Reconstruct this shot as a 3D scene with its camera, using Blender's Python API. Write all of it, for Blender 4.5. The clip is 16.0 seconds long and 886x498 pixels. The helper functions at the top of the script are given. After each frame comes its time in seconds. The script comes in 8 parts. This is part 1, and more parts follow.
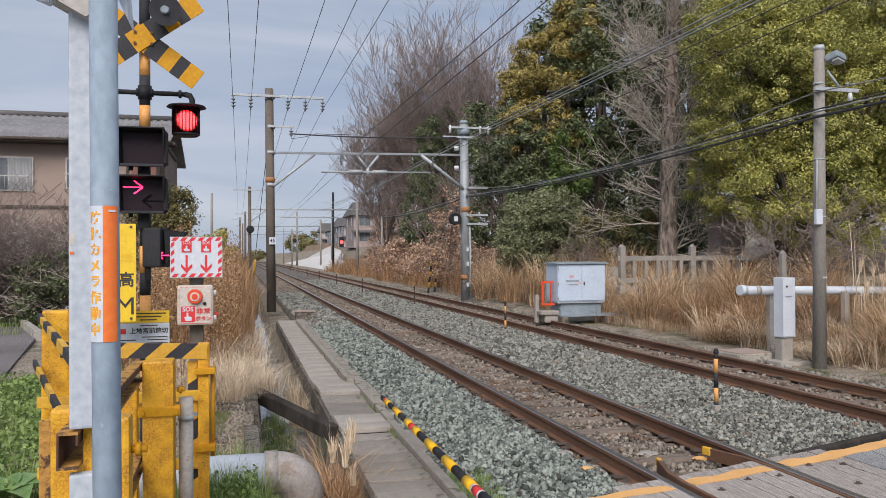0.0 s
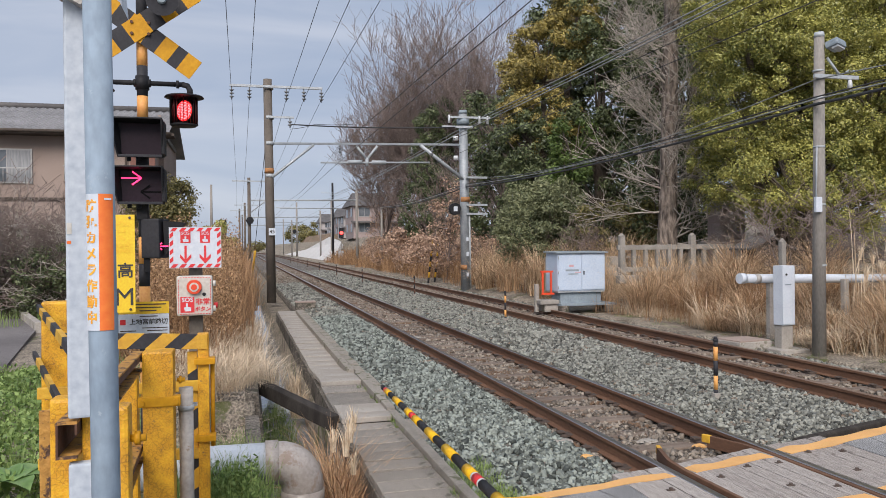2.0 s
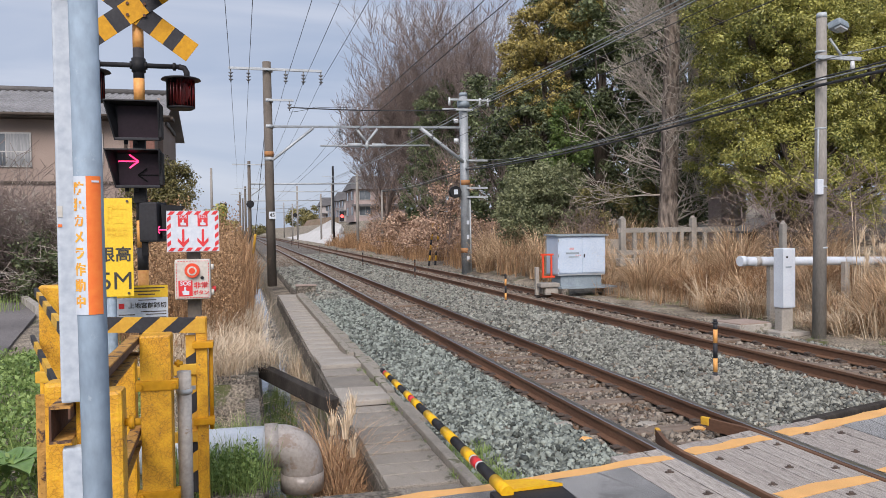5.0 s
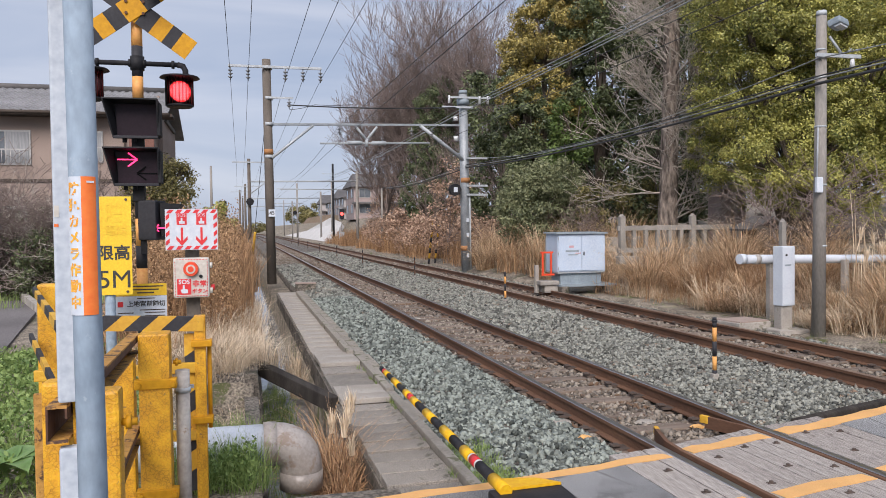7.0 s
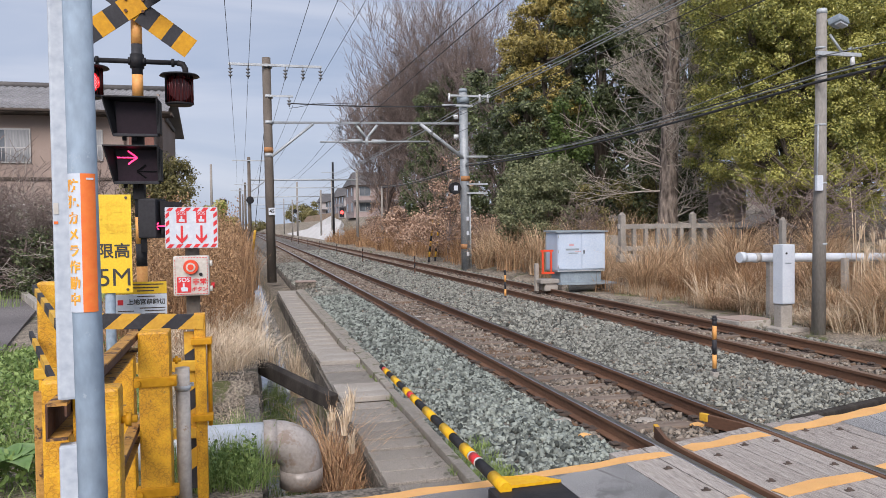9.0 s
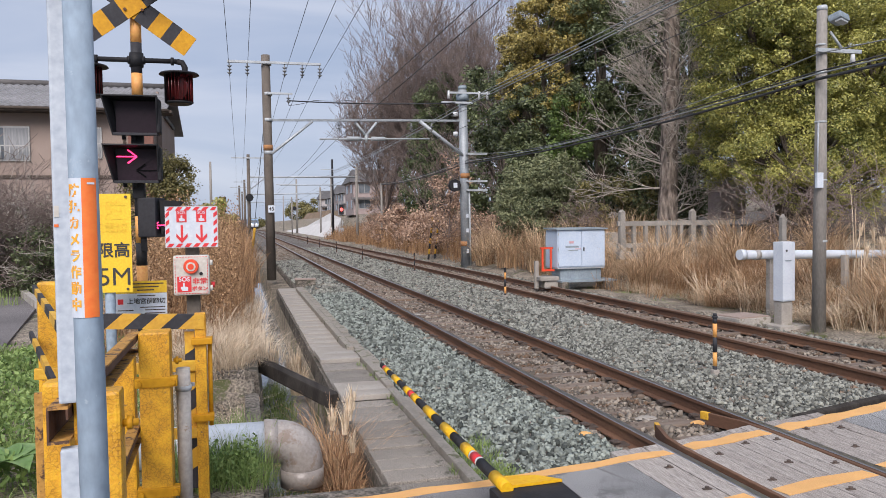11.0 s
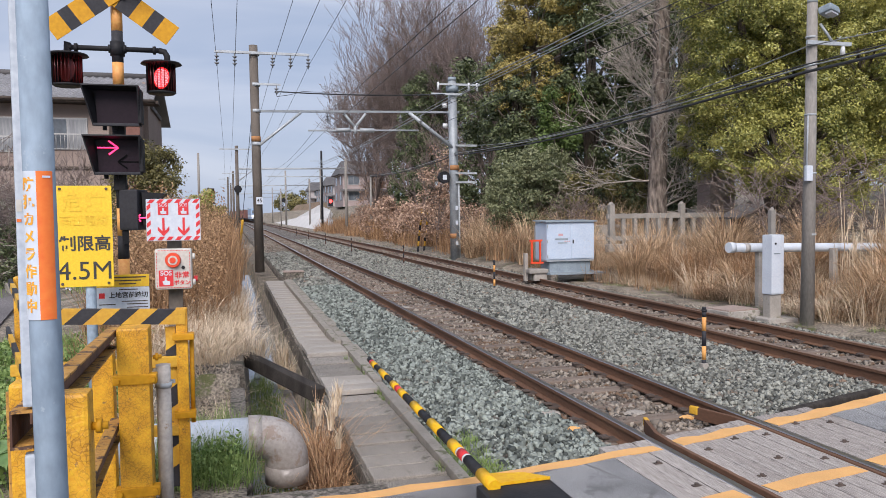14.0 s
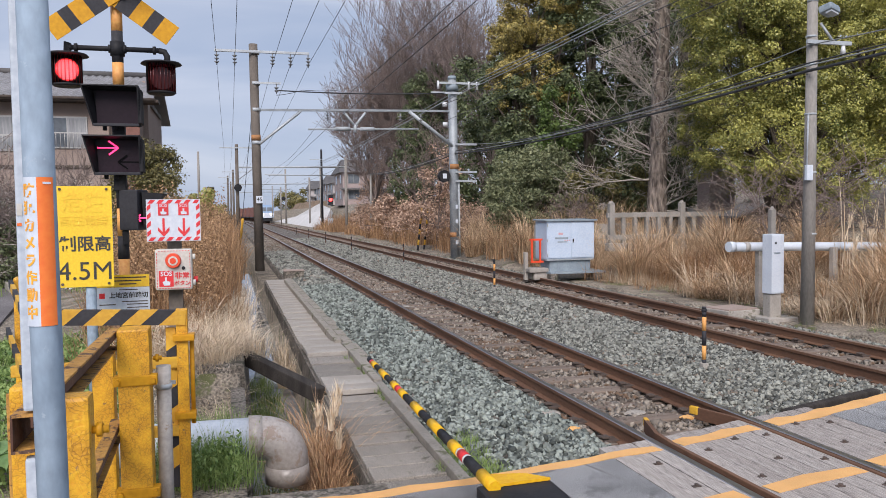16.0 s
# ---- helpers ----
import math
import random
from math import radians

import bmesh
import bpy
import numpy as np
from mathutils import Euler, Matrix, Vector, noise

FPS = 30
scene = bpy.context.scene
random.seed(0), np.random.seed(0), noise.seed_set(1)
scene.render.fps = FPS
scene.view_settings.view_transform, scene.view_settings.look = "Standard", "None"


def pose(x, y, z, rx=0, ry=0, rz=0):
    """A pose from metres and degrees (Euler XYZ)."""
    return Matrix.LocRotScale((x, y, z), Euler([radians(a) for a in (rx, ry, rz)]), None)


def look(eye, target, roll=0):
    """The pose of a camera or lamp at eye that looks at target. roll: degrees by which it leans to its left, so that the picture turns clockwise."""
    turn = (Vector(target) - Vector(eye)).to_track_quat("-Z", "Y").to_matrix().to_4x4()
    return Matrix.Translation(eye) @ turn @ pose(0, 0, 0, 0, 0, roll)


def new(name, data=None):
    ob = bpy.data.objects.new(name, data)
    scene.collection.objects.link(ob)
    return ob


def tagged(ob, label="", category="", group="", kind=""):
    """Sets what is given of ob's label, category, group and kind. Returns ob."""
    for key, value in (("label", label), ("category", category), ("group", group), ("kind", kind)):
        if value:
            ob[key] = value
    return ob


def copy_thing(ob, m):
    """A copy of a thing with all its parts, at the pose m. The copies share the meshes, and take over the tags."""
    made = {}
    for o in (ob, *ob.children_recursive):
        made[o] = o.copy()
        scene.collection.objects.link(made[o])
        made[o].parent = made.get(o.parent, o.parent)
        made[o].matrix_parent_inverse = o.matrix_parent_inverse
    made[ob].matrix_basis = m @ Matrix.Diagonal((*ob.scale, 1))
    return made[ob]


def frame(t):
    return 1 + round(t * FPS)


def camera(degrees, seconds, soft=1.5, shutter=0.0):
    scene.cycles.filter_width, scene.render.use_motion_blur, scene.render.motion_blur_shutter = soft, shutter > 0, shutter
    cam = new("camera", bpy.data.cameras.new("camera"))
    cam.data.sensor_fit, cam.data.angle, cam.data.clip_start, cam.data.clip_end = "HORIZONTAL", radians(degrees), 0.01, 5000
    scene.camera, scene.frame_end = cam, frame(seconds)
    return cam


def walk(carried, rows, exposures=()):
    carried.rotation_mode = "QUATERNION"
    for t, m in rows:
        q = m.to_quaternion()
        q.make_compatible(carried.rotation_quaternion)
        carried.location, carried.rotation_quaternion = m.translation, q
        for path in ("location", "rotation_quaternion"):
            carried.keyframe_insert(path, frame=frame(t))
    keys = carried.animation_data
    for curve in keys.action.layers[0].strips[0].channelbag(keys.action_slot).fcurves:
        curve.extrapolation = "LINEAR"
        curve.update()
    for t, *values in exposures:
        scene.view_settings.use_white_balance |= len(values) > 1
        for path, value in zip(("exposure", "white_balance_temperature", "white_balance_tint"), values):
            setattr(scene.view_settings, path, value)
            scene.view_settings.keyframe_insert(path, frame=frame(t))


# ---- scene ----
cam = camera(59.2, 16.0, soft=0.75)
PATH = [
    (0, (-3.772, -1.274, 1.764), (-3.27, 0.662, 1.78), -0.3),
    (0.5, (-3.771, -1.269, 1.764), (-3.268, 0.667, 1.779), -0.3),
    (1, (-3.767, -1.271, 1.762), (-3.265, 0.665, 1.777), -0.4),
    (1.5, (-3.77, -1.268, 1.758), (-3.267, 0.668, 1.769), -0.4),
    (2, (-3.765, -1.271, 1.756), (-3.263, 0.665, 1.747), -0.6),
    (2.5, (-3.767, -1.269, 1.754), (-3.265, 0.667, 1.726), -0.7),
    (3, (-3.762, -1.265, 1.759), (-3.261, 0.671, 1.717), -0.7),
    (3.5, (-3.763, -1.262, 1.756), (-3.262, 0.674, 1.707), -0.7),
    (4, (-3.755, -1.257, 1.754), (-3.255, 0.679, 1.703), -0.7),
    (6.5, (-3.738, -1.252, 1.757), (-3.239, 0.684, 1.702), -0.7),
    (7, (-3.734, -1.252, 1.76), (-3.235, 0.683, 1.702), -0.7),
    (7.5, (-3.731, -1.258, 1.763), (-3.232, 0.678, 1.704), -0.7),
    (8, (-3.732, -1.266, 1.766), (-3.233, 0.67, 1.707), -0.7),
    (8.5, (-3.732, -1.259, 1.763), (-3.233, 0.677, 1.705), -0.7),
    (9, (-3.733, -1.252, 1.757), (-3.234, 0.684, 1.695), -0.7),
    (11.5, (-3.738, -1.24, 1.774), (-3.238, 0.695, 1.704), -0.8),
    (12, (-3.731, -1.245, 1.773), (-3.231, 0.691, 1.705), -0.8),
    (12.5, (-3.732, -1.222, 1.773), (-3.232, 0.714, 1.705), -0.8),
    (13, (-3.76, -1.17, 1.78), (-3.253, 0.763, 1.71), -0.8),
    (13.5, (-3.725, -1.156, 1.779), (-3.206, 0.774, 1.699), -0.7),
    (14, (-3.696, -1.157, 1.781), (-3.171, 0.771, 1.69), -0.7),
    (14.5, (-3.687, -1.161, 1.787), (-3.162, 0.766, 1.693), -0.7),
    (15, (-3.695, -1.155, 1.786), (-3.17, 0.773, 1.692), -0.7),
    (15.5, (-3.698, -1.156, 1.788), (-3.173, 0.772, 1.695), -0.7),
    (16, (-3.697, -1.155, 1.796), (-3.172, 0.773, 1.701), -0.7),
]
walk(cam, [(t, look(eye, target, roll)) for t, eye, target, roll in PATH],
     exposures=[(0, 0.02, 6420, 16), (2.5, 0.10, 6390, 16), (7, 0.17, 6370, 18), (15.5, 0.18, 6210, 18), (16, 0.15, 6210, 18)])

SKY, SUN = 0.69, 3.35


# ---- light ----
world = bpy.data.worlds.new("overcast_sky")
scene.world = world
world.use_nodes = True
wn, wl = world.node_tree.nodes, world.node_tree.links
wn.clear()
w_out = wn.new("ShaderNodeOutputWorld")
w_mix = wn.new("ShaderNodeMixShader")
w_blue = wn.new("ShaderNodeBackground")
w_cloud = wn.new("ShaderNodeBackground")
w_sky = wn.new("ShaderNodeTexSky")
w_sky.sky_type = "NISHITA"
w_sky.sun_disc = False
w_sky.sun_elevation = radians(42)
w_sky.sun_rotation = radians(200)
w_blue.inputs["Strength"].default_value = 0.08
w_cloud.inputs["Strength"].default_value = SKY
w_tc = wn.new("ShaderNodeTexCoord")
w_map = wn.new("ShaderNodeMapping")
w_map.inputs["Scale"].default_value = (1.2, 1.2, 7.0)
w_noise = wn.new("ShaderNodeTexNoise")
w_noise.inputs["Scale"].default_value = 1.6
w_noise.inputs["Detail"].default_value = 6
w_noise.inputs["Distortion"].default_value = 0.6
w_ramp = wn.new("ShaderNodeValToRGB")
w_ramp.color_ramp.elements[0].position = 0.32
w_ramp.color_ramp.elements[0].color = (0.475, 0.61, 0.80, 1)
w_ramp.color_ramp.elements[1].position = 0.68
w_ramp.color_ramp.elements[1].color = (0.835, 0.92, 1.02, 1)
wl.new(w_tc.outputs["Generated"], w_map.inputs["Vector"])
wl.new(w_map.outputs[0], w_noise.inputs["Vector"])
wl.new(w_noise.outputs[0], w_ramp.inputs[0])
wl.new(w_ramp.outputs[0], w_cloud.inputs["Color"])
wl.new(w_sky.outputs[0], w_blue.inputs["Color"])
w_mix.inputs[0].default_value = 0.86
wl.new(w_blue.outputs[0], w_mix.inputs[1])
wl.new(w_cloud.outputs[0], w_mix.inputs[2])
wl.new(w_mix.outputs[0], w_out.inputs[0])

sun = new("sun", bpy.data.lights.new("sun", "SUN"))
sun.data.energy = SUN
sun.data.angle = radians(40)
sun.data.color = (1.0, 0.93, 0.83)
sun.matrix_world = look((-20, -55, 50), (0, 0, 0))


# ---- materials ----
def mat(name, c1, c2=None, rough=0.7, scale=3.0, fine=40.0, bump=0.3, metal=0.0, patch=None, patch_at=0.62,
        patch_scale=None, island=0.0, rnd=0.0, emit=None, power=1.0, stretch=(1, 1, 1), dist=0.01, trans=0.0, spec=0.5, crack=None, crack_scale=14.0, crack_width=0.03, speck=0.0):
    m = bpy.data.materials.new(name)
    m.use_nodes = True
    n, l = m.node_tree.nodes, m.node_tree.links
    p = n["Principled BSDF"]
    p.inputs["Roughness"].default_value = rough
    p.inputs["Metallic"].default_value = metal
    p.inputs["Specular IOR Level"].default_value = spec
    c2 = c2 or tuple(v * 0.75 for v in c1)
    tc = n.new("ShaderNodeTexCoord")
    mp = n.new("ShaderNodeMapping")
    mp.inputs["Scale"].default_value = stretch
    l.new(tc.outputs["Object"], mp.inputs["Vector"])
    big = n.new("ShaderNodeTexNoise")
    big.inputs["Scale"].default_value = scale
    big.inputs["Detail"].default_value = 5
    l.new(mp.outputs[0], big.inputs["Vector"])
    small = n.new("ShaderNodeTexNoise")
    small.inputs["Scale"].default_value = fine
    small.inputs["Detail"].default_value = 3
    l.new(mp.outputs[0], small.inputs["Vector"])
    mix = n.new("ShaderNodeMix")
    mix.data_type = "RGBA"
    mix.inputs[6].default_value = (*c1, 1)
    mix.inputs[7].default_value = (*c2, 1)
    r = n.new("ShaderNodeMapRange")
    r.inputs[1].default_value, r.inputs[2].default_value = 0.35, 0.65
    l.new(big.outputs[0], r.inputs[0])
    fac = r.outputs[0]
    if island or rnd:
        src = n.new("ShaderNodeNewGeometry").outputs["Random Per Island"] if island else n.new("ShaderNodeObjectInfo").outputs["Random"]
        mm = n.new("ShaderNodeMix")
        mm.inputs[0].default_value = island or rnd
        l.new(fac, mm.inputs[2])
        l.new(src, mm.inputs[3])
        fac = mm.outputs[0]
    l.new(fac, mix.inputs[0])
    col = mix.outputs[2]
    var = n.new("ShaderNodeMix")
    var.data_type = "RGBA"
    var.blend_type = "OVERLAY"
    var.inputs[0].default_value = max(0.35, speck)
    l.new(col, var.inputs[6])
    grain = small.outputs[0]
    if speck:
        sr = n.new("ShaderNodeMapRange")
        sr.inputs[1].default_value, sr.inputs[2].default_value = 0.34, 0.66
        l.new(grain, sr.inputs[0])
        grain = sr.outputs[0]
    l.new(grain, var.inputs[7])
    col = var.outputs[2]
    if patch:
        pn = n.new("ShaderNodeTexNoise")
        pn.inputs["Scale"].default_value = patch_scale or scale * 2.3
        pn.inputs["Detail"].default_value = 7
        pn.inputs["Roughness"].default_value = 0.7
        l.new(tc.outputs["Object"], pn.inputs["Vector"])
        pr = n.new("ShaderNodeMapRange")
        pr.inputs[1].default_value, pr.inputs[2].default_value = patch_at, patch_at + 0.05
        l.new(pn.outputs[0], pr.inputs[0])
        pm = n.new("ShaderNodeMix")
        pm.data_type = "RGBA"
        l.new(pr.outputs[0], pm.inputs[0])
        l.new(col, pm.inputs[6])
        pm.inputs[7].default_value = (*patch, 1)
        col = pm.outputs[2]
    if crack:
        cv = n.new("ShaderNodeTexVoronoi")
        cv.feature = "DISTANCE_TO_EDGE"
        cv.inputs["Scale"].default_value = crack_scale
        wob = n.new("ShaderNodeMix")
        wob.data_type = "RGBA"
        wob.inputs[0].default_value = 0.12
        l.new(tc.outputs["Object"], wob.inputs[6])
        l.new(big.outputs[1], wob.inputs[7])
        l.new(wob.outputs[2], cv.inputs["Vector"])
        cr = n.new("ShaderNodeMapRange")
        cr.inputs[1].default_value, cr.inputs[2].default_value = crack_width, crack_width * 0.4
        l.new(cv.outputs[0], cr.inputs[0])
        cg = n.new("ShaderNodeMath")
        cg.operation = "MULTIPLY"
        l.new(cr.outputs[0], cg.inputs[0])
        l.new(r.outputs[0], cg.inputs[1])
        cm = n.new("ShaderNodeMix")
        cm.data_type = "RGBA"
        l.new(cg.outputs[0], cm.inputs[0])
        l.new(col, cm.inputs[6])
        cm.inputs[7].default_value = (*crack, 1)
        col = cm.outputs[2]
    l.new(col, p.inputs["Base Color"])
    if bump:
        b = n.new("ShaderNodeBump")
        b.inputs["Strength"].default_value = bump
        b.inputs["Distance"].default_value = dist
        l.new(small.outputs[0], b.inputs["Height"])
        l.new(b.outputs[0], p.inputs["Normal"])
    if trans:
        p.inputs["Subsurface Weight"].default_value = 0.0
        tr = n.new("ShaderNodeBsdfTranslucent")
        ms = n.new("ShaderNodeMixShader")
        ms.inputs[0].default_value = trans
        l.new(col, tr.inputs[0])
        l.new(p.outputs[0], ms.inputs[1])
        l.new(tr.outputs[0], ms.inputs[2])
        l.new(ms.outputs[0], n["Material Output"].inputs[0])
    if emit:
        p.inputs["Emission Color"].default_value = (*emit, 1)
        p.inputs["Emission Strength"].default_value = power
    return m


M = {}
M["soil"] = mat("soil", (0.19, 0.13, 0.085), (0.30, 0.215, 0.145), 0.95, 0.8, 25, 0.6, patch=(0.15, 0.13, 0.06), patch_at=0.55, patch_scale=0.7, dist=0.03)
M["verge"] = mat("verge", (0.165, 0.14, 0.108), (0.33, 0.285, 0.225), 0.95, 2.2, 34, 1.0, patch=(0.125, 0.135, 0.055), patch_at=0.57, patch_scale=1.3, dist=0.03, speck=0.6)
M["asphalt"] = mat("asphalt", (0.175, 0.178, 0.18), (0.31, 0.313, 0.312), 0.92, 1.6, 130, 0.8, patch=(0.145, 0.145, 0.147), patch_at=0.56, patch_scale=1.9, dist=0.006, crack=(0.09, 0.088, 0.085), crack_scale=0.55, crack_width=0.005, speck=0.8)
M["road"] = mat("road_asphalt", (0.125, 0.115, 0.115), (0.18, 0.168, 0.166), 0.9, 0.5, 90, 0.3, speck=0.5)
M["bed"] = mat("ballast_bed", (0.085, 0.076, 0.064), (0.19, 0.17, 0.145), 0.95, 3, 22, 0.9, dist=0.05, speck=0.8)
M["stone"] = mat("ballast_stone", (0.022, 0.028, 0.025), (0.37, 0.415, 0.37), 0.85, 1.3, 60, 0.35, island=0.92, patch=(0.30, 0.235, 0.18), patch_at=0.63, patch_scale=1.2)
M["stone_single"] = mat("single_ballast_stone", (0.026, 0.033, 0.029), (0.37, 0.41, 0.365), 0.85, 1.3, 60, 0.35, rnd=0.9)
M["stone_mixed"] = mat("mixed_ballast_stone", (0.030, 0.031, 0.027), (0.385, 0.395, 0.345), 0.85, 1.0, 60, 0.35, island=0.9, patch=(0.25, 0.18, 0.13), patch_at=0.595, patch_scale=3.5)
M["stone_rust"] = mat("rusty_ballast_stone", (0.055, 0.042, 0.032), (0.36, 0.315, 0.26), 0.9, 1.3, 60, 0.35, island=0.95, patch=(0.15, 0.095, 0.06), patch_at=0.55, patch_scale=2.2)
M["rust_rail"] = mat("rusty_rail", (0.105, 0.052, 0.030), (0.17, 0.088, 0.05), 0.8, 2.5, 50, 0.3, stretch=(1, 0.3, 1))
M["rail_top"] = mat("worn_rail_head", (0.42, 0.41, 0.41), (0.30, 0.27, 0.26), 0.28, 1.0, 60, 0.05, metal=0.85, stretch=(1, 0.1, 1))
M["rail_top_rusty"] = mat("dull_rail_head", (0.30, 0.21, 0.16), (0.22, 0.14, 0.10), 0.5, 1.0, 60, 0.1, metal=0.4, stretch=(1, 0.1, 1))
M["sleeper"] = mat("sleeper", (0.125, 0.092, 0.072), (0.24, 0.19, 0.15), 0.9, 3, 30, 0.5, rnd=0.5, stretch=(0.4, 3, 1))
M["plank"] = mat("deck_plank", (0.29, 0.258, 0.232), (0.42, 0.385, 0.352), 0.85, 2.5, 30, 0.5, rnd=0.5, stretch=(7, 0.35, 1), patch=(0.20, 0.168, 0.145), patch_at=0.60, speck=0.5)
M["bolt"] = mat("rusty_bolt", (0.065, 0.05, 0.042), (0.11, 0.08, 0.065), 0.8, 12, 60, 0.3)
M["tape"] = mat("tactile_tape", (0.82, 0.46, 0.165), (0.72, 0.40, 0.145), 0.75, 3, 200, 0.5, patch=(0.52, 0.34, 0.18), patch_at=0.66, patch_scale=6)
M["concrete"] = mat("concrete", (0.30, 0.28, 0.25), (0.42, 0.39, 0.35), 0.9, 2.2, 45, 0.4, patch=(0.21, 0.20, 0.15), patch_at=0.57, patch_scale=3)
M["slab"] = mat("trough_lid", (0.205, 0.187, 0.162), (0.33, 0.30, 0.262), 0.95, 3, 120, 0.6, rnd=0.6, patch=(0.12, 0.113, 0.087), patch_at=0.58, speck=0.6)
M["slab_smooth"] = mat("smooth_trough_lid", (0.30, 0.272, 0.235), (0.40, 0.368, 0.325), 0.9, 2, 60, 0.3, patch=(0.20, 0.18, 0.14), patch_at=0.6)
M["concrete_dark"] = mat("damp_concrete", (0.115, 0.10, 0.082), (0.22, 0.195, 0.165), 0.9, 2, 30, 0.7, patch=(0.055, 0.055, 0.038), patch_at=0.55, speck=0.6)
M["kerb_concrete"] = mat("mossy_kerb_concrete", (0.22, 0.20, 0.17), (0.35, 0.32, 0.275), 0.92, 4, 45, 0.6, rnd=0.4, patch=(0.13, 0.13, 0.075), patch_at=0.56, patch_scale=4)
M["concrete_mid"] = mat("rough_grey_brown_concrete", (0.18, 0.16, 0.137), (0.34, 0.305, 0.265), 0.95, 5, 40, 1.0, patch=(0.11, 0.10, 0.072), patch_at=0.57, patch_scale=4, dist=0.02, speck=0.8)
M["concrete_pale"] = mat("pale_concrete", (0.55, 0.54, 0.52), (0.63, 0.62, 0.60), 0.9, 0.2, 6, 0.2)
M["pole"] = mat("concrete_pole", (0.105, 0.09, 0.076), (0.16, 0.138, 0.117), 0.9, 2, 40, 0.3, stretch=(1, 1, 0.5))
M["pole_grey"] = mat("grey_pole", (0.23, 0.215, 0.195), (0.30, 0.285, 0.26), 0.85, 2, 40, 0.3, stretch=(1, 1, 0.3))
M["galv"] = mat("galvanised_steel", (0.36, 0.395, 0.42), (0.47, 0.51, 0.535), 0.6, 3, 25, 0.1, metal=0.2)
M["galv_pole"] = mat("painted_blue_grey_pole", (0.25, 0.325, 0.405), (0.315, 0.395, 0.475), 0.75, 9, 45, 0.06, metal=0.0, patch=(0.355, 0.43, 0.50), patch_at=0.63, stretch=(1, 1, 0.5), spec=0.25)
M["steel_grey"] = mat("grey_painted_steel", (0.27, 0.30, 0.325), (0.35, 0.385, 0.41), 0.55, 3, 25, 0.1, metal=0.2)
M["white"] = mat("white_paint", (0.62, 0.68, 0.75), (0.57, 0.62, 0.69), 0.5, 3, 40, 0.05)
M["cab_paint"] = mat("pale_blue_grey_paint", (0.53, 0.63, 0.76), (0.48, 0.57, 0.69), 0.5, 2, 30, 0.08, patch=(0.52, 0.57, 0.60), patch_at=0.66)
M["cab_base"] = mat("grey_steel_base", (0.28, 0.34, 0.38), (0.22, 0.27, 0.31), 0.6, 3, 30, 0.1)
M["yellow"] = mat("chipped_yellow_paint", (0.79, 0.425, 0.022), (0.58, 0.285, 0.017), 0.5, 9, 80, 0.7, patch=(0.20, 0.125, 0.07), patch_at=0.62, patch_scale=17, dist=0.004, crack=(0.36, 0.17, 0.015), crack_scale=52, crack_width=0.075)
M["yellow_clean"] = mat("yellow_paint", (0.60, 0.30, 0.008), (0.54, 0.262, 0.008), 0.6, 1.2, 30, 0.1, spec=0.3)
M["boom_yellow"] = mat("bright_yellow", (0.80, 0.47, 0.012), (0.72, 0.40, 0.012), 0.45, 4, 40, 0.05, spec=0.3)
M["stripe_yellow"] = mat("weathered_yellow", (0.68, 0.40, 0.03), (0.54, 0.29, 0.03), 0.6, 5, 40, 0.4, patch=(0.20, 0.11, 0.05), patch_at=0.66)
M["sign_yellow"] = mat("sign_yellow", (0.86, 0.60, 0.03), (0.82, 0.55, 0.03), 0.45, 2, 60, 0.03)
M["sign_faded"] = mat("faded_sign_yellow", (0.86, 0.565, 0.030), (0.83, 0.53, 0.028), 0.5, 2, 60, 0.03)
M["leaf_broad"] = mat("broad_green_leaf", (0.13, 0.24, 0.07), (0.26, 0.40, 0.15), 0.45, 5, 30, 0.2, trans=0.2)
M["leaf_weedy"] = mat("fresh_weed_leaf", (0.07, 0.14, 0.03), (0.34, 0.46, 0.15), 0.6, 0.9, 20, 0.0, island=0.8, trans=0.2)
M["black"] = mat("black_paint", (0.016, 0.017, 0.020), (0.028, 0.028, 0.031), 0.6, 4, 50, 0.1, spec=0.2)
M["charcoal"] = mat("charcoal_band", (0.030, 0.031, 0.037), (0.045, 0.046, 0.052), 0.65, 4, 40, 0.1, spec=0.25)
M["ink"] = mat("sign_ink", (0.03, 0.03, 0.03), (0.05, 0.05, 0.05), 0.6, 20, 80, 0.0)
M["orange"] = mat("orange_print", (0.86, 0.20, 0.035), (0.80, 0.18, 0.03), 0.45, 4, 60, 0.02)
M["letter_yellow"] = mat("yellow_print", (0.84, 0.41, 0.035), (0.79, 0.37, 0.035), 0.5, 10, 60, 0.0)
M["pole_orange"] = mat("orange_band", (0.78, 0.39, 0.11), (0.72, 0.34, 0.10), 0.55, 6, 50, 0.1)
M["old_orange"] = mat("faded_orange_band", (0.42, 0.20, 0.075), (0.32, 0.16, 0.07), 0.8, 6, 50, 0.1)
M["red"] = mat("red_print", (0.68, 0.035, 0.04), (0.60, 0.03, 0.035), 0.5, 6, 60, 0.02)
M["red_orange"] = mat("red_button", (0.78, 0.085, 0.03), (0.72, 0.07, 0.03), 0.35, 6, 60, 0.02)
M["box_grey"] = mat("beige_box", (0.60, 0.58, 0.53), (0.54, 0.52, 0.47), 0.55, 4, 40, 0.05)
M["screen"] = mat("dark_screen", (0.018, 0.010, 0.016), (0.024, 0.013, 0.021), 0.4, 5, 60, 0.0, spec=0.2)
M["dim_arrow"] = mat("unlit_arrow", (0.004, 0.004, 0.005), None, 0.7, 5, 60, 0.0, spec=0.1)
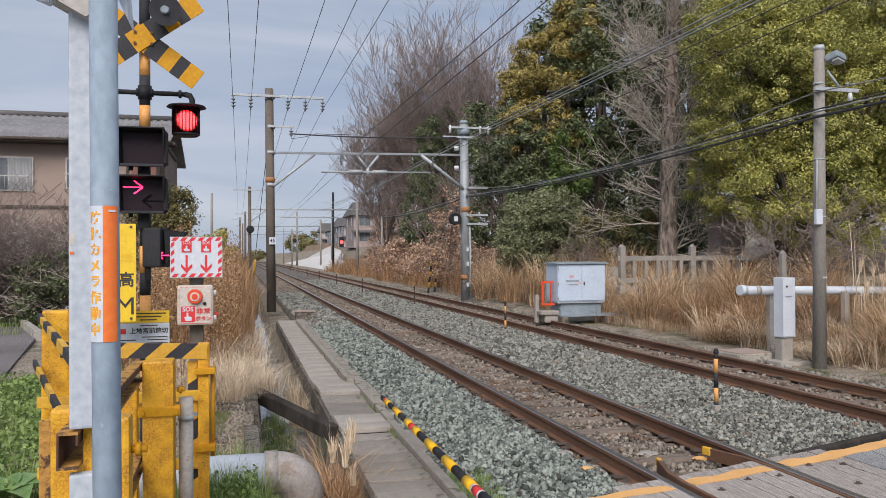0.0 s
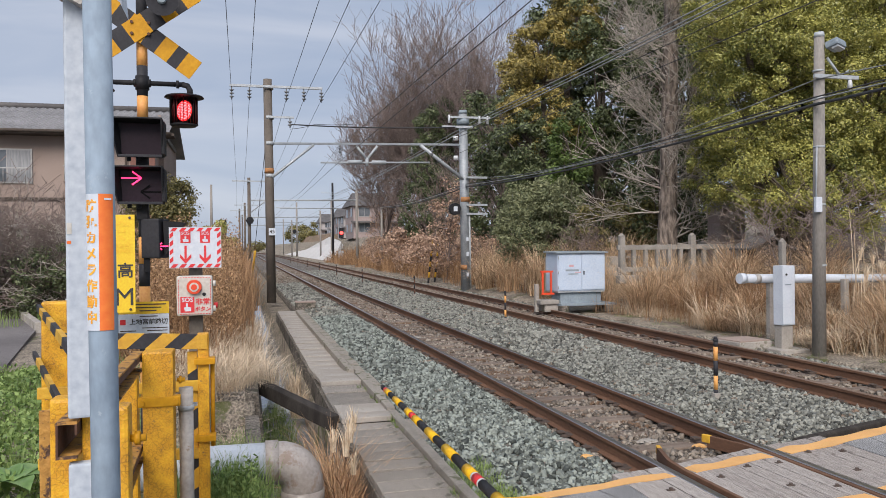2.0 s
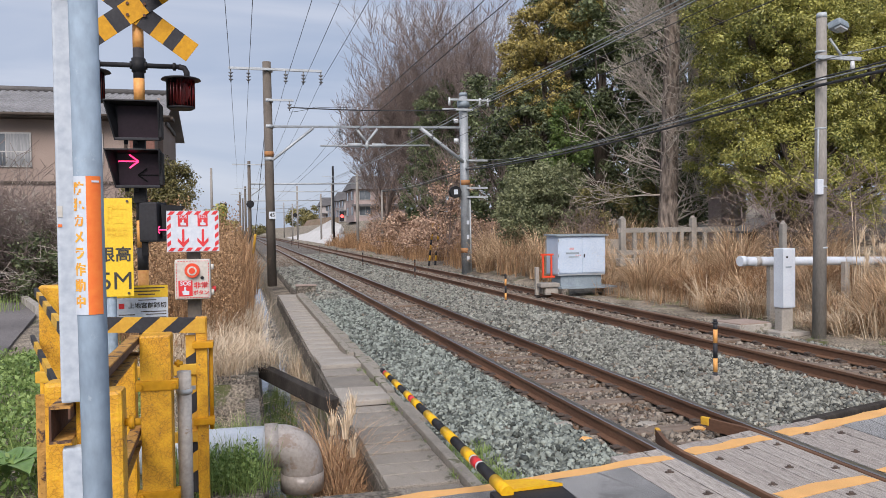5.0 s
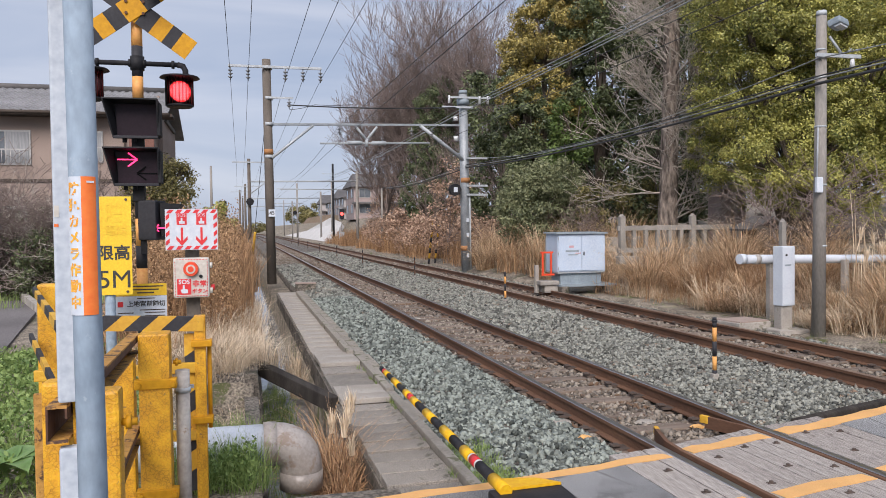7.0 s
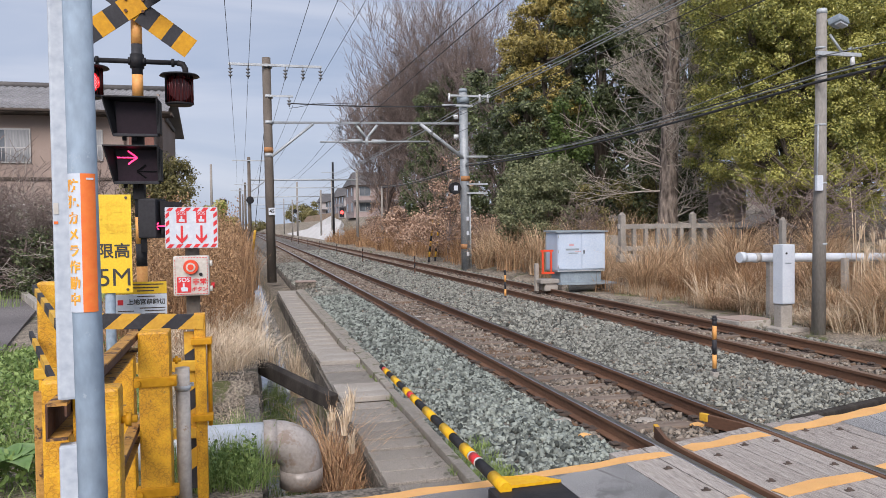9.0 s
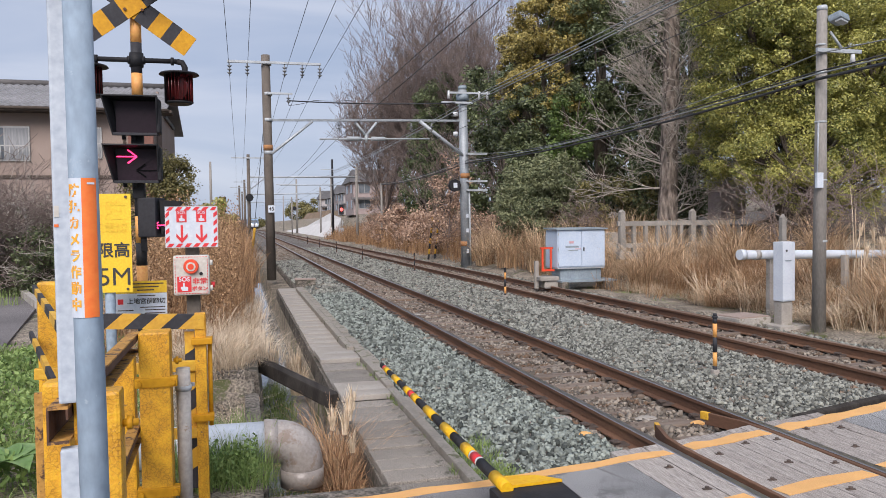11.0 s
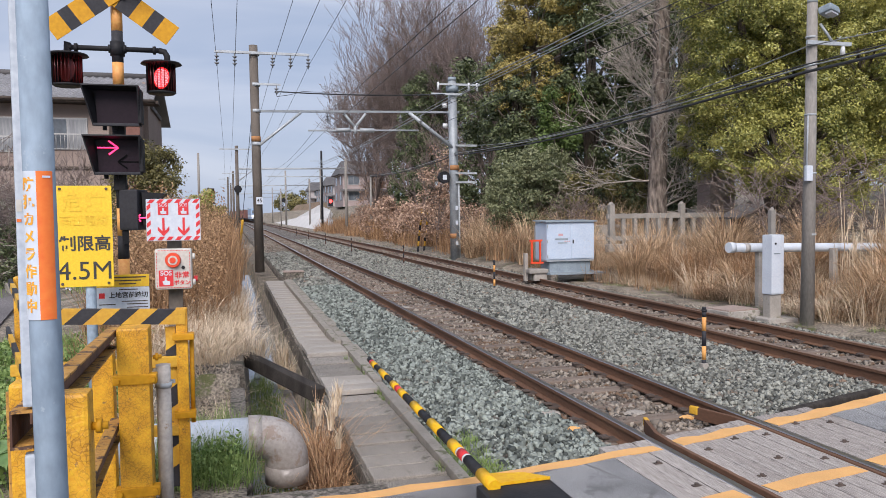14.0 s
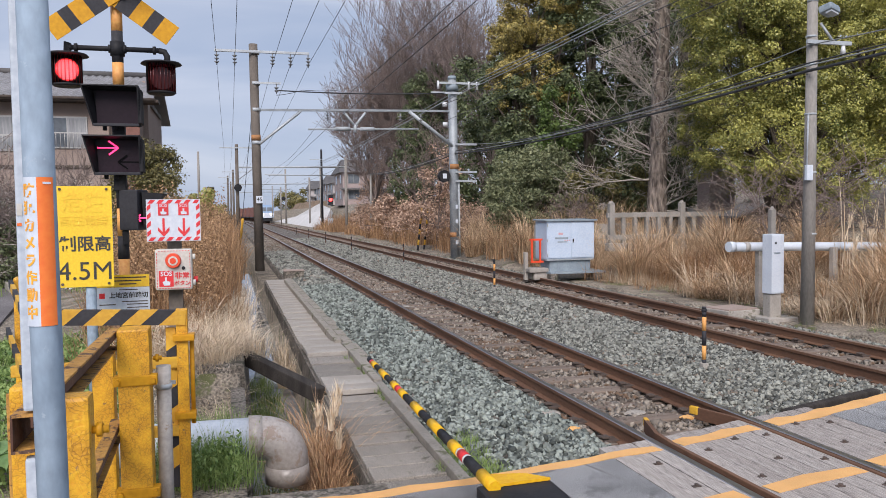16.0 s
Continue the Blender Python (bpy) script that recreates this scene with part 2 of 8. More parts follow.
M["rust"] = mat("rusty_steel", (0.085, 0.042, 0.028), (0.15, 0.075, 0.045), 0.9, 5, 30, 0.5)
M["rust_yellow"] = mat("peeling_yellow_on_rust", (0.50, 0.27, 0.06), (0.42, 0.215, 0.05), 0.8, 7, 30, 0.9, patch=(0.095, 0.052, 0.034), patch_at=0.53, patch_scale=11, dist=0.015)
M["timber"] = mat("old_dark_timber", (0.032, 0.028, 0.025), (0.065, 0.057, 0.05), 0.9, 3, 40, 0.6, stretch=(4, 0.5, 1), spec=0.2)
M["pvc"] = mat("grey_pvc", (0.36, 0.34, 0.315), (0.44, 0.42, 0.39), 0.6, 5, 40, 0.15, patch=(0.28, 0.22, 0.16), patch_at=0.63)
M["pvc_elbow"] = mat("stained_grey_pvc", (0.29, 0.255, 0.225), (0.40, 0.365, 0.335), 0.3, 2, 40, 0.04, patch=(0.30, 0.235, 0.19), patch_at=0.56, patch_scale=4)
M["pipe_white"] = mat("white_pipe", (0.62, 0.68, 0.75), (0.55, 0.60, 0.66), 0.5, 3, 40, 0.08, patch=(0.48, 0.49, 0.48), patch_at=0.64)
M["pole_white"] = mat("pale_grey_pole_paint", (0.49, 0.545, 0.605), (0.45, 0.505, 0.565), 0.7, 3, 40, 0.05, spec=0.3)
# pale grey base colour paints in the bright sky mirrored by the ditch water
M["water"] = mat("sky_glint_water", (0.20, 0.215, 0.225), (0.34, 0.36, 0.38), 0.05, 6, 20, 0.08)
M["wire"] = mat("dark_wire", (0.03, 0.033, 0.037), (0.045, 0.048, 0.052), 0.6, 3, 30, 0.0)
M["wire_pale"] = mat("pale_grey_wire", (0.24, 0.26, 0.26), (0.33, 0.35, 0.35), 0.5, 3, 30, 0.0, metal=0.3)
M["faded_red"] = mat("faded_red_print", (0.62, 0.38, 0.40), (0.55, 0.33, 0.35), 0.6, 6, 60, 0.0)
M["insulator"] = mat("insulator", (0.16, 0.17, 0.18), (0.22, 0.23, 0.24), 0.3, 5, 40, 0.0)
M["insulator_white"] = mat("white_insulator", (0.70, 0.73, 0.75), None, 0.3, 5, 40, 0.0)
M["dry"] = mat("dry_grass", (0.20, 0.120, 0.062), (0.98, 0.74, 0.49), 0.8, 0.7, 20, 0.0, island=0.9, trans=0.12)
M["dry_pale"] = mat("pale_dry_grass", (0.46, 0.345, 0.225), (0.96, 0.83, 0.64), 0.8, 0.7, 20, 0.0, island=0.85, trans=0.15)
M["dry_brown"] = mat("brown_dry_weed", (0.135, 0.068, 0.034), (0.60, 0.375, 0.20), 0.85, 0.5, 20, 0.0, island=0.9, trans=0.12)
M["dry_rust"] = mat("rust_brown_dry_grass", (0.17, 0.085, 0.04), (0.80, 0.53, 0.31), 0.8, 0.7, 20, 0.0, island=0.9, trans=0.1)
M["green"] = mat("green_grass", (0.09, 0.165, 0.035), (0.37, 0.47, 0.16), 0.7, 0.9, 20, 0.0, island=0.8, trans=0.25)
M["leaf_dark"] = mat("dark_evergreen_leaf", (0.020, 0.034, 0.014), (0.20, 0.24, 0.105), 0.5, 0.5, 10, 0.0, island=0.75, trans=0.06)
M["leaf_mid"] = mat("green_leaf", (0.045, 0.085, 0.020), (0.19, 0.27, 0.07), 0.5, 0.5, 10, 0.0, island=0.7, trans=0.15)
M["leaf_yellow"] = mat("yellow_green_leaf", (0.062, 0.100, 0.024), (0.62, 0.58, 0.16), 0.42, 0.8, 10, 0.0, island=0.68, trans=0.12)
M["leaf_olive"] = mat("olive_brown_leaf", (0.065, 0.066, 0.024), (0.30, 0.26, 0.09), 0.55, 0.5, 10, 0.0, island=0.7, trans=0.12)
M["leaf_gold"] = mat("golden_conifer_leaf", (0.09, 0.085, 0.03), (0.56, 0.45, 0.13), 0.55, 0.5, 10, 0.0, island=0.75, trans=0.12)
M["bark_rough"] = mat("furrowed_bark", (0.075, 0.06, 0.05), (0.36, 0.30, 0.25), 0.95, 9, 20, 1.0, stretch=(1, 1, 0.28), dist=0.10)
M["leaf_grey"] = mat("grey_green_leaf", (0.07, 0.095, 0.045), (0.34, 0.36, 0.19), 0.55, 0.6, 10, 0.0, island=0.75, trans=0.12)
M["leaf_brown"] = mat("withered_leaf", (0.20, 0.12, 0.080), (0.74, 0.53, 0.39), 0.8, 0.6, 10, 0.0, island=0.85, trans=0.12)
M["leaf_weed"] = mat("brown_seed_head", (0.14, 0.072, 0.036), (0.62, 0.40, 0.22), 0.85, 0.6, 10, 0.0, island=0.9, trans=0.1)
M["bark"] = mat("bark", (0.09, 0.072, 0.055), (0.17, 0.14, 0.115), 0.95, 2, 14, 1.0, stretch=(1, 1, 0.25), dist=0.06)
M["twig"] = mat("bare_twig", (0.15, 0.115, 0.10), (0.30, 0.24, 0.215), 0.9, 1, 18, 0.2)
M["twig_pale"] = mat("pale_bare_twig", (0.32, 0.285, 0.245), (0.50, 0.455, 0.40), 0.9, 1, 18, 0.2)
M["stone_fence"] = mat("weathered_granite", (0.25, 0.235, 0.21), (0.34, 0.32, 0.29), 0.9, 3, 40, 0.4)
M["plaster"] = mat("beige_plaster", (0.36, 0.285, 0.245), (0.31, 0.243, 0.207), 0.9, 0.7, 30, 0.15)
M["brickred"] = mat("red_brown_cladding", (0.26, 0.13, 0.10), (0.21, 0.10, 0.08), 0.85, 2, 30, 0.2)
M["roof"] = mat("grey_roof_tile", (0.16, 0.165, 0.175), (0.25, 0.255, 0.27), 0.55, 1.5, 20, 0.2, rnd=0.4)
M["roof_dark"] = mat("dark_roof_tile", (0.09, 0.085, 0.085), (0.13, 0.125, 0.12), 0.7, 1, 10, 0.3)
M["wood_dark"] = mat("dark_wood_trim", (0.06, 0.045, 0.035), (0.09, 0.07, 0.055), 0.8, 4, 30, 0.2)
M["window"] = mat("window_glass", (0.10, 0.115, 0.13), (0.16, 0.18, 0.20), 0.12, 1.2, 8, 0.0)
M["curtain"] = mat("pale_curtain", (0.36, 0.37, 0.38), (0.27, 0.28, 0.29), 0.9, 3, 20, 0.1, stretch=(6, 1, 0.3))
M["alu"] = mat("aluminium_frame", (0.40, 0.40, 0.39), (0.46, 0.46, 0.45), 0.5, 3, 30, 0.0, metal=0.4)
M["house_white"] = mat("white_house_wall", (0.46, 0.43, 0.42), (0.40, 0.375, 0.37), 0.9, 0.6, 10, 0.1)
M["house_pink"] = mat("pinkish_house_wall", (0.38, 0.31, 0.295), (0.33, 0.27, 0.255), 0.9, 0.6, 10, 0.1)
M["loco_blue"] = mat("locomotive_blue", (0.20, 0.31, 0.46), (0.23, 0.34, 0.50), 0.4, 0.5, 10, 0.0)
M["loco_white"] = mat("locomotive_white", (0.60, 0.65, 0.72), (0.54, 0.59, 0.66), 0.4, 0.5, 10, 0.0)
M["container"] = mat("brown_red_container", (0.20, 0.075, 0.055), (0.25, 0.10, 0.07), 0.7, 0.8, 12, 0.1)
M["led_red"] = mat("lit_red_led", (0.8, 0.02, 0.02), None, 0.5, 5, 50, 0.0, emit=(1.0, 0.012, 0.014), power=1.5)
M["led_hot"] = mat("hot_red_led", (1.0, 0.3, 0.3), None, 0.5, 5, 50, 0.0, emit=(1.0, 0.22, 0.24), power=2.6)
M["led_pink"] = mat("lit_pink_arrow", (1.0, 0.1, 0.3), None, 0.5, 5, 50, 0.0, emit=(1.0, 0.035, 0.15), power=2.2)
M["head"] = mat("headlight_glow", (1, 0.95, 0.85), None, 0.5, 5, 50, 0.0, emit=(1.0, 0.9, 0.72), power=9.0)
M["sig_red"] = mat("far_signal_red", (0.9, 0.05, 0.04), None, 0.5, 5, 50, 0.0, emit=(1.0, 0.05, 0.04), power=5.0)
M["lens_dark"] = mat("unlit_red_lens", (0.075, 0.010, 0.010), (0.05, 0.007, 0.007), 0.3, 6, 60, 0.0)
M["lens_rib"] = mat("dark_red_rib", (0.10, 0.012, 0.012), (0.07, 0.01, 0.01), 0.25, 6, 60, 0.0)


# ---- building helpers ----
ORIGIN = {}


def thing(name, at, label, category, group="", kind=""):
    ob = new(name)
    ob.empty_display_size = 0.1
    ob.location = at
    ORIGIN[ob.name] = Vector(at)
    return tagged(ob, label, category, group, kind)


def finish(bm, name, mats):
    me = bpy.data.meshes.new(name)
    bm.to_mesh(me)
    bm.free()
    for m in mats if isinstance(mats, (list, tuple)) else [mats]:
        me.materials.append(M[m])
    return me


def part(name, bm, mats, parent, label="", centre=None):
    """Link a bmesh, built in world places, as one mesh under a thing or part."""
    o = ORIGIN[parent.name]
    c = Vector(centre) if centre is not None else o
    bm.transform(Matrix.Translation(-c))
    ob = new(name, finish(bm, name, mats))
    ob.parent = parent
    ob.location = c - o
    ORIGIN[ob.name] = c
    return tagged(ob, label)


def solo(name, bm, mats, label, category, group="", kind="", at=None):
    at = Vector(at) if at is not None else Vector((0, 0, 0))
    bm.transform(Matrix.Translation(-at))
    ob = new(name, finish(bm, name, mats))
    ob.location = at
    ORIGIN[ob.name] = at
    return tagged(ob, label, category, group, kind)


def piece(name, me, parent, m, label=""):
    """A piece on shared mesh data under its parent, at the pose m in the world."""
    ob = new(name, me)
    ob.parent = parent
    ob.matrix_basis = Matrix.Translation(-ORIGIN[parent.name]) @ m
    return tagged(ob, label)


def box(bm, c, s, rot=None, bevel=0.0, mi=0, taper=1.0):
    m = Matrix.Translation(c) @ (rot or Matrix()) @ Matrix.Diagonal((*s, 1))
    r = bmesh.ops.create_cube(bm, size=1.0, matrix=m)
    vs = r["verts"]
    if taper != 1.0:
        top = sorted(vs, key=lambda v: v.co.z)[4:]
        for v in top:
            v.co.x = c[0] + (v.co.x - c[0]) * taper
            v.co.y = c[1] + (v.co.y - c[1]) * taper
    fs = list({f for v in vs for f in v.link_faces})
    for f in fs:
        f.material_index = mi
    if bevel:
        es = list({e for v in vs for e in v.link_edges})
        g = bmesh.ops.bevel(bm, geom=es, offset=bevel, segments=2, affect="EDGES", profile=0.6)
        for f in g["faces"]:
            f.material_index = mi
    return bm


def tube(bm, p0, p1, r0, r1=None, n=12, mi=0, caps=True, smooth=True):
    p0, p1 = Vector(p0), Vector(p1)
    r1 = r0 if r1 is None else r1
    d = p1 - p0
    q = d.to_track_quat("Z", "Y").to_matrix().to_4x4()
    m = Matrix.Translation((p0 + p1) / 2) @ q
    r = bmesh.ops.create_cone(bm, cap_ends=caps, cap_tris=False, segments=n, radius1=r0, radius2=r1, depth=d.length, matrix=m)
    for f in {f for v in r["verts"] for f in v.link_faces}:
        f.material_index = mi
        f.smooth = smooth and len(f.verts) == 4
    return bm


def sweep(bm, pts, r, n=10, mi=0, radii=None):
    """A round tube along points."""
    rings = []
    pts = [Vector(p) for p in pts]
    for i, p in enumerate(pts):
        d = (pts[min(i + 1, len(pts) - 1)] - pts[max(i - 1, 0)]).normalized()
        a = d.orthogonal().normalized() if i == 0 else (a - d * a.dot(d)).normalized()
        b = d.cross(a)
        rr = radii[i] if radii else r
        rings.append([bm.verts.new(p + (a * math.cos(2 * math.pi * k / n) + b * math.sin(2 * math.pi * k / n)) * rr) for k in range(n)])
    for ra, rb in zip(rings, rings[1:]):
        for k in range(n):
            f = bm.faces.new((ra[k], ra[(k + 1) % n], rb[(k + 1) % n], rb[k]))
            f.smooth = True
            f.material_index = mi
    bm.faces.new(rings[0][::-1]).material_index = mi
    bm.faces.new(rings[-1]).material_index = mi
    return bm


def prism(bm, poly, z0, z1, mi=0):
    """A flat polygon in plan, with thickness."""
    lo = [bm.verts.new((x, y, z0)) for x, y in poly]
    hi = [bm.verts.new((x, y, z1)) for x, y in poly]
    fs = [bm.faces.new(hi), bm.faces.new(lo[::-1])]
    for i in range(len(poly)):
        j = (i + 1) % len(poly)
        fs.append(bm.faces.new((lo[i], lo[j], hi[j], hi[i])))
    for f in fs:
        f.material_index = mi
    bmesh.ops.recalc_face_normals(bm, faces=fs)
    return bm


def front(poly, y, d, bm=None, mi=0):
    """A plate whose outline stands in the xz plane: front at y, thickness d behind it."""
    bm = bm or bmesh.new()
    a = [bm.verts.new((x, y, z)) for x, z in poly]
    b = [bm.verts.new((x, y + d, z)) for x, z in poly]
    fs = [bm.faces.new(a), bm.faces.new(b[::-1])]
    for i in range(len(poly)):
        j = (i + 1) % len(poly)
        fs.append(bm.faces.new((a[i], b[i], b[j], a[j])))
    for f in fs:
        f.material_index = mi
    bmesh.ops.recalc_face_normals(bm, faces=fs)
    return bm


def rect(x0, x1, z0, z1):
    return [(x0, z0), (x1, z0), (x1, z1), (x0, z1)]


def lettering(body, size, place, bend=0.0, bold=0.0):
    """Letters of the built-in font as a flat mesh; place turns the xy plane into its spot."""
    cu = bpy.data.curves.new("letters", "FONT")
    cu.body, cu.size, cu.align_x, cu.align_y = body, size, "CENTER", "CENTER"
    cu.offset = bold
    cu.resolution_u = 3
    ob = bpy.data.objects.new("letters", cu)
    scene.collection.objects.link(ob)
    me = bpy.data.meshes.new_from_object(ob.evaluated_get(bpy.context.evaluated_depsgraph_get()))
    bpy.data.objects.remove(ob)
    bpy.data.curves.remove(cu)
    bm = bmesh.new()
    bm.from_mesh(me)
    bpy.data.meshes.remove(me)
    if bend:
        for v in bm.verts:
            a = v.co.x / bend
            v.co.x, v.co.z = bend * math.sin(a), bend * (math.cos(a) - 1)
    bm.transform(place)
    return bm


def facing(x, y, z, rz=0):
    """A pose that stands the xy plane upright, facing -y."""
    return pose(x, y, z, 90, 0, rz)


def add_bm(bm, other, mi=0):
    me = bpy.data.meshes.new("tmp")
    other.to_mesh(me)
    other.free()
    n0 = len(bm.faces)
    bm.from_mesh(me)
    bm.faces.ensure_lookup_table()
    for f in bm.faces[n0:]:
        f.material_index = mi
    bpy.data.meshes.remove(me)
    return bm


def raw(name, verts, faces, mats, label, category, kind="", at=(0, 0, 0), parent=None, smooth=False):
    """One mesh from arrays."""
    me = bpy.data.meshes.new(name)
    at = np.array(at, float)
    v = np.asarray(verts, np.float32) - at.astype(np.float32)
    f = np.asarray(faces, np.int32)
    k = f.shape[1]
    me.vertices.add(len(v))
    me.vertices.foreach_set("co", v.ravel())
    me.loops.add(f.size)
    me.loops.foreach_set("vertex_index", f.ravel())
    me.polygons.add(len(f))
    me.polygons.foreach_set("loop_start", np.arange(0, f.size, k, dtype=np.int32))
    me.polygons.foreach_set("loop_total", np.full(len(f), k, np.int32))
    if smooth:
        me.polygons.foreach_set("use_smooth", np.ones(len(f), bool))
    me.update(calc_edges=True)
    me.validate()
    me.materials.append(M[mats])
    ob = new(name, me)
    if parent:
        ob.parent = parent
        ob.location = Vector(at) - ORIGIN[parent.name]
    else:
        ob.location = at
    ORIGIN[ob.name] = Vector(at)
    return tagged(ob, label, category, "", kind)


def blades(root, height, lean, width, bend=0.5):
    """Arrays of curved grass blades. root (n,3), height (n), lean (n,2) sideways reach, width (n)."""
    n = len(root)
    side = np.stack([-lean[:, 1], lean[:, 0]], 1)
    ln = np.linalg.norm(side, axis=1, keepdims=True) + 1e-6
    ang = RNG.uniform(0, 2 * np.pi, n)
    side = np.where(RNG.random((n, 1)) < 0.5, side / ln, np.stack([np.cos(ang), np.sin(ang)], 1))
    rows = []
    for s, w in ((0.0, 1.0), (0.4, 0.85), (0.75, 0.55), (1.0, 0.12)):
        c = root.copy()
        c[:, :2] += lean * (s ** 2)[..., None] if isinstance(s, np.ndarray) else lean * s ** 2
        c[:, 2] += height * (s - bend * 0.35 * s ** 2)
        off = side * (width * w)[:, None] / 2
        a, b = c.copy(), c.copy()
        a[:, :2] += off
        b[:, :2] -= off
        rows += [a, b]
    v = np.stack(rows, 1).reshape(-1, 3)
    base = np.arange(n)[:, None] * 8
    f = np.concatenate([base + np.array(q) for q in ((0, 1, 3, 2), (2, 3, 5, 4), (4, 5, 7, 6))])
    return v, f


def leaf_quads(pos, size, up=0.3, out=None):
    """Arrays of small diamond leaves at places, turned at random or outwards from their clump."""
    n = len(pos)
    a = RNG.normal(size=(n, 3))
    a[:, 2] -= up
    if out is not None:
        face = out + RNG.normal(0, 0.42, (n, 3))
        face /= np.linalg.norm(face, axis=1, keepdims=True) + 1e-6
        a -= face * (a * face).sum(1, keepdims=True)
    a /= np.linalg.norm(a, axis=1, keepdims=True)
    b = np.cross(a, RNG.normal(size=(n, 3)) if out is None else face)
    b /= np.linalg.norm(b, axis=1, keepdims=True) + 1e-6
    s = (size * RNG.uniform(0.6, 1.3, n))[:, None]
    v = np.stack([pos - a * s * 0.5, pos + b * s * 0.28, pos + a * s * 0.5, pos - b * s * 0.28], 1).reshape(-1, 3)
    f = np.arange(n * 4).reshape(n, 4)
    return v, f


RNG = np.random.default_rng(7)


def cx(y):
    """Sideways shift of the line, which bends away far off."""
    return -2.1e-4 * max(0.0, y - 150) ** 2


def smoothstep(a, b, t):
    t = np.clip((t - a) / (b - a), 0, 1)
    return t * t * (3 - 2 * t)


# ---- setting: ground, line, crossing ----
EDGE_X = [-60, -3.6, -3.1, -2.1, -0.67, 0.43, 1.22, 2.3, 5.0, 60]
EDGE_Y = [1.0, 3.62, 3.71, 3.79, 4.06, 4.34, 4.54, 4.86, 5.5, 16.0]


def edge(x):
    """Far edge of the crossing's surface."""
    return float(np.interp(x, EDGE_X, EDGE_Y))


def ground_z(x, y):
    n = noise.noise(Vector((x * 0.35, y * 0.35, 0.0))) * 0.06
    if y < edge(x) + 0.05 and -3.7 < x:
        return -0.12
    if -4.5 < x < -3.62 and 5.75 < y < 8.2:
        return -0.62
    if x < -3.62:
        far = float(smoothstep(-5, -12, x)) * 0.05
        rise = 0.35 * float(smoothstep(9, 16, y)) * float(smoothstep(-8.0, -5.0, x))
        return -0.06 + n * (0.6 if x < -4 else 0.2) + far + rise
    if x < -2.8:
        return -1.0 + n * 0.5 if y < 60 else -0.3
    if x < 5.2:
        return -0.45
    rise = 1.2 * float(smoothstep(6.0, 11.0, x)) + 2.0 * float(smoothstep(11, 40, x))
    far = float(smoothstep(70, 85, y)) * float(smoothstep(9.0, 11.0, x)) * 1.6
    return -0.10 + 0.16 * float(smoothstep(5.2, 6.0, x)) * float(smoothstep(18, 26, y)) + rise + far + n * 1.5


def ground():
    xs = [-900, -300, -120, -60, -40, -30, -25, -20, -17, -15, -13, -11.5, -10, -9, -8, -7.2, -6.5, -5.9, -5.4, -5, -4.6, -4.3, -4.05, -3.8, -3.63, -3.6, -2.82, -2.79, 5.19, 5.22, 5.6, 6, 6.5, 7,
          7.5, 8, 8.7, 9.4, 10, 11, 12, 14, 17, 20, 25, 30, 40, 60, 120, 300, 900]
    ys = [-400, -100, -40, -15, -8, -4, -2, 0, 1, 2, 3, 3.5, 3.72, 3.9] + [4.2 + 0.4 * i for i in range(30)] + [16.5 + 0.8 * i for i in range(35)] + [46, 50, 55, 60, 66, 72, 78, 84, 90, 100, 120, 150, 200, 260, 340, 450, 700, 1200, 2500]
    v = [(x, y, ground_z(x, y)) for y in ys for x in xs]
    nx = len(xs)
    f = [(j * nx + i, j * nx + i + 1, (j + 1) * nx + i + 1, (j + 1) * nx + i) for j in range(len(ys) - 1) for i in range(nx - 1)]
    raw("ground", v, f, "verge", "dry earth with thin grass beside the railway", "ground", "structure", smooth=True)


ground()


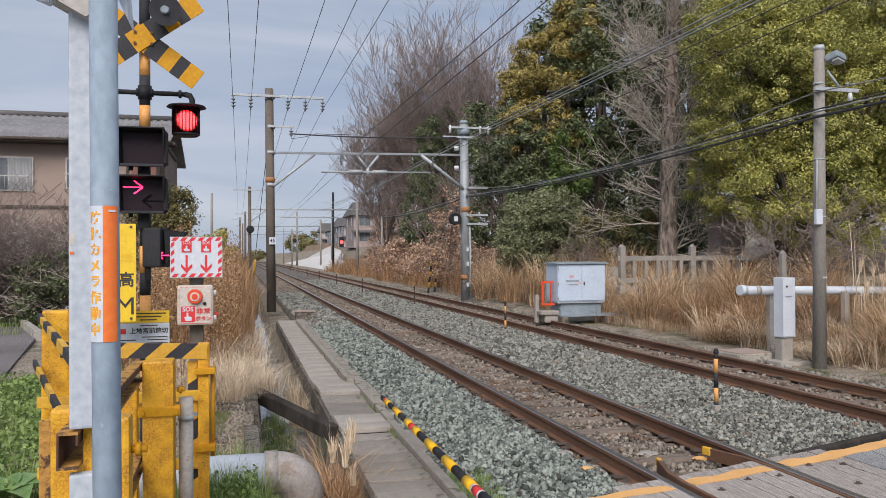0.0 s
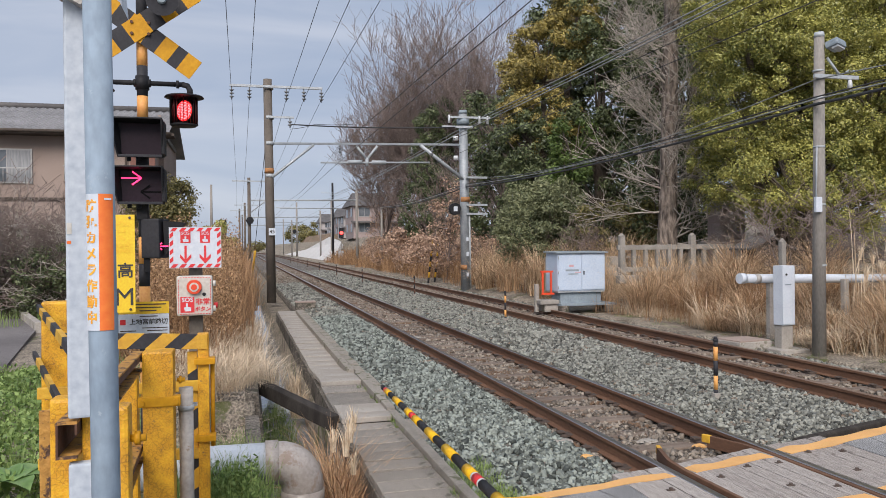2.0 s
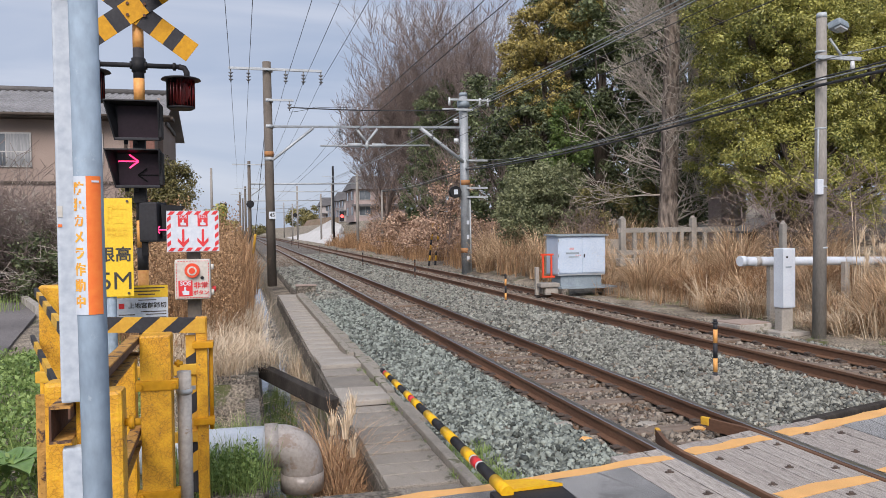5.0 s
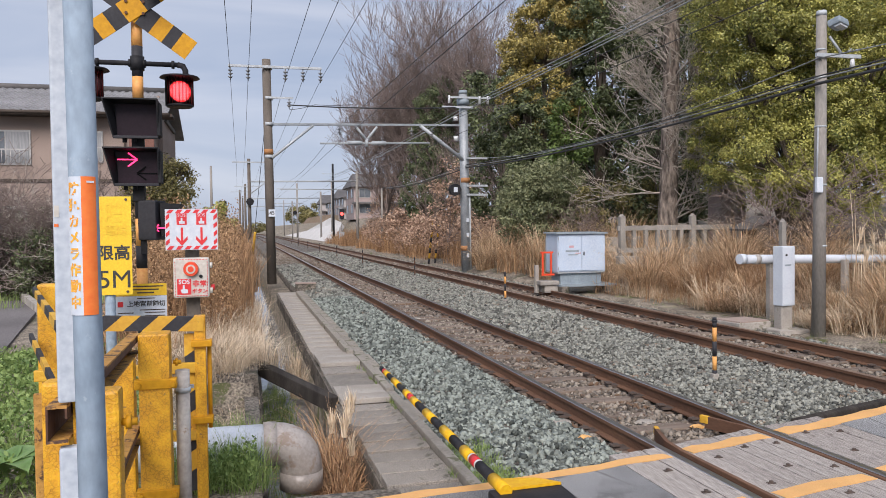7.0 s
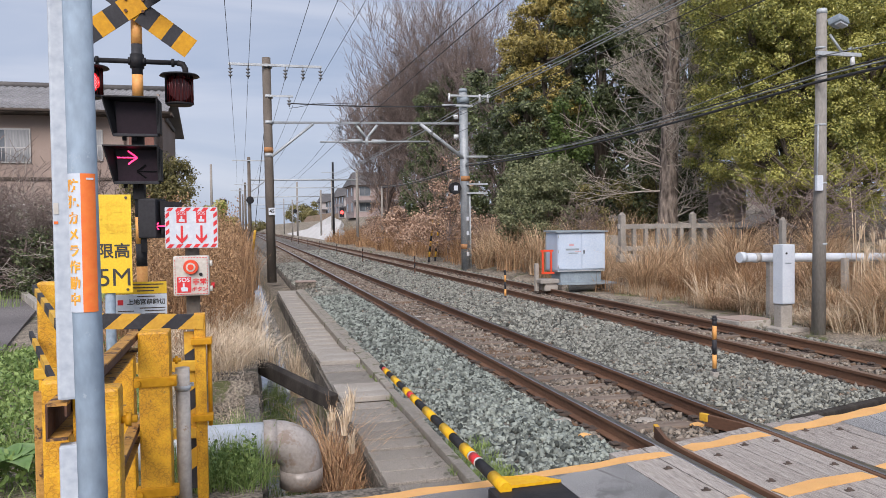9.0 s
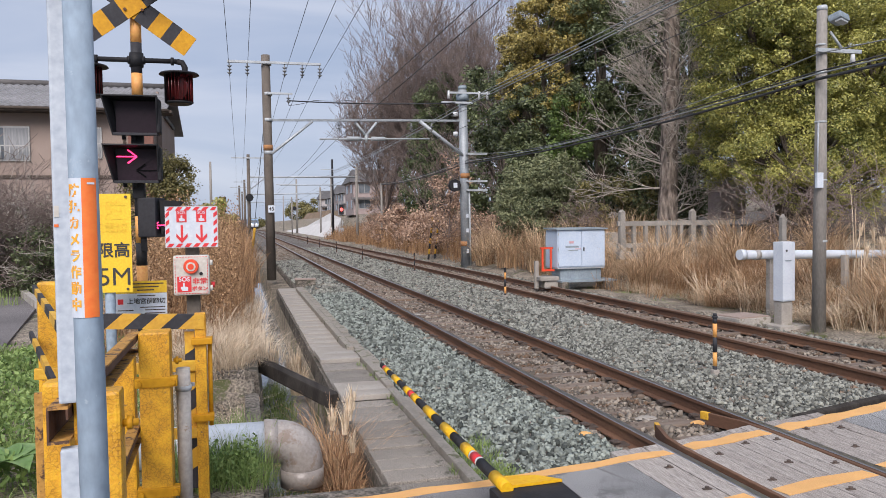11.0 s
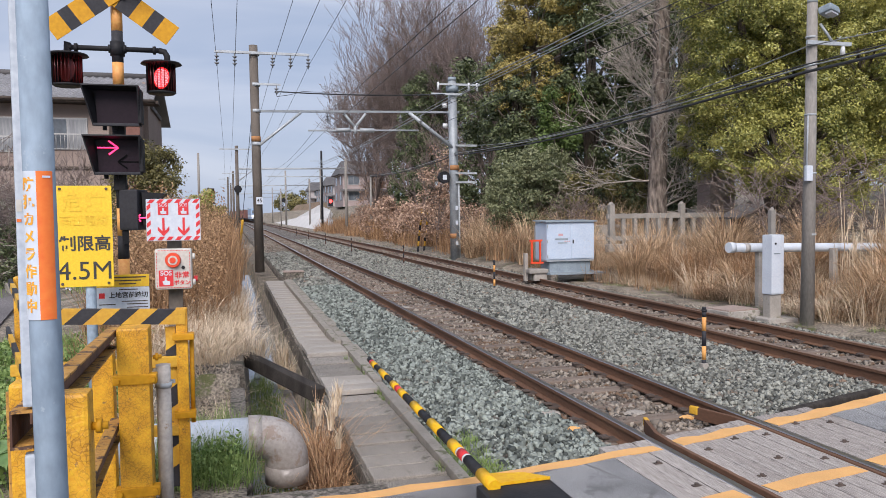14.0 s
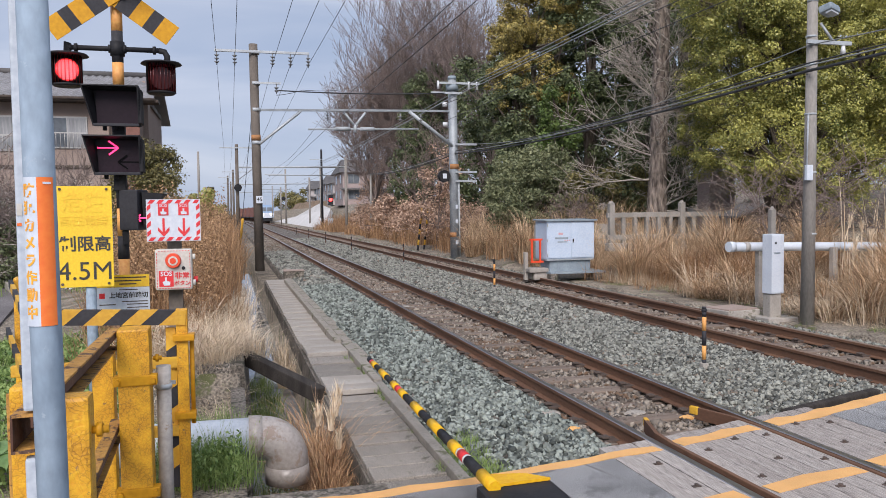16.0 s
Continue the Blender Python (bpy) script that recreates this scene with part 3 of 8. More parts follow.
def ballast():
    """Bed of both lines as one sheet, then loose stones on it."""
    prof = [(-2.12, -0.45), (-2.12, -0.20), (-1.75, -0.16), (-1.3, -0.135), (-0.80, -0.15), (-0.62, -0.192), (0, -0.20), (0.62, -0.192), (0.80, -0.15), (1.3, -0.14), (1.9, -0.13), (2.5, -0.14), (2.97, -0.15), (3.14, -0.192), (3.75, -0.20), (4.36, -0.192), (4.53, -0.15), (4.9, -0.14), (5.3, -0.22), (5.6, -0.45)]
    ys = [3.7 + 0.6 * i for i in range(12)] + [11 + 3 * i for i in range(13)] + [50 + 10 * i for i in range(60)]
    v, f = [], []
    for y in ys:
        for x, z in prof:
            v.append((x + cx(y), max(y, edge(x) + 0.02) if y < 6 else y, z))
    k = len(prof)
    for j in range(len(ys) - 1):
        for i in range(k - 1):
            f.append((j * k + i, j * k + i + 1, (j + 1) * k + i + 1, (j + 1) * k + i))
    raw("ballast_bed", v, f, "bed", "bed of crushed stone under the railway tracks", "ballast", "structure")
    px, pz = zip(*prof[1:-1])
    corner = np.array([(a, b, c) for a in (-1, 1) for b in (-1, 1) for c in (-1, 1)], float)
    quad = np.array([(0, 1, 3, 2), (4, 6, 7, 5), (0, 4, 5, 1), (2, 3, 7, 6), (0, 2, 6, 4), (1, 5, 7, 3)])

    def scatter(name, mname, spans, label):
        vs, fs, n0 = [], [], 0
        for x0, x1, y0, y1, per, size in spans:
            n = int((x1 - x0) * (y1 - y0) * per)
            p = np.stack([RNG.uniform(x0, x1, n), RNG.uniform(y0, y1, n)], 1)
            keep = p[:, 1] > np.interp(p[:, 0], EDGE_X, EDGE_Y) + 0.05
            for rx in (-0.566, 0.566, 3.18, 4.32):
                keep &= np.abs(p[:, 0] - rx) > 0.09
            p = p[keep]
            n = len(p)
            z = np.interp(p[:, 0], px, pz) + RNG.uniform(-0.012, 0.022, n)
            s = size * RNG.uniform(0.55, 1.35, n)[:, None, None] * RNG.uniform(0.6, 1.15, (n, 1, 3)) / 2
            c = corner[None] * RNG.uniform(0.45, 1.1, (n, 8, 1)) + RNG.normal(0, 0.12, (n, 8, 3))
            c = c * s
            q = RNG.normal(size=(n, 4))
            q /= np.linalg.norm(q, axis=1, keepdims=True)
            w, x, y, zz = q.T
            R = np.stack([1 - 2 * (y * y + zz * zz), 2 * (x * y - w * zz), 2 * (x * zz + w * y), 2 * (x * y + w * zz), 1 - 2 * (x * x + zz * zz), 2 * (y * zz - w * x),
                          2 * (x * zz - w * y), 2 * (y * zz + w * x), 1 - 2 * (x * x + y * y)], 1).reshape(n, 3, 3)
            c = np.einsum("nij,nkj->nki", R, c) + np.concatenate([p, z[:, None]], 1)[:, None]
            vs.append(c.reshape(-1, 3))
            fs.append((np.arange(n)[:, None, None] * 8 + quad[None]).reshape(-1, 4) + n0)
            n0 += n * 8
        raw(name, np.concatenate(vs), np.concatenate(fs), mname, label, "ballast", "stuff")

    scatter("ballast_stones", "stone", [(-2.08, -0.72, 3.6, 10, 1050, 0.045), (-2.08, -0.72, 10, 20, 420, 0.058)],
            "grey-green crushed stone ballast heaped beside the rails")
    scatter("mixed_ballast_stones", "stone_mixed", [(0.72, 3.0, 4.2, 11, 820, 0.045), (0.72, 3.0, 11, 28, 320, 0.060), (4.5, 5.35, 5, 20, 420, 0.055), (4.5, 5.35, 20, 50, 140, 0.075), (-2.08, -0.72, 20, 40, 170, 0.085), (5.2, 6.3, 5.5, 15, 560, 0.042), (5.2, 6.2, 15, 24, 260, 0.055), (0.72, 3.0, 28, 60, 100, 0.10)],
            "mixed grey and brown crushed stone ballast between the tracks")
    scatter("track_stones", "stone_rust", [(-0.72, 0.72, 4, 14, 560, 0.052), (-0.72, 0.72, 14, 34, 190, 0.070), (-0.72, 0.72, 34, 70, 60, 0.1), (3.0, 4.5, 5, 18, 420, 0.052), (3.0, 4.5, 18, 40, 170, 0.07), (-2.08, -0.72, 40, 60, 80, 0.10)],
            "rust-brown crushed stone between the rails")


def loose_stones():
    """The stones nearest the road, each a piece of the bed."""
    bed = bpy.data.objects["ballast_bed"]
    shapes = []
    for k in range(8):
        bm = bmesh.new()
        for v in bmesh.ops.create_icosphere(bm, subdivisions=1, radius=0.5)["verts"]:
            v.co = v.co * RNG.uniform(0.62, 1.12)
            v.co.z *= 0.72
            v.co.x *= 1.25
        shapes.append(finish(bm, "stone", "stone_single"))
    for i in range(290):
        x = RNG.uniform(-2.04, -0.72)
        y = edge(x) + 0.06 + 0.62 * RNG.random()
        r = Matrix.Diagonal((*(0.047 * RNG.uniform(0.7, 1.35, 3)), 1))
        z = float(np.interp(x, (-2.12, -1.75, -1.3, -0.8, -0.62), (-0.20, -0.16, -0.135, -0.15, -0.192)))
        piece("stone", shapes[i % 8], bed, pose(x, y, z + 0.012, *RNG.uniform(-35, 35, 2), RNG.uniform(0, 360)) @ r)
    for x, y, z, w, m, label in ((-0.84, 5.1, -0.128, 0.15, "tape", "flat stone daubed with yellow paint"), (0.40, 5.22, -0.155, 0.13, "tape", "flat stone daubed with yellow paint"),
                                 (-0.80, 5.68, -0.135, 0.20, "slab_smooth", "pale flat slab of broken stone"), (0.0, 5.5, -0.15, 0.22, "slab_smooth", "pale flat slab of broken stone"), (-0.3, 14.5, -0.14, 0.3, "slab_smooth", "pale flat slab of broken stone")):
        bm = bmesh.new()
        for v in bmesh.ops.create_icosphere(bm, subdivisions=2, radius=0.5, matrix=Matrix.Translation((x, y, z)) @ Matrix.Diagonal((w, w * 0.7, 0.035, 1)))["verts"]:
            v.co += Vector((noise.noise(v.co * 14), noise.noise(v.co * 14 + Vector((3, 1, 2))), 0)) * 0.06
        solo("flat_stone", bm, m, label, "stone", "flat stones", at=(x, y, z - 0.03))


def rail_bm(x, y0, y1, step=8.0, wobble=0.0):
    """A rail: foot, web and head, with its running surface as second material."""
    prof = [(-0.062, -0.155), (0.062, -0.155), (0.062, -0.143), (0.012, -0.128), (0.010, -0.045), (0.033, -0.036), (0.033, -0.006), (0.027, 0.0), (-0.027, 0.0), (-0.033, -0.006), (-0.033, -0.036), (-0.010, -0.045), (-0.012, -0.128), (-0.062, -0.143)]
    bm = bmesh.new()
    n = max(2, int((y1 - y0) / step) + 1)
    rings = []
    for i in range(n):
        y = y0 + (y1 - y0) * i / (n - 1)
        rings.append([bm.verts.new((x + cx(y) + wobble * math.sin(y * 0.21) + px, y, pz)) for px, pz in prof])
    for a, b in zip(rings, rings[1:]):
        for k in range(len(prof)):
            j = (k + 1) % len(prof)
            f = bm.faces.new((a[k], b[k], b[j], a[j]))
            f.material_index = 1 if k in (6, 7, 8) else 0
    bm.faces.new(rings[0])
    bm.faces.new(rings[-1][::-1])
    return bm


def track(x, label, head):
    t = thing("railway_track", (x, 4, -0.15), label, "track", "railway tracks", "structure")
    for s in (-0.566, 0.566):
        part("rail", rail_bm(x + s, -12, 640), ["rust_rail", head], t)
    bm = box(bmesh.new(), (0, 0, 0), (2.0, 0.21, 0.12), bevel=0.012)
    sl = finish(bm, "sleeper", "sleeper")
    bm = bmesh.new()
    box(bm, (0, 0, 0.0), (0.13, 0.14, 0.02))
    tube(bm, (0.045, 0, 0), (0.045, 0, 0.045), 0.02, n=6)
    box(bm, (0.045, 0.0, 0.03), (0.075, 0.075, 0.018), bevel=0.005)
    clip = finish(bm, "rail_clip", "bolt")
    for i in range(215):
        y = 4.75 + 0.6 * i
        if y < edge(x) + 0.25:
            continue
        if y < 120:
            piece("sleeper", sl, t, pose(x + RNG.normal(0, 0.02), y + RNG.normal(0, 0.015), -0.218 + RNG.normal(0, 0.007), 0, RNG.normal(0, 0.4), RNG.normal(0, 0.9)))
        if y < 30:
            for s in (-0.566, 0.566):
                for d in (-1, 1):
                    piece("rail_clip", clip, t, pose(x + s + d * 0.09, y, -0.142, 0, 0, 0 if d > 0 else 180))
    return t


def crossing():
    # asphalt on both sides of the deck and between the tracks
    poly = [(-3.55, -14), (-1.06, -14), (-1.06, edge(-1.06)), (-2.1, 3.79), (-3.55, 3.64)]
    solo("crossing_road", prism(bmesh.new(), poly, -0.11, 0.0), "asphalt", "grey worn asphalt of the crossing road", "road", kind="structure")
    poly = [(1.30, -14), (3.05, -14), (3.05, edge(3.05)), (1.30, edge(1.30))]
    solo("crossing_road", prism(bmesh.new(), poly, -0.11, 0.0), "asphalt", "grey worn asphalt between the two tracks", "road", kind="structure")
    poly = [(4.45, -14), (12, -14), (12, 7), (4.45, edge(4.45))]
    solo("crossing_road", prism(bmesh.new(), poly, -0.11, 0.0), "asphalt", "grey worn asphalt beyond the far track", "road", kind="structure")
    poly = [(-40, -14), (-3.56, -14), (-3.56, 1.2), (-5.5, 0.6), (-40, 0.6)]
    solo("crossing_road", prism(bmesh.new(), poly, -0.11, -0.005), "asphalt", "grey asphalt of the approach road", "road", kind="structure")
    for x0 in (0.0, 3.75):
        deck = thing("crossing_deck", (x0, 3.0, 0), "weathered grey-brown timber deck between and beside the rails", "crossing deck", "crossing decks", "structure")
        spans = [(-1.055, -0.60, 3), (-0.46, 0.455, 6), (0.60, 1.295 if x0 == 0 else 0.7, 4 if x0 == 0 else 1)]
        for a, b, n in spans:
            w = (b - a) / n
            for i in range(n):
                xa, xb = x0 + a + w * i + 0.004, x0 + a + w * (i + 1) - 0.004
                out = 0.16 + RNG.uniform(-0.01, 0.01)
                bm = bmesh.new()
                prism(bm, [(xa, -9), (xb, -9), (xb, edge(xb) + out), (xa, edge(xa) + out)], -0.14, -0.002 + RNG.uniform(-0.004, 0.002))
                part("plank", bm, "plank", deck, centre=((xa + xb) / 2, 3.0, 0))
        for a in (-0.82, -0.3, 0.06, 0.36, 0.8, 1.1):
            for k in range(5):
                bm = bmesh.new()
                y = edge(a) - 0.25 - k * 0.55 + 0.1 * math.sin(a * 9 + k)
                box(bm, (x0 + a, y, 0.0), (0.06, 0.03, 0.008), bevel=0.003)
                tube(bm, (x0 + a, y, 0), (x0 + a, y, 0.016), 0.014, n=8)
                part("bolt", bm, "bolt", deck, "rusty countersunk deck bolt")
        # check rails that flare out at the ends
        for s in (-1, 1):
            bm = bmesh.new()
            xg = x0 + s * 0.47
            e = edge(xg)
            pts = [(xg, -9), (xg, e - 0.05), (xg - s * 0.03, e + 0.25), (xg - s * 0.15, e + 0.62)]
            for (xa, ya), (xb, yb) in zip(pts, pts[1:]):
                m = math.degrees(math.atan2(xa - xb, yb - ya))
                L = math.hypot(xb - xa, yb - ya)
                box(bm, ((xa + xb) / 2, (ya + yb) / 2, -0.045), (0.035, L + 0.01, 0.11), pose(0, 0, 0, 0, 0, m), bevel=0.006)
            part("check_rail", bm, "rust_rail", deck, "brown check rail with flared end")
            bm = box(bmesh.new(), (xg - s * 0.158, e + 0.63, -0.022), (0.040, 0.09, 0.072), pose(0, 0, 0, 0, 0, s * 20), bevel=0.01)
            part("rail_tip", bm, "stripe_yellow", deck, "yellow painted tip")
    # tactile edge tapes
    def tape(pts, w, label):
        bm = bmesh.new()
        n = len(pts)
        lo = []
        for i, (x, y) in enumerate(pts):
            ww = w * (1 + 0.15 * math.sin(i * 2.1))
            lo.append((bm.verts.new((x, y, 0.004)), bm.verts.new((x - 0.03, y + ww, 0.004)), bm.verts.new((x, y, -0.003)), bm.verts.new((x - 0.03, y + ww, -0.003))))
        for a, b in zip(lo, lo[1:]):
            bm.faces.new((a[0], b[0], b[1], a[1]))
            bm.faces.new((a[2], b[2], b[0], a[0]))
            bm.faces.new((a[1], b[1], b[3], a[3]))
        bmesh.ops.recalc_face_normals(bm, faces=bm.faces[:])
        solo("edge_tape", bm, "tape", label, "road marking", "edge tapes")

    def run(x0, x1, dy, n):
        return [(x0 + (x1 - x0) * i / n, edge(x0 + (x1 - x0) * i / n) + dy + 0.012 * math.sin(i * 1.7)) for i in range(n + 1)]
    tape(run(-3.35, -0.62, -0.10, 14), 0.11, "orange-yellow ribbed edge tape on the asphalt")
    tape(run(-0.42, 0.43, -0.12, 6), 0.13, "orange-yellow ribbed edge tape on the planks")
    tape(run(0.62, 3.1, -0.14, 14), 0.15, "orange-yellow ribbed edge tape between the tracks")
    tape([(-0.40, 2.96), (0.0, 3.05), (0.44, 3.12)], 0.13, "worn orange-yellow inner tape across the planks")
    tape([(0.62, 3.18), (0.95, 3.26), (1.28, 3.33)], 0.13, "worn orange-yellow inner tape beside the rail")
    tape([(-1.0, 2.86), (-0.62, 2.93)], 0.13, "worn orange-yellow inner tape at the deck edge")
    # timber kerb at the far side of the road edge
    bm = box(bmesh.new(), (1.85, 5.02, -0.085), (1.5, 0.10, 0.09), pose(0, 0, 0, 0, 0, 17), bevel=0.02)
    solo("timber_kerb", bm, "timber", "dark weathered timber kerb at the ballast edge", "kerb", at=(1.85, 5.02, -0.1))


def trough():
    """Cable trough: side walls and lids, beside the ballast."""
    t = thing("cable_trough", (-2.5, 6, -0.4), "long grey concrete cable trough with flat lids", "cable trough", kind="structure")
    bm = bmesh.new()
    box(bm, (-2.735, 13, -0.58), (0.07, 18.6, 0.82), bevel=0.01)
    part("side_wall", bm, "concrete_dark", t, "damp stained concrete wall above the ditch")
    bm = bmesh.new()
    box(bm, (-2.16, 5.55, -0.21), (0.09, 3.4, 0.30), bevel=0.012)
    box(bm, (-2.16, 8.6, -0.20), (0.09, 2.6, 0.32), bevel=0.012)
    box(bm, (-2.24, 15.5, -0.19), (0.10, 11.0, 0.34), bevel=0.012)
    part("kerb_wall", bm, "kerb_concrete", t)
    y = 3.95
    i = 0
    while y < 21.6:
        w = 0.30 if y < 7.0 else 0.49
        top = -0.115 + RNG.uniform(-0.009, 0.009) + (0.055 if (6.9 < y < 7.4 or 9.2 < y < 9.9) else 0)
        bm = box(bmesh.new(), (-2.480, y + w / 2, top - 0.03), (0.54, w - 0.030, 0.06), pose(0, 0, 0, RNG.uniform(-0.4, 0.4), RNG.uniform(-0.3, 0.3), RNG.uniform(-0.3, 0.3)), bevel=0.008)
        part("lid", bm, "slab" if y < 6.85 or 7.5 < y < 9.2 else "slab_smooth", t, centre=(-2.485, y + w / 2, top))
        y += w
        i += 1
    for a, b in ((6.3, 7.0), (9.3, 10.2), (12.5, 13.2)):
        bm = box(bmesh.new(), (-2.02, (a + b) / 2, -0.17), (0.16, b - a, 0.10), bevel=0.01)
        part("edge_block", bm, "kerb_concrete", t)
    j = 0
    y = 8.3
    while y < 21.5:
        bm = box(bmesh.new(), (-2.10, y + 0.29, -0.13 + RNG.uniform(-0.01, 0.01)), (0.13, 0.56, 0.16), bevel=0.012)
        part("kerb_block", bm, "kerb_concrete", t, centre=(-2.10, y + 0.29, -0.13))
        y += 0.58


def ditch():
    t = thing("drainage_ditch", (-3.2, 6, -1.0), "narrow concrete-walled drainage ditch with shallow water", "ditch", kind="structure")
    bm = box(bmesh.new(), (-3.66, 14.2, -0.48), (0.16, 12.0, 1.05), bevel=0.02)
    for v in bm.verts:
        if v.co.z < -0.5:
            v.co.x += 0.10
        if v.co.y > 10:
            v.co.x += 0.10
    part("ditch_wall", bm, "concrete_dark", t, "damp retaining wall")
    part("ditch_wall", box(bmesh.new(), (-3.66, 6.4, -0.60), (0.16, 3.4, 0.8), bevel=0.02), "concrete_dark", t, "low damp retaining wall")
    bm = box(bmesh.new(), (-3.98, 9.3, -0.36), (0.56, 2.1, 0.80), bevel=0.03)
    part("concrete_block", bm, "concrete_mid", t, "rough concrete block on the bank")
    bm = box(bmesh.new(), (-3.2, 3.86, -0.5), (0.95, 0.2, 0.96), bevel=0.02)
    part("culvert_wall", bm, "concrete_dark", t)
    bm = box(bmesh.new(), (-3.2, 20, -0.975), (0.75, 32, 0.03))
    part("water", bm, "water", t, "shallow still water")
    # strut across
    d = Vector((-2.79, 7.25, -0.17)) - Vector((-3.70, 9.45, -0.01))
    m = math.degrees(math.atan2(-d.x, d.y))
    pitch = math.degrees(math.asin(d.z / d.length))
    bm = box(bmesh.new(), (-3.245, 8.35, -0.09), (0.13, 2.40, 0.165), pose(0, 0, 0, 0, 0, m) @ pose(0, 0, 0, pitch, 0, 0), bevel=0.015)
    solo("timber_strut", bm, "timber", "dark rotten timber beam fallen across the ditch", "beam", at=(-3.245, 8.35, -0.15))
    for x, y, s in ((-3.1, 11.5, 0.14), (-3.25, 12.3, 0.12), (-3.0, 12.9, 0.10)):
        bm = bmesh.new()
        r = bmesh.ops.create_icosphere(bm, subdivisions=3, radius=s, matrix=Matrix.Translation((x, y, -0.9)) @ Matrix.Diagonal((1.0, 1.4, 0.7, 1)))
        for v in r["verts"]:
            v.co += Vector((noise.noise(v.co * 9), noise.noise(v.co * 9 + Vector((3, 1, 2))), noise.noise(v.co * 9 + Vector((7, 5, 1))))) * 0.05
        solo("plastic_bag", bm, "white", "crumpled white plastic bag lying in the ditch", "litter", "plastic bags", at=(x, y, -0.96))


def drain_pipe():
    t = thing("drain_pipe", (-4.2, 5.0, 0), "white drain pipe with a grey elbow over the ditch", "pipe")
    part("pipe", sweep(bmesh.new(), [(-4.62, 5.0, 0.075), (-3.56, 5.0, 0.065)], 0.155, 24), "pipe_white", t)
    pts = [(-3.60, 5.0, 0.065), (-3.52, 5.0, 0.063)]
    for i in range(9):
        a = math.radians(90 * i / 8)
        pts.append((-3.50 + 0.19 * math.sin(a), 5.0, 0.06 - 0.19 + 0.19 * math.cos(a)))
    pts.append((-3.31, 5.0, -0.30))
    part("elbow", sweep(bmesh.new(), pts, 0.166, 26), "pvc_elbow", t, "brown-stained grey plastic elbow")
    part("collar", sweep(bmesh.new(), [(-3.60, 5.0, 0.066), (-3.50, 5.0, 0.064)], 0.170, 26), "pvc_elbow", t)
    part("outlet_collar", sweep(bmesh.new(), [(-3.31, 5.0, -0.16), (-3.31, 5.0, -0.30)], 0.171, 26), "pvc_elbow", t)


def boom():
    t = thing("barrier_boom", (-2.27, 3.0, 0), "lowered yellow and black barrier boom with red and white bands", "barrier boom")
    a, b = Vector((-2.27, 3.02, 0.21)), Vector((-2.325, 6.88, 0.262))
    cuts = [0, 0.06, 0.128, 0.135, 0.165, 0.172, 0.22, 0.29, 0.36, 0.43, 0.50, 0.57, 0.62, 0.655, 0.70, 0.77, 0.84, 0.90, 0.945, 0.965, 1.0]
    cols = ["boom_yellow", "black", "insulator_white", "red", "insulator_white", "boom_yellow", "black", "boom_yellow", "black", "boom_yellow", "black", "boom_yellow", "red", "boom_yellow", "black", "boom_yellow", "black", "boom_yellow", "red", "black"]
    for i, c in enumerate(cols):
        p0, p1 = a.lerp(b, cuts[i]), a.lerp(b, cuts[i + 1])
        r0, r1 = 0.036 - 0.011 * cuts[i], 0.036 - 0.011 * cuts[i + 1]
        if c in ("boom_yellow",):
            r0, r1 = r0 + 0.003, r1 + 0.003
        part("band", tube(bmesh.new(), p0, p1, r0, r1, 18), c, t)
    m = thing("barrier_machine", (-2.05, 2.7, 0), "low black barrier machine with a yellow top plate", "barrier machine")
    bm = box(bmesh.new(), (-2.12, 2.82, 0.10), (0.46, 0.62, 0.19), bevel=0.02)
    part("casing", bm, "black", m)
    bm = bmesh.new()
    prism(bm, [(-2.25, 3.06), (-1.90, 3.08), (-2.02, 3.20), (-2.22, 3.24)], 0.198, 0.215)
    part("top_plate", bm, "boom_yellow", m)


crossing()
ballast()
loose_stones()
track(0.0, "near railway track with brown rusty rails and worn shiny heads", "rail_top")
track(3.75, "far railway track with rust-brown rails on sleepers", "rail_top_rusty")
trough()
ditch()
drain_pipe()
boom()


def spare_rail():
    bm = rail_bm(4.62, 10.5, 34, 0.8, 0.10)
    for v in bm.verts:
        v.co.z = v.co.z * 0.6 - 0.06
    solo("spare_rail", bm, ["rust_rail", "rail_top_rusty"], "spare rusty rail lying beside the far track", "rail", at=(4.62, 20, -0.15))


spare_rail()


def stake(x, y, h=0.76, orange="pole_orange", label="slim orange and black banded stake between the tracks"):
    t = thing("marker_stake", (x, y, -0.14), label, "marker stake", "marker stakes")
    z0 = -0.14
    part("foot", box(bmesh.new(), (x, y, z0 + 0.03), (0.08, 0.08, 0.1), bevel=0.01), "concrete", t)
    cuts = [0.06, 0.16, 0.38, 0.62, 0.84, 0.93, 0.96, 1.0]
    cols = ["charcoal", orange, "charcoal", orange, "charcoal", "charcoal", "charcoal"]
    for i, c in enumerate(cols):
        r = 0.026 if i < 5 else (0.034 if i == 5 else 0.024)
        part("band", tube(bmesh.new(), (x, y, z0 + h * cuts[i]), (x, y, z0 + h * cuts[i + 1]), r, n=12), c, t)
    return t


first_stake = stake(1.78, 7.03)
copy_thing(first_stake, pose(2.55, 17.0, -0.14, 0, 0, 119))
first_stake = stake(2.5, 27.2, 0.76, "rust", "slim rust-brown stake between the tracks")
for sy, sx in ( (37.5, 2.1), (48.0, 2.05), (58.5, 2.0), (69.0, 1.95), (80.0, 1.9), (92.0, 1.9)):
    copy_thing(first_stake, pose(sx, sy, -0.14, 0, 0, sy * 7))


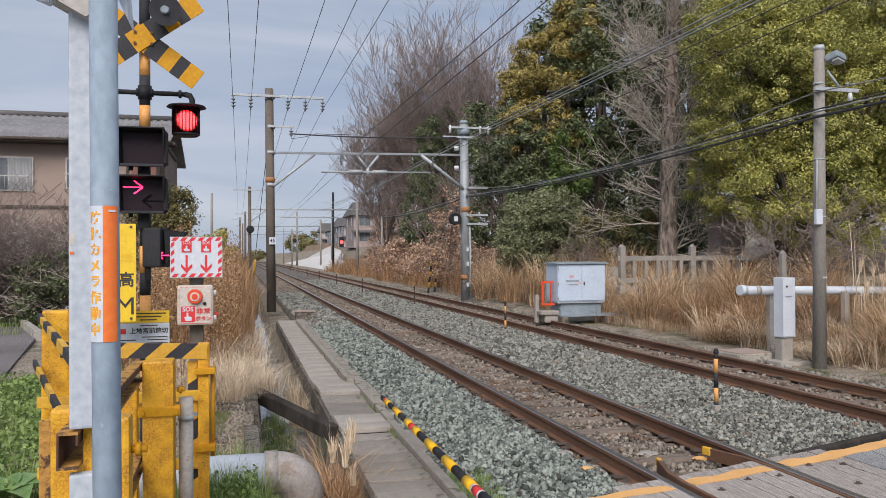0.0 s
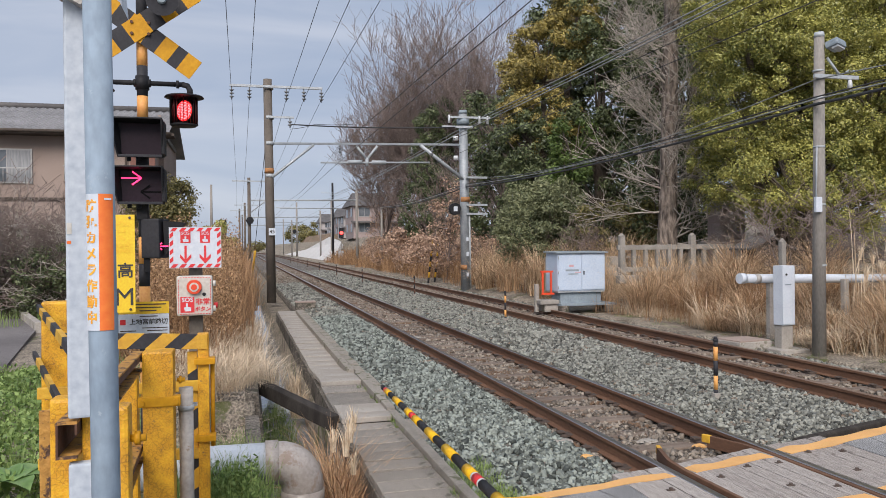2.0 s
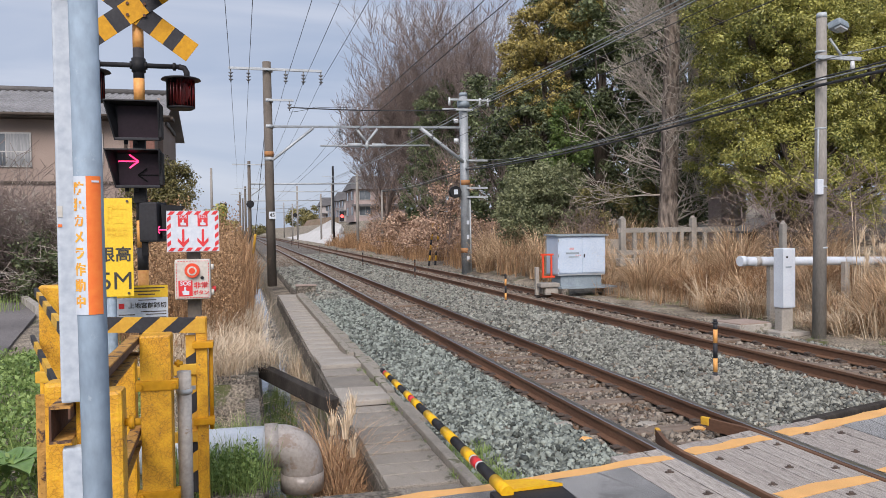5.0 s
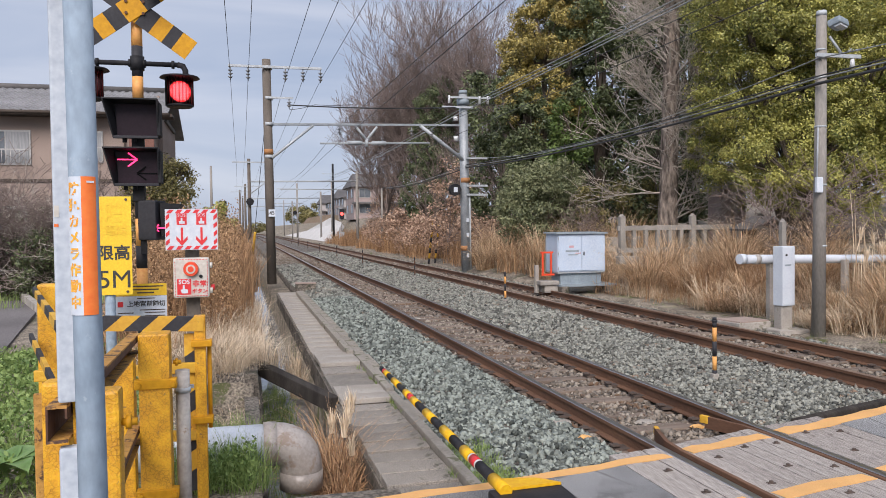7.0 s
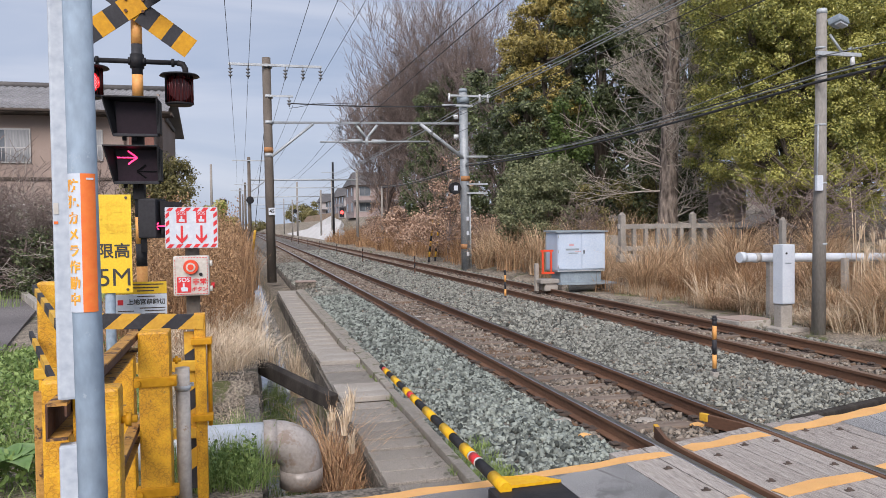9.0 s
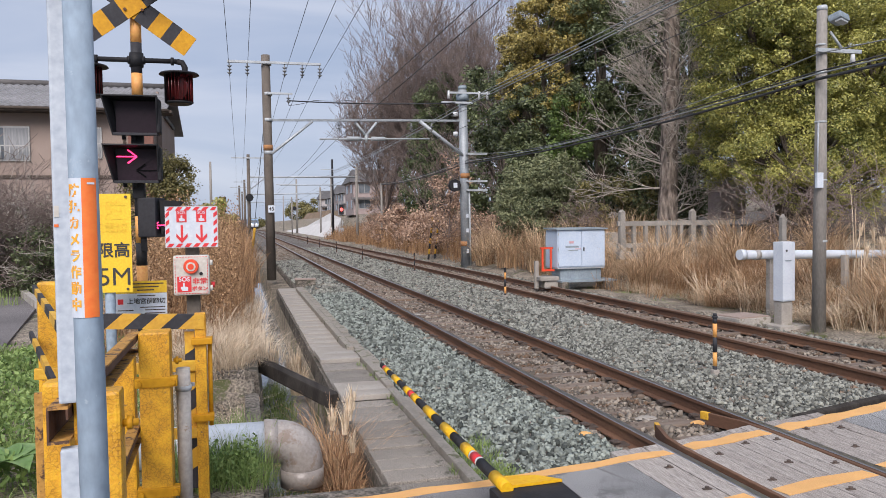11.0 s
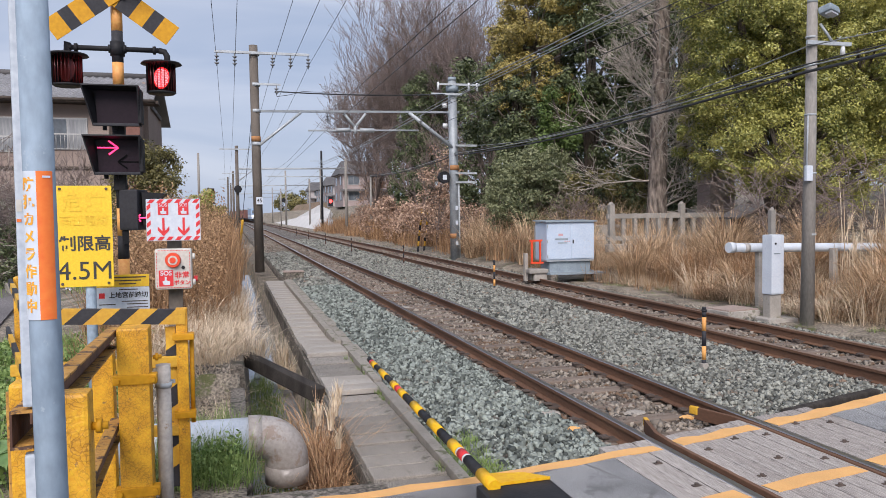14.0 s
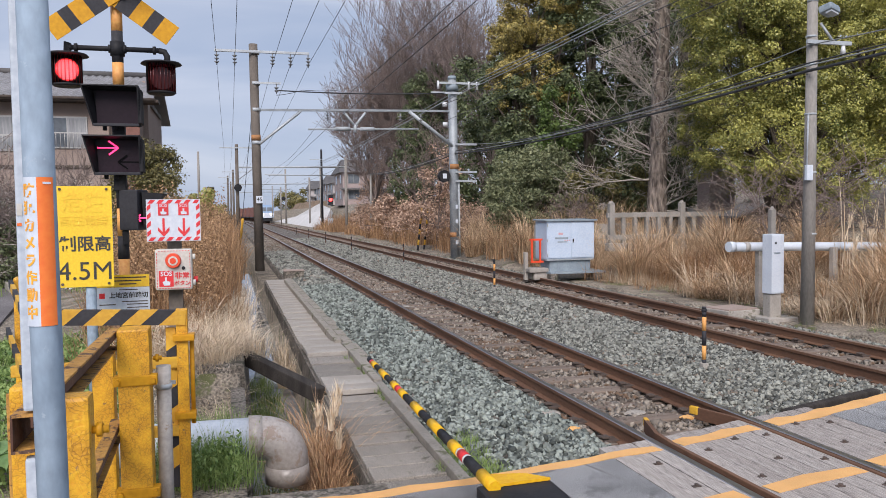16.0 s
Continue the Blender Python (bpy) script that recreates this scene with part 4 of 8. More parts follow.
# ---- near things at the crossing ----
def camera_pole():
    r = 0.0290
    x, y = -4.052, 0.52
    t = thing("camera_pole", (x, y, 0), "blue-grey steel pole with a security camera notice sticker", "pole")
    part("shaft", tube(bmesh.new(), (x + 0.0107, y, 0), (x - 0.0104, y, 3.4), 0.0290, 0.0285, n=32, caps=True), "galv_pole", t)
    # sticker: white strip with letters and orange strip, curved round the shaft
    face = math.degrees(math.atan2(-3.72 - x, 1.2 + y))

    def wrap(a0, a1, z0, z1, rr, name, m, label):
        bm = bmesh.new()
        n = 24
        rows = []
        for i in range(n + 1):
            a = math.radians(face + a0 + (a1 - a0) * i / n)
            rows.append([bm.verts.new((x + q * math.sin(a), y - q * math.cos(a), z)) for q in (rr, rr - 0.0006) for z in (z0, z1)])
        for p, q in zip(rows, rows[1:]):
            f = bm.faces.new((p[0], q[0], q[1], p[1]))
            bm.faces.new((p[1], q[1], q[3], p[3]))
            bm.faces.new((p[2], q[2], q[0], p[0]))
        return part(name, bm, m, t, label)
    z0, z1 = 1.585, 1.872
    st = wrap(-100, -12, z0, z1, r + 0.0014, "sticker", "white", "white sticker with yellow letters")
    wrap(-12, 47, z0, z1, r + 0.0014, "orange_strip", "orange", "orange strip of the sticker")
    chars = "防犯カメラ作動中"
    for i, ch in enumerate(chars):
        z = z1 - 0.027 - i * 0.0335
        m = Matrix.Translation((x, y, z)) @ pose(0, 0, 0, 0, 0, face - 44) @ Matrix.Translation((0, -(r + 0.0022), 0)) @ pose(0, 0, 0, 90, 0, 0)
        part("letter", lettering(ch, 0.027, m, bend=r + 0.0022, bold=0.0011), "letter_yellow", t, "yellow character on the sticker")
    m = Matrix.Translation((x, y, z1 - 0.011)) @ pose(0, 0, 0, 0, 0, face + 22) @ Matrix.Translation((0, -(r + 0.0022), 0))
    bm = box(bmesh.new(), (0, 0, 0), (0.015, 0.0008, 0.004))
    bm.transform(m)
    part("label_bar", bm, "white", t)
    # white pole behind, in two lengths above and below the guard beam
    w = thing("sign_pole", (-4.217, 1.18, 0), "slim white square pole clamped to the guard beam", "pole")
    part("shaft", box(bmesh.new(), (-4.217, 1.18, 2.03), (0.070, 0.046, 1.52), pose(0, 0, 0, 0, 0, 8), bevel=0.008), "pole_white", w)
    part("lower_shaft", box(bmesh.new(), (-4.217, 1.18, 0.54), (0.070, 0.046, 1.20), pose(0, 0, 0, 0, 0, 8), bevel=0.008), "pole_white", w)
    bm = box(bmesh.new(), (-4.239, 1.153, 1.816), (0.013, 0.002, 0.032), pose(0, 0, 0, 0, 0, 8))
    part("label_bar", bm, "box_grey", w)
    bm = box(bmesh.new(), (-4.240, 1.153, 1.776), (0.011, 0.002, 0.008), pose(0, 0, 0, 0, 0, 8))
    part("orange_mark", bm, "orange", w)
    c = thing("sign_plate", (-4.217, 1.18, 2.55), "grey sign bracket at the pole top", "sign bracket")
    part("bracket", front([(-4.331, 2.519), (-4.195, 2.444), (-4.172, 2.458), (-4.172, 2.635), (-4.331, 2.635)], 1.105, 0.12), "pvc", c, "grey bracket")
    part("lamp_end", tube(bmesh.new(), (-4.317, 1.105, 2.497), (-4.280, 1.105, 2.482), 0.018, n=12), "white", c)
    p2 = thing("edge_sign", (-4.02, 0.6, 2.3), "white pointed sign plate seen edge-on", "sign")
    part("plate", front([(-4.044, 2.36), (-4.013, 2.29), (-4.022, 2.40), (-4.035, 2.45)], 0.58, 0.10), "white", p2)
    part("arm", box(bmesh.new(), (-4.035, 0.55, 2.44), (0.02, 0.16, 0.02)), "galv", p2)


camera_pole()


def striped_bar(t, name, p0, p1, w, h, n, slant, label=""):
    """A square bar with slanting yellow and black bands, each band a piece."""
    p0, p1 = Vector(p0), Vector(p1)
    d = (p1 - p0)
    L = d.length
    ux = d.normalized()
    uz = Vector((0, 0, 1))
    uy = uz.cross(ux).normalized()
    uz = ux.cross(uy)
    for i in range(n):
        bm = bmesh.new()
        vs = []
        for ss, e in ((0, i), (1, i + 1)):
            for zz in (-1, 1):
                for yy in (-1, 1):
                    s = e / n * L + (zz * slant if 0 < e < n else 0)
                    vs.append(bm.verts.new(p0 + ux * s + uz * (zz * h / 2) + uy * (yy * w / 2)))
        for q in ((0, 1, 3, 2), (4, 6, 7, 5), (0, 4, 5, 1), (2, 3, 7, 6), (0, 2, 6, 4), (1, 5, 7, 3)):
            bm.faces.new([vs[k] for k in q])
        bmesh.ops.recalc_face_normals(bm, faces=bm.faces[:])
        part(name, bm, "stripe_yellow" if i % 2 else "charcoal", t, label)


def barriers():
    t = thing("barrier_fence", (-4.45, 4.05, 0), "chipped yellow fence with a black striped top rail", "fence")
    part("post", box(bmesh.new(), (-4.01, 4.069, 0.55), (0.07, 0.07, 1.30), bevel=0.006), "yellow", t)
    part("post", box(bmesh.new(), (-4.935, 4.27, 0.66), (0.18, 0.16, 1.52), pose(0, 0, 0, 0, 0, 8), bevel=0.015, taper=0.88), "yellow", t)
    striped_bar(t, "band", (-4.86, 4.05, 1.185), (-3.985, 4.05, 1.145), 0.05, 0.095, 8, 0.05)
    part("rail", box(bmesh.new(), (-4.5, 4.06, 0.86), (1.0, 0.04, 0.07), bevel=0.006), "stripe_yellow", t)
    part("rail", box(bmesh.new(), (-4.5, 4.06, 0.42), (1.0, 0.04, 0.07), bevel=0.006), "stripe_yellow", t)
    striped_bar(t, "side_band", (-5.03, 4.24, 1.385), (-4.36, 1.80, 1.385), 0.022, 0.042, 7, 0.02)
    striped_bar(t, "side_band", (-5.09, 4.38, 1.07), (-4.575, 2.60, 1.07), 0.022, 0.042, 5, 0.02)
    for z in (1.02, 0.52):
        part("strap", box(bmesh.new(), (-4.0, 4.05, z), (0.13, 0.10, 0.04), bevel=0.005), "yellow_clean", t)
    part("brace", tube(bmesh.new(), (-3.955, 4.1, 0.45), (-3.955, 4.1, 1.0), 0.014), "yellow_clean", t)
    striped_bar(t, "post_band", (-4.075, 4.08, 0.05), (-4.08, 4.08, 1.08), 0.035, 0.06, 8, 0.02)
    g = thing("guard_rail", (-4.35, 2.8, 0), "heavy peeling yellow guard posts carrying rusty channel beams", "guard rail")

    def post(x, y, w, d, h, rz=0, label=""):
        part("post", box(bmesh.new(), (x, y, h / 2 - 0.05), (w, d, h + 0.1), pose(0, 0, 0, 0, 0, rz), bevel=0.012), "yellow", g, label)
    post(-4.222, 3.42, 0.165, 0.165, 1.18)
    post(-4.160, 1.26, 0.13, 0.09, 1.286)
    post(-4.347, 1.62, 0.085, 0.10, 1.255)
    post(-4.44, 3.80, 0.12, 0.12, 0.98)
    for z in (0.90, 0.28):
        part("strap", box(bmesh.new(), (-4.215, 3.36, z), (0.225, 0.07, 0.055), bevel=0.006), "yellow_clean", g, "steel strap with bolts")
        for dx in (-0.09, 0.09):
            part("bolt", tube(bmesh.new(), (-4.215 + dx, 3.33, z), (-4.215 + dx, 3.305, z), 0.016, n=6), "yellow_clean", g)
    for zb, lab in ((0.0, "rusty channel beam with peeling yellow paint"), (-0.52, "lower rusty channel beam")):
        a, b = Vector((-4.253, 1.15, 1.21 + zb)), Vector((-4.352, 3.60, 1.103 + zb))
        d = b - a
        m = Matrix.Translation((a + b) / 2) @ d.to_track_quat("Y", "Z").to_matrix().to_4x4()
        bm = bmesh.new()
        L = d.length
        for c, s, mi in (((0.0, 0, 0.049), (0.056, L, 0.008), 0), ((0.0, 0, -0.049), (0.056, L, 0.008), 0), ((-0.025, 0, 0), (0.006, L, 0.09), 1), ((0.025, 0, 0.03), (0.006, L, 0.03), 1)):
            box(bm, c, s, mi=mi)
        bm.transform(m)
        part("beam", bm, ["rust_yellow", "rust"], g, lab)
    for x, y, z in ((-4.095, 1.26, 1.18), (-4.13, 3.45, 1.0), (-4.095, 1.26, 0.72)):
        bm = tube(bmesh.new(), (x, y, z), (x + 0.045, y, z), 0.012, n=8)
        tube(bm, (x + 0.012, y, z), (x + 0.028, y, z), 0.022, n=6)
        part("bolt", bm, "yellow_clean", g)
    bm = box(bmesh.new(), (-4.60, 2.54, 0.78), (0.085, 0.02, 0.52), pose(0, 0, 0, 0, 0, 10), bevel=0.004)
    part("end_plate", bm, "rust_yellow", g, "rusty plate with traces of yellow")
    post(-4.575, 2.62, 0.10, 0.10, 1.03)
    c = thing("conduit_pipe", (-4.10, 3.62, 0), "grey plastic conduit pipe clamped beside the guard post", "pipe")
    part("pipe", sweep(bmesh.new(), [(-4.083, 3.50, -0.1), (-4.083, 3.50, 0.945)], 0.04, 18), "pvc", c)
    for z in (0.83, 0.12):
        part("clamp", sweep(bmesh.new(), [(-4.083, 3.50, z - 0.014), (-4.083, 3.50, z + 0.014)], 0.046, 18), "galv", c)
        part("clamp_screw", box(bmesh.new(), (-4.04, 3.58, z), (0.03, 0.02, 0.02)), "galv", c)


barriers()


def crossing_signal():
    px, y = -4.60, 6.15
    t = thing("crossing_signal", (px, y, 0), "level crossing signal post with crossbuck, twin red lamps and direction indicators", "crossing signal")
    cuts = [-0.1, 0.42, 0.75, 1.085, 1.42, 1.62, 1.86, 2.3, 2.6, 2.92, 3.117, 3.385, 3.63, 4.5]
    for i in range(len(cuts) - 1):
        part("post_band", tube(bmesh.new(), (px, y, cuts[i]), (px, y, cuts[i + 1]), 0.047, n=20), ("charcoal", "pole_orange")[i % 2], t)
    # crossbuck
    cz = 3.70
    yb = y - 0.085
    for s in (-1, 1):
        u = Vector((math.cos(math.radians(36)), 0, s * math.sin(math.radians(36))))
        n = Vector((-u.z, 0, u.x))
        cuts2 = [-0.60, -0.46, -0.36, -0.23, -0.095, 0.095, 0.23, 0.36, 0.46, 0.60]
        for i in range(len(cuts2) - 1):
            poly = []
            for d, w in ((cuts2[i], -0.094), (cuts2[i + 1], -0.094), (cuts2[i + 1], 0.094), (cuts2[i], 0.094)):
                p = u * d + n * w
                poly.append((px - 0.025 + p.x, cz + p.z))
            part("cross_band", front(poly, yb - (0.012 if s > 0 else 0), 0.01), "charcoal" if i % 2 else "yellow_clean", t)
    for dx in (-0.07, 0.07):
        for dz in (-0.05, 0.05):
            part("rivet", tube(bmesh.new(), (px + dx, yb - 0.014, cz + dz), (px + dx, yb - 0.024, cz + dz), 0.014, n=8), "rust", t)
    # loudspeaker
    sp = part("loudspeaker", tube(bmesh.new(), (px + 0.20, y - 0.30, 3.90), (px + 0.16, y - 0.02, 3.93), 0.135, 0.05, 24), "charcoal", t, "dark horn loudspeaker")
    part("horn_core", tube(bmesh.new(), (px + 0.20, y - 0.33, 3.90), (px + 0.195, y - 0.26, 3.903), 0.03, 0.05, 16), "cab_base", sp)
    # lamp arm and lamps
    az = 3.235
    bm = bmesh.new()
    tube(bm, (px - 0.40, y, az), (px + 0.36, y, az), 0.022, n=12)
    tube(bm, (px, y, az - 0.06), (px, y, az + 0.06), 0.06, n=16)
    for dx in (-0.06, 0.06, -0.33, 0.30):
        tube(bm, (px + dx - 0.012, y, az), (px + dx + 0.012, y, az), 0.036, n=12)
    sweep(bm, [(px + 0.34, y, az), (px + 0.385, y, az - 0.01), (px + 0.405, y, az - 0.05), (px + 0.405, y, az - 0.12)], 0.027)
    sweep(bm, [(px - 0.36, y, az), (px - 0.385, y, az + 0.0), (px - 0.395, y, az + 0.04), (px - 0.40, y, az - 0.06)], 0.03)
    part("lamp_arm", bm, "black", t, "black pipe arm")
    drums = []
    for s, lx, lz in ((-1, px - 0.40, 3.03), (1, px + 0.352, 2.985)):
        ly = y - 0.03
        turn = pose(0, 0, 0, 0, 0, 18)
        c = Vector((lx, ly, lz))
        bm = bmesh.new()
        # round housing with an open front between ribs
        n = 28
        h = 0.122
        ring = []
        for i in range(n + 1):
            a = math.radians(70 + 220 * i / n)
            ring.append([bm.verts.new(Vector((0.122 * math.sin(a), -0.122 * math.cos(a), z))) for z in (-h, h)])
        for p, q in zip(ring, ring[1:]):
            f = bm.faces.new((p[0], q[0], q[1], p[1]))
            f.smooth = True
        bmesh.ops.solidify(bm, geom=bm.faces[:], thickness=0.008)
        tube(bm, (0, 0, -h - 0.012), (0, 0, -h + 0.006), 0.105, 0.125, n=28)
        bm.transform(Matrix.Translation(c) @ turn)
        lamp = part("lamp_housing", bm, "black", t, "round black lamp housing")
        bm = tube(bmesh.new(), (0, -0.02, h), (0, -0.02, h + 0.014), 0.172, 0.160, n=32)
        bm.transform(Matrix.Translation(c) @ turn)
        part("hood", bm, "black", lamp)
        bm = bmesh.new()
        for k in range(11):
            a = math.radians(-74 + 148 * k / 10)
            tube(bm, (0.116 * math.sin(a), -0.116 * math.cos(a), -h + 0.01), (0.116 * math.sin(a), -0.116 * math.cos(a), h), 0.0042, n=6)
        bm.transform(Matrix.Translation(c) @ turn)
        part("lens_ribs", bm, "lens_rib", lamp, "dark red upright lens ribs")
        # turning disc: one side carries the lit cells, the other is dark
        bm = bmesh.new()
        tube(bm, (0, -0.004, 0), (0, 0.004, 0), 0.098, n=32, mi=0)
        tube(bm, (0, -0.006, 0), (0, -0.004, 0), 0.092, n=32, mi=1)
        for i in range(-6, 7):
            for k in range(-6, 7):
                gx, gz = i * 0.0165 + (k % 2) * 0.008, k * 0.0145
                if math.hypot(gx, gz) < 0.086:
                    tube(bm, (gx, -0.009, gz), (gx, -0.006, gz), 0.0052, n=5, mi=2)
        tc = c + Vector((0, -0.025, 0)) + turn @ Vector((0, -0.03, 0))
        bm.transform(Matrix.Translation(tc))
        drums.append((part("lamp_disc", bm, ["lens_dark", "led_red", "led_hot"], lamp, "red cell disc of the flashing lamp", centre=tc), s))
    # direction indicators: tapered hooded boxes
    def indicator(z0, z1, name):
        bm = bmesh.new()
        xa, xb = px - 0.262, px + 0.188
        yf, yk = y - 0.30, y - 0.09
        v = [bm.verts.new(p) for p in ((xa + 0.075, yf + 0.10, z0), (xb - 0.005, yf + 0.10, z0), (xb, yf, z1), (xa, yf, z1), (xa + 0.10, yk, z0 + 0.01), (xb, yk, z0 + 0.01), (xb, yk, z1 - 0.01), (xa + 0.06, yk, z1 - 0.01))]
        for q in ((4, 5, 6, 7), (0, 1, 5, 4), (3, 7, 6, 2), (0, 4, 7, 3), (1, 2, 6, 5)):
            bm.faces.new([v[k] for k in q])
        bmesh.ops.recalc_face_normals(bm, faces=bm.faces[:])
        bmesh.ops.solidify(bm, geom=bm.faces[:], thickness=0.012)
        box(bm, (px + 0.19, y - 0.15, (z0 + z1) / 2), (0.03, 0.16, (z1 - z0) * 0.86), bevel=0.008)
        tube(bm, (px - 0.10, y - 0.15, z0 - 0.03), (px - 0.10, y - 0.15, z0 + 0.02), 0.018, n=8)
        tube(bm, (px - 0.02, y - 0.15, z0 - 0.03), (px - 0.02, y - 0.15, z0 + 0.02), 0.018, n=8)
        ind = part(name, bm, "black", t, "black hooded indicator box")
        part("screen", front(rect(px - 0.165, px + 0.18, z0 + 0.025, z1 - 0.03), y - 0.125, 0.015), "screen", ind, "dark glossy screen")
        part("rim", box(bmesh.new(), (px + 0.0, y - 0.21, z0 + 0.012), (0.36, 0.02, 0.024), bevel=0.005), "charcoal", ind)
        return ind

    def arrow(cx0, z, w, s, m, ind, name, label):
        bm = bmesh.new()
        yy = y - 0.131
        front(rect(cx0 - w / 2, cx0 + w / 2, z - 0.0055, z + 0.0055), yy, 0.004, bm)
        tip = cx0 + s * w / 2
        for q in (-1, 1):
            dx, dz = -s * 0.075, q * 0.058
            L = math.hypot(dx, dz)
            nx, nz = -dz / L * 0.0065, dx / L * 0.0065
            front([(tip - nx, z - nz), (tip + dx - nx, z + dz - nz), (tip + dx + nx, z + dz + nz), (tip + nx, z + nz)], yy - 0.002 * (q + 2), 0.004, bm)
        part(name, bm, m, ind, label)
    i1 = indicator(2.55, 2.885, "upper_indicator")
    i2 = indicator(2.14, 2.47, "lower_indicator")
    arrow(px - 0.085, 2.375, 0.165, 1, "led_pink", i2, "lit_arrow", "glowing pink arrow")
    arrow(px + 0.075, 2.255, 0.165, -1, "dim_arrow", i2, "dark_arrow", "unlit black arrow")
    bm = box(bmesh.new(), (px, y - 0.06, 2.51), (0.10, 0.10, 0.12), bevel=0.01)
    part("bracket", bm, "black", t)
    part("bracket", box(bmesh.new(), (px, y - 0.06, 2.08), (0.10, 0.10, 0.14), bevel=0.01), "black", t)
    part("cable_conduit", box(bmesh.new(), (px + 0.03, y - 0.07, 1.80), (0.05, 0.05, 0.5)), "black", t)
    # side indicator facing away along the road
    bm = box(bmesh.new(), (px + 0.095, y + 0.0, 1.845), (0.16, 0.26, 0.35), pose(0, 0, 0, 0, 0, -15), bevel=0.015)
    sd = part("side_indicator", bm, "charcoal", t, "black side indicator box with hood")
    bm = front([(px + 0.17, 2.00), (px + 0.36, 1.985), (px + 0.33, 1.95), (px + 0.18, 1.70)], y - 0.10, 0.26)
    part("side_hood", bm, "black", sd)
    bm = bmesh.new()
    tip = Vector((px + 0.128, y - 0.115, 1.775))
    for d in ((0.085, 0, 0), (0.032, 0, 0.03), (0.032, 0, -0.03)):
        tube(bm, tip, tip + Vector(d), 0.0055, n=6)
    part("lit_arrow", bm, "led_pink", sd, "glowing pink arrow")
    # crossing name plates
    yw = y - 0.14
    part("notice", front(rect(px - 0.21, px + 0.215, 1.185, 1.29), yw, 0.006), "sign_faded", t, "yellow notice plate with small print")
    for k in range(3):
        part("print_bar", front(rect(px - 0.13 + 0.05 * k, px + 0.19 - 0.04 * k, 1.262 - k * 0.028, 1.272 - k * 0.028), yw - 0.002, 0.002), "bolt", t)
    np_ = part("name_plate", front(rect(px - 0.21, px + 0.215, 0.985, 1.182), yw, 0.006), "white", t, "white crossing name plate")
    part("letters", lettering("上地宮前踏切", 0.053, facing(px + 0.045, yw - 0.003, 1.112), bold=0.0012), "ink", np_, "black letters")
    for xx, a, b, zz in ((-0.02, -0.03, 0.12, 1.162), (0, -0.01, 0.20, 1.06), (0, 0.03, 0.20, 1.036), (0, -0.19, -0.06, 1.036), (0, 0.03, 0.20, 1.008)):
        part("print_bar", front(rect(px + a, px + b, zz - 0.004, zz + 0.004), yw - 0.002, 0.002), "bolt", np_)
    part("red_mark", front(rect(px - 0.19, px - 0.145, 1.09, 1.135), yw - 0.002, 0.002), "red", np_)
    return t, drums


SIGNAL, DRUMS = crossing_signal()


def height_sign():
    y = 5.55
    t = thing("height_limit_sign", (-4.79, y + 0.05, 0), "yellow height limit sign on a grey steel post", "sign")
    part("post", tube(bmesh.new(), (-4.785, y + 0.05, -0.1), (-4.785, y + 0.05, 1.9), 0.04, n=18), "galv_pole", t)
    x0, x1, z0, z1 = -5.02, -4.605, 1.235, 2.035
    pl = part("plate", front(rect(x0, x1, z0, z1), y, 0.004), "sign_yellow", t)
    xc = (x0 + x1) / 2
    part("faded_letters", lettering("危険", 0.165, facing(xc, y - 0.003, 1.895), bold=0.002), "sign_faded", pl, "faded orange letters")
    part("faded_letters", lettering("高圧電線", 0.09, facing(xc, y - 0.003, 1.755), bold=0.001), "sign_faded", pl, "faded orange letters")
    part("letters", lettering("制限高", 0.128, facing(xc + 0.005, y - 0.003, 1.57), bold=0.0025), "ink", pl, "black letters")
    part("letters", lettering("4.5M", 0.205, facing(xc, y - 0.003, 1.355)), "ink", pl, "black letters")
    for dx in (-0.17, 0.17):
        for z in (2.01, 1.26):
            part("bolt", tube(bmesh.new(), (xc + dx, y, z), (xc + dx, y - 0.008, z), 0.011, n=8), "bolt", pl)


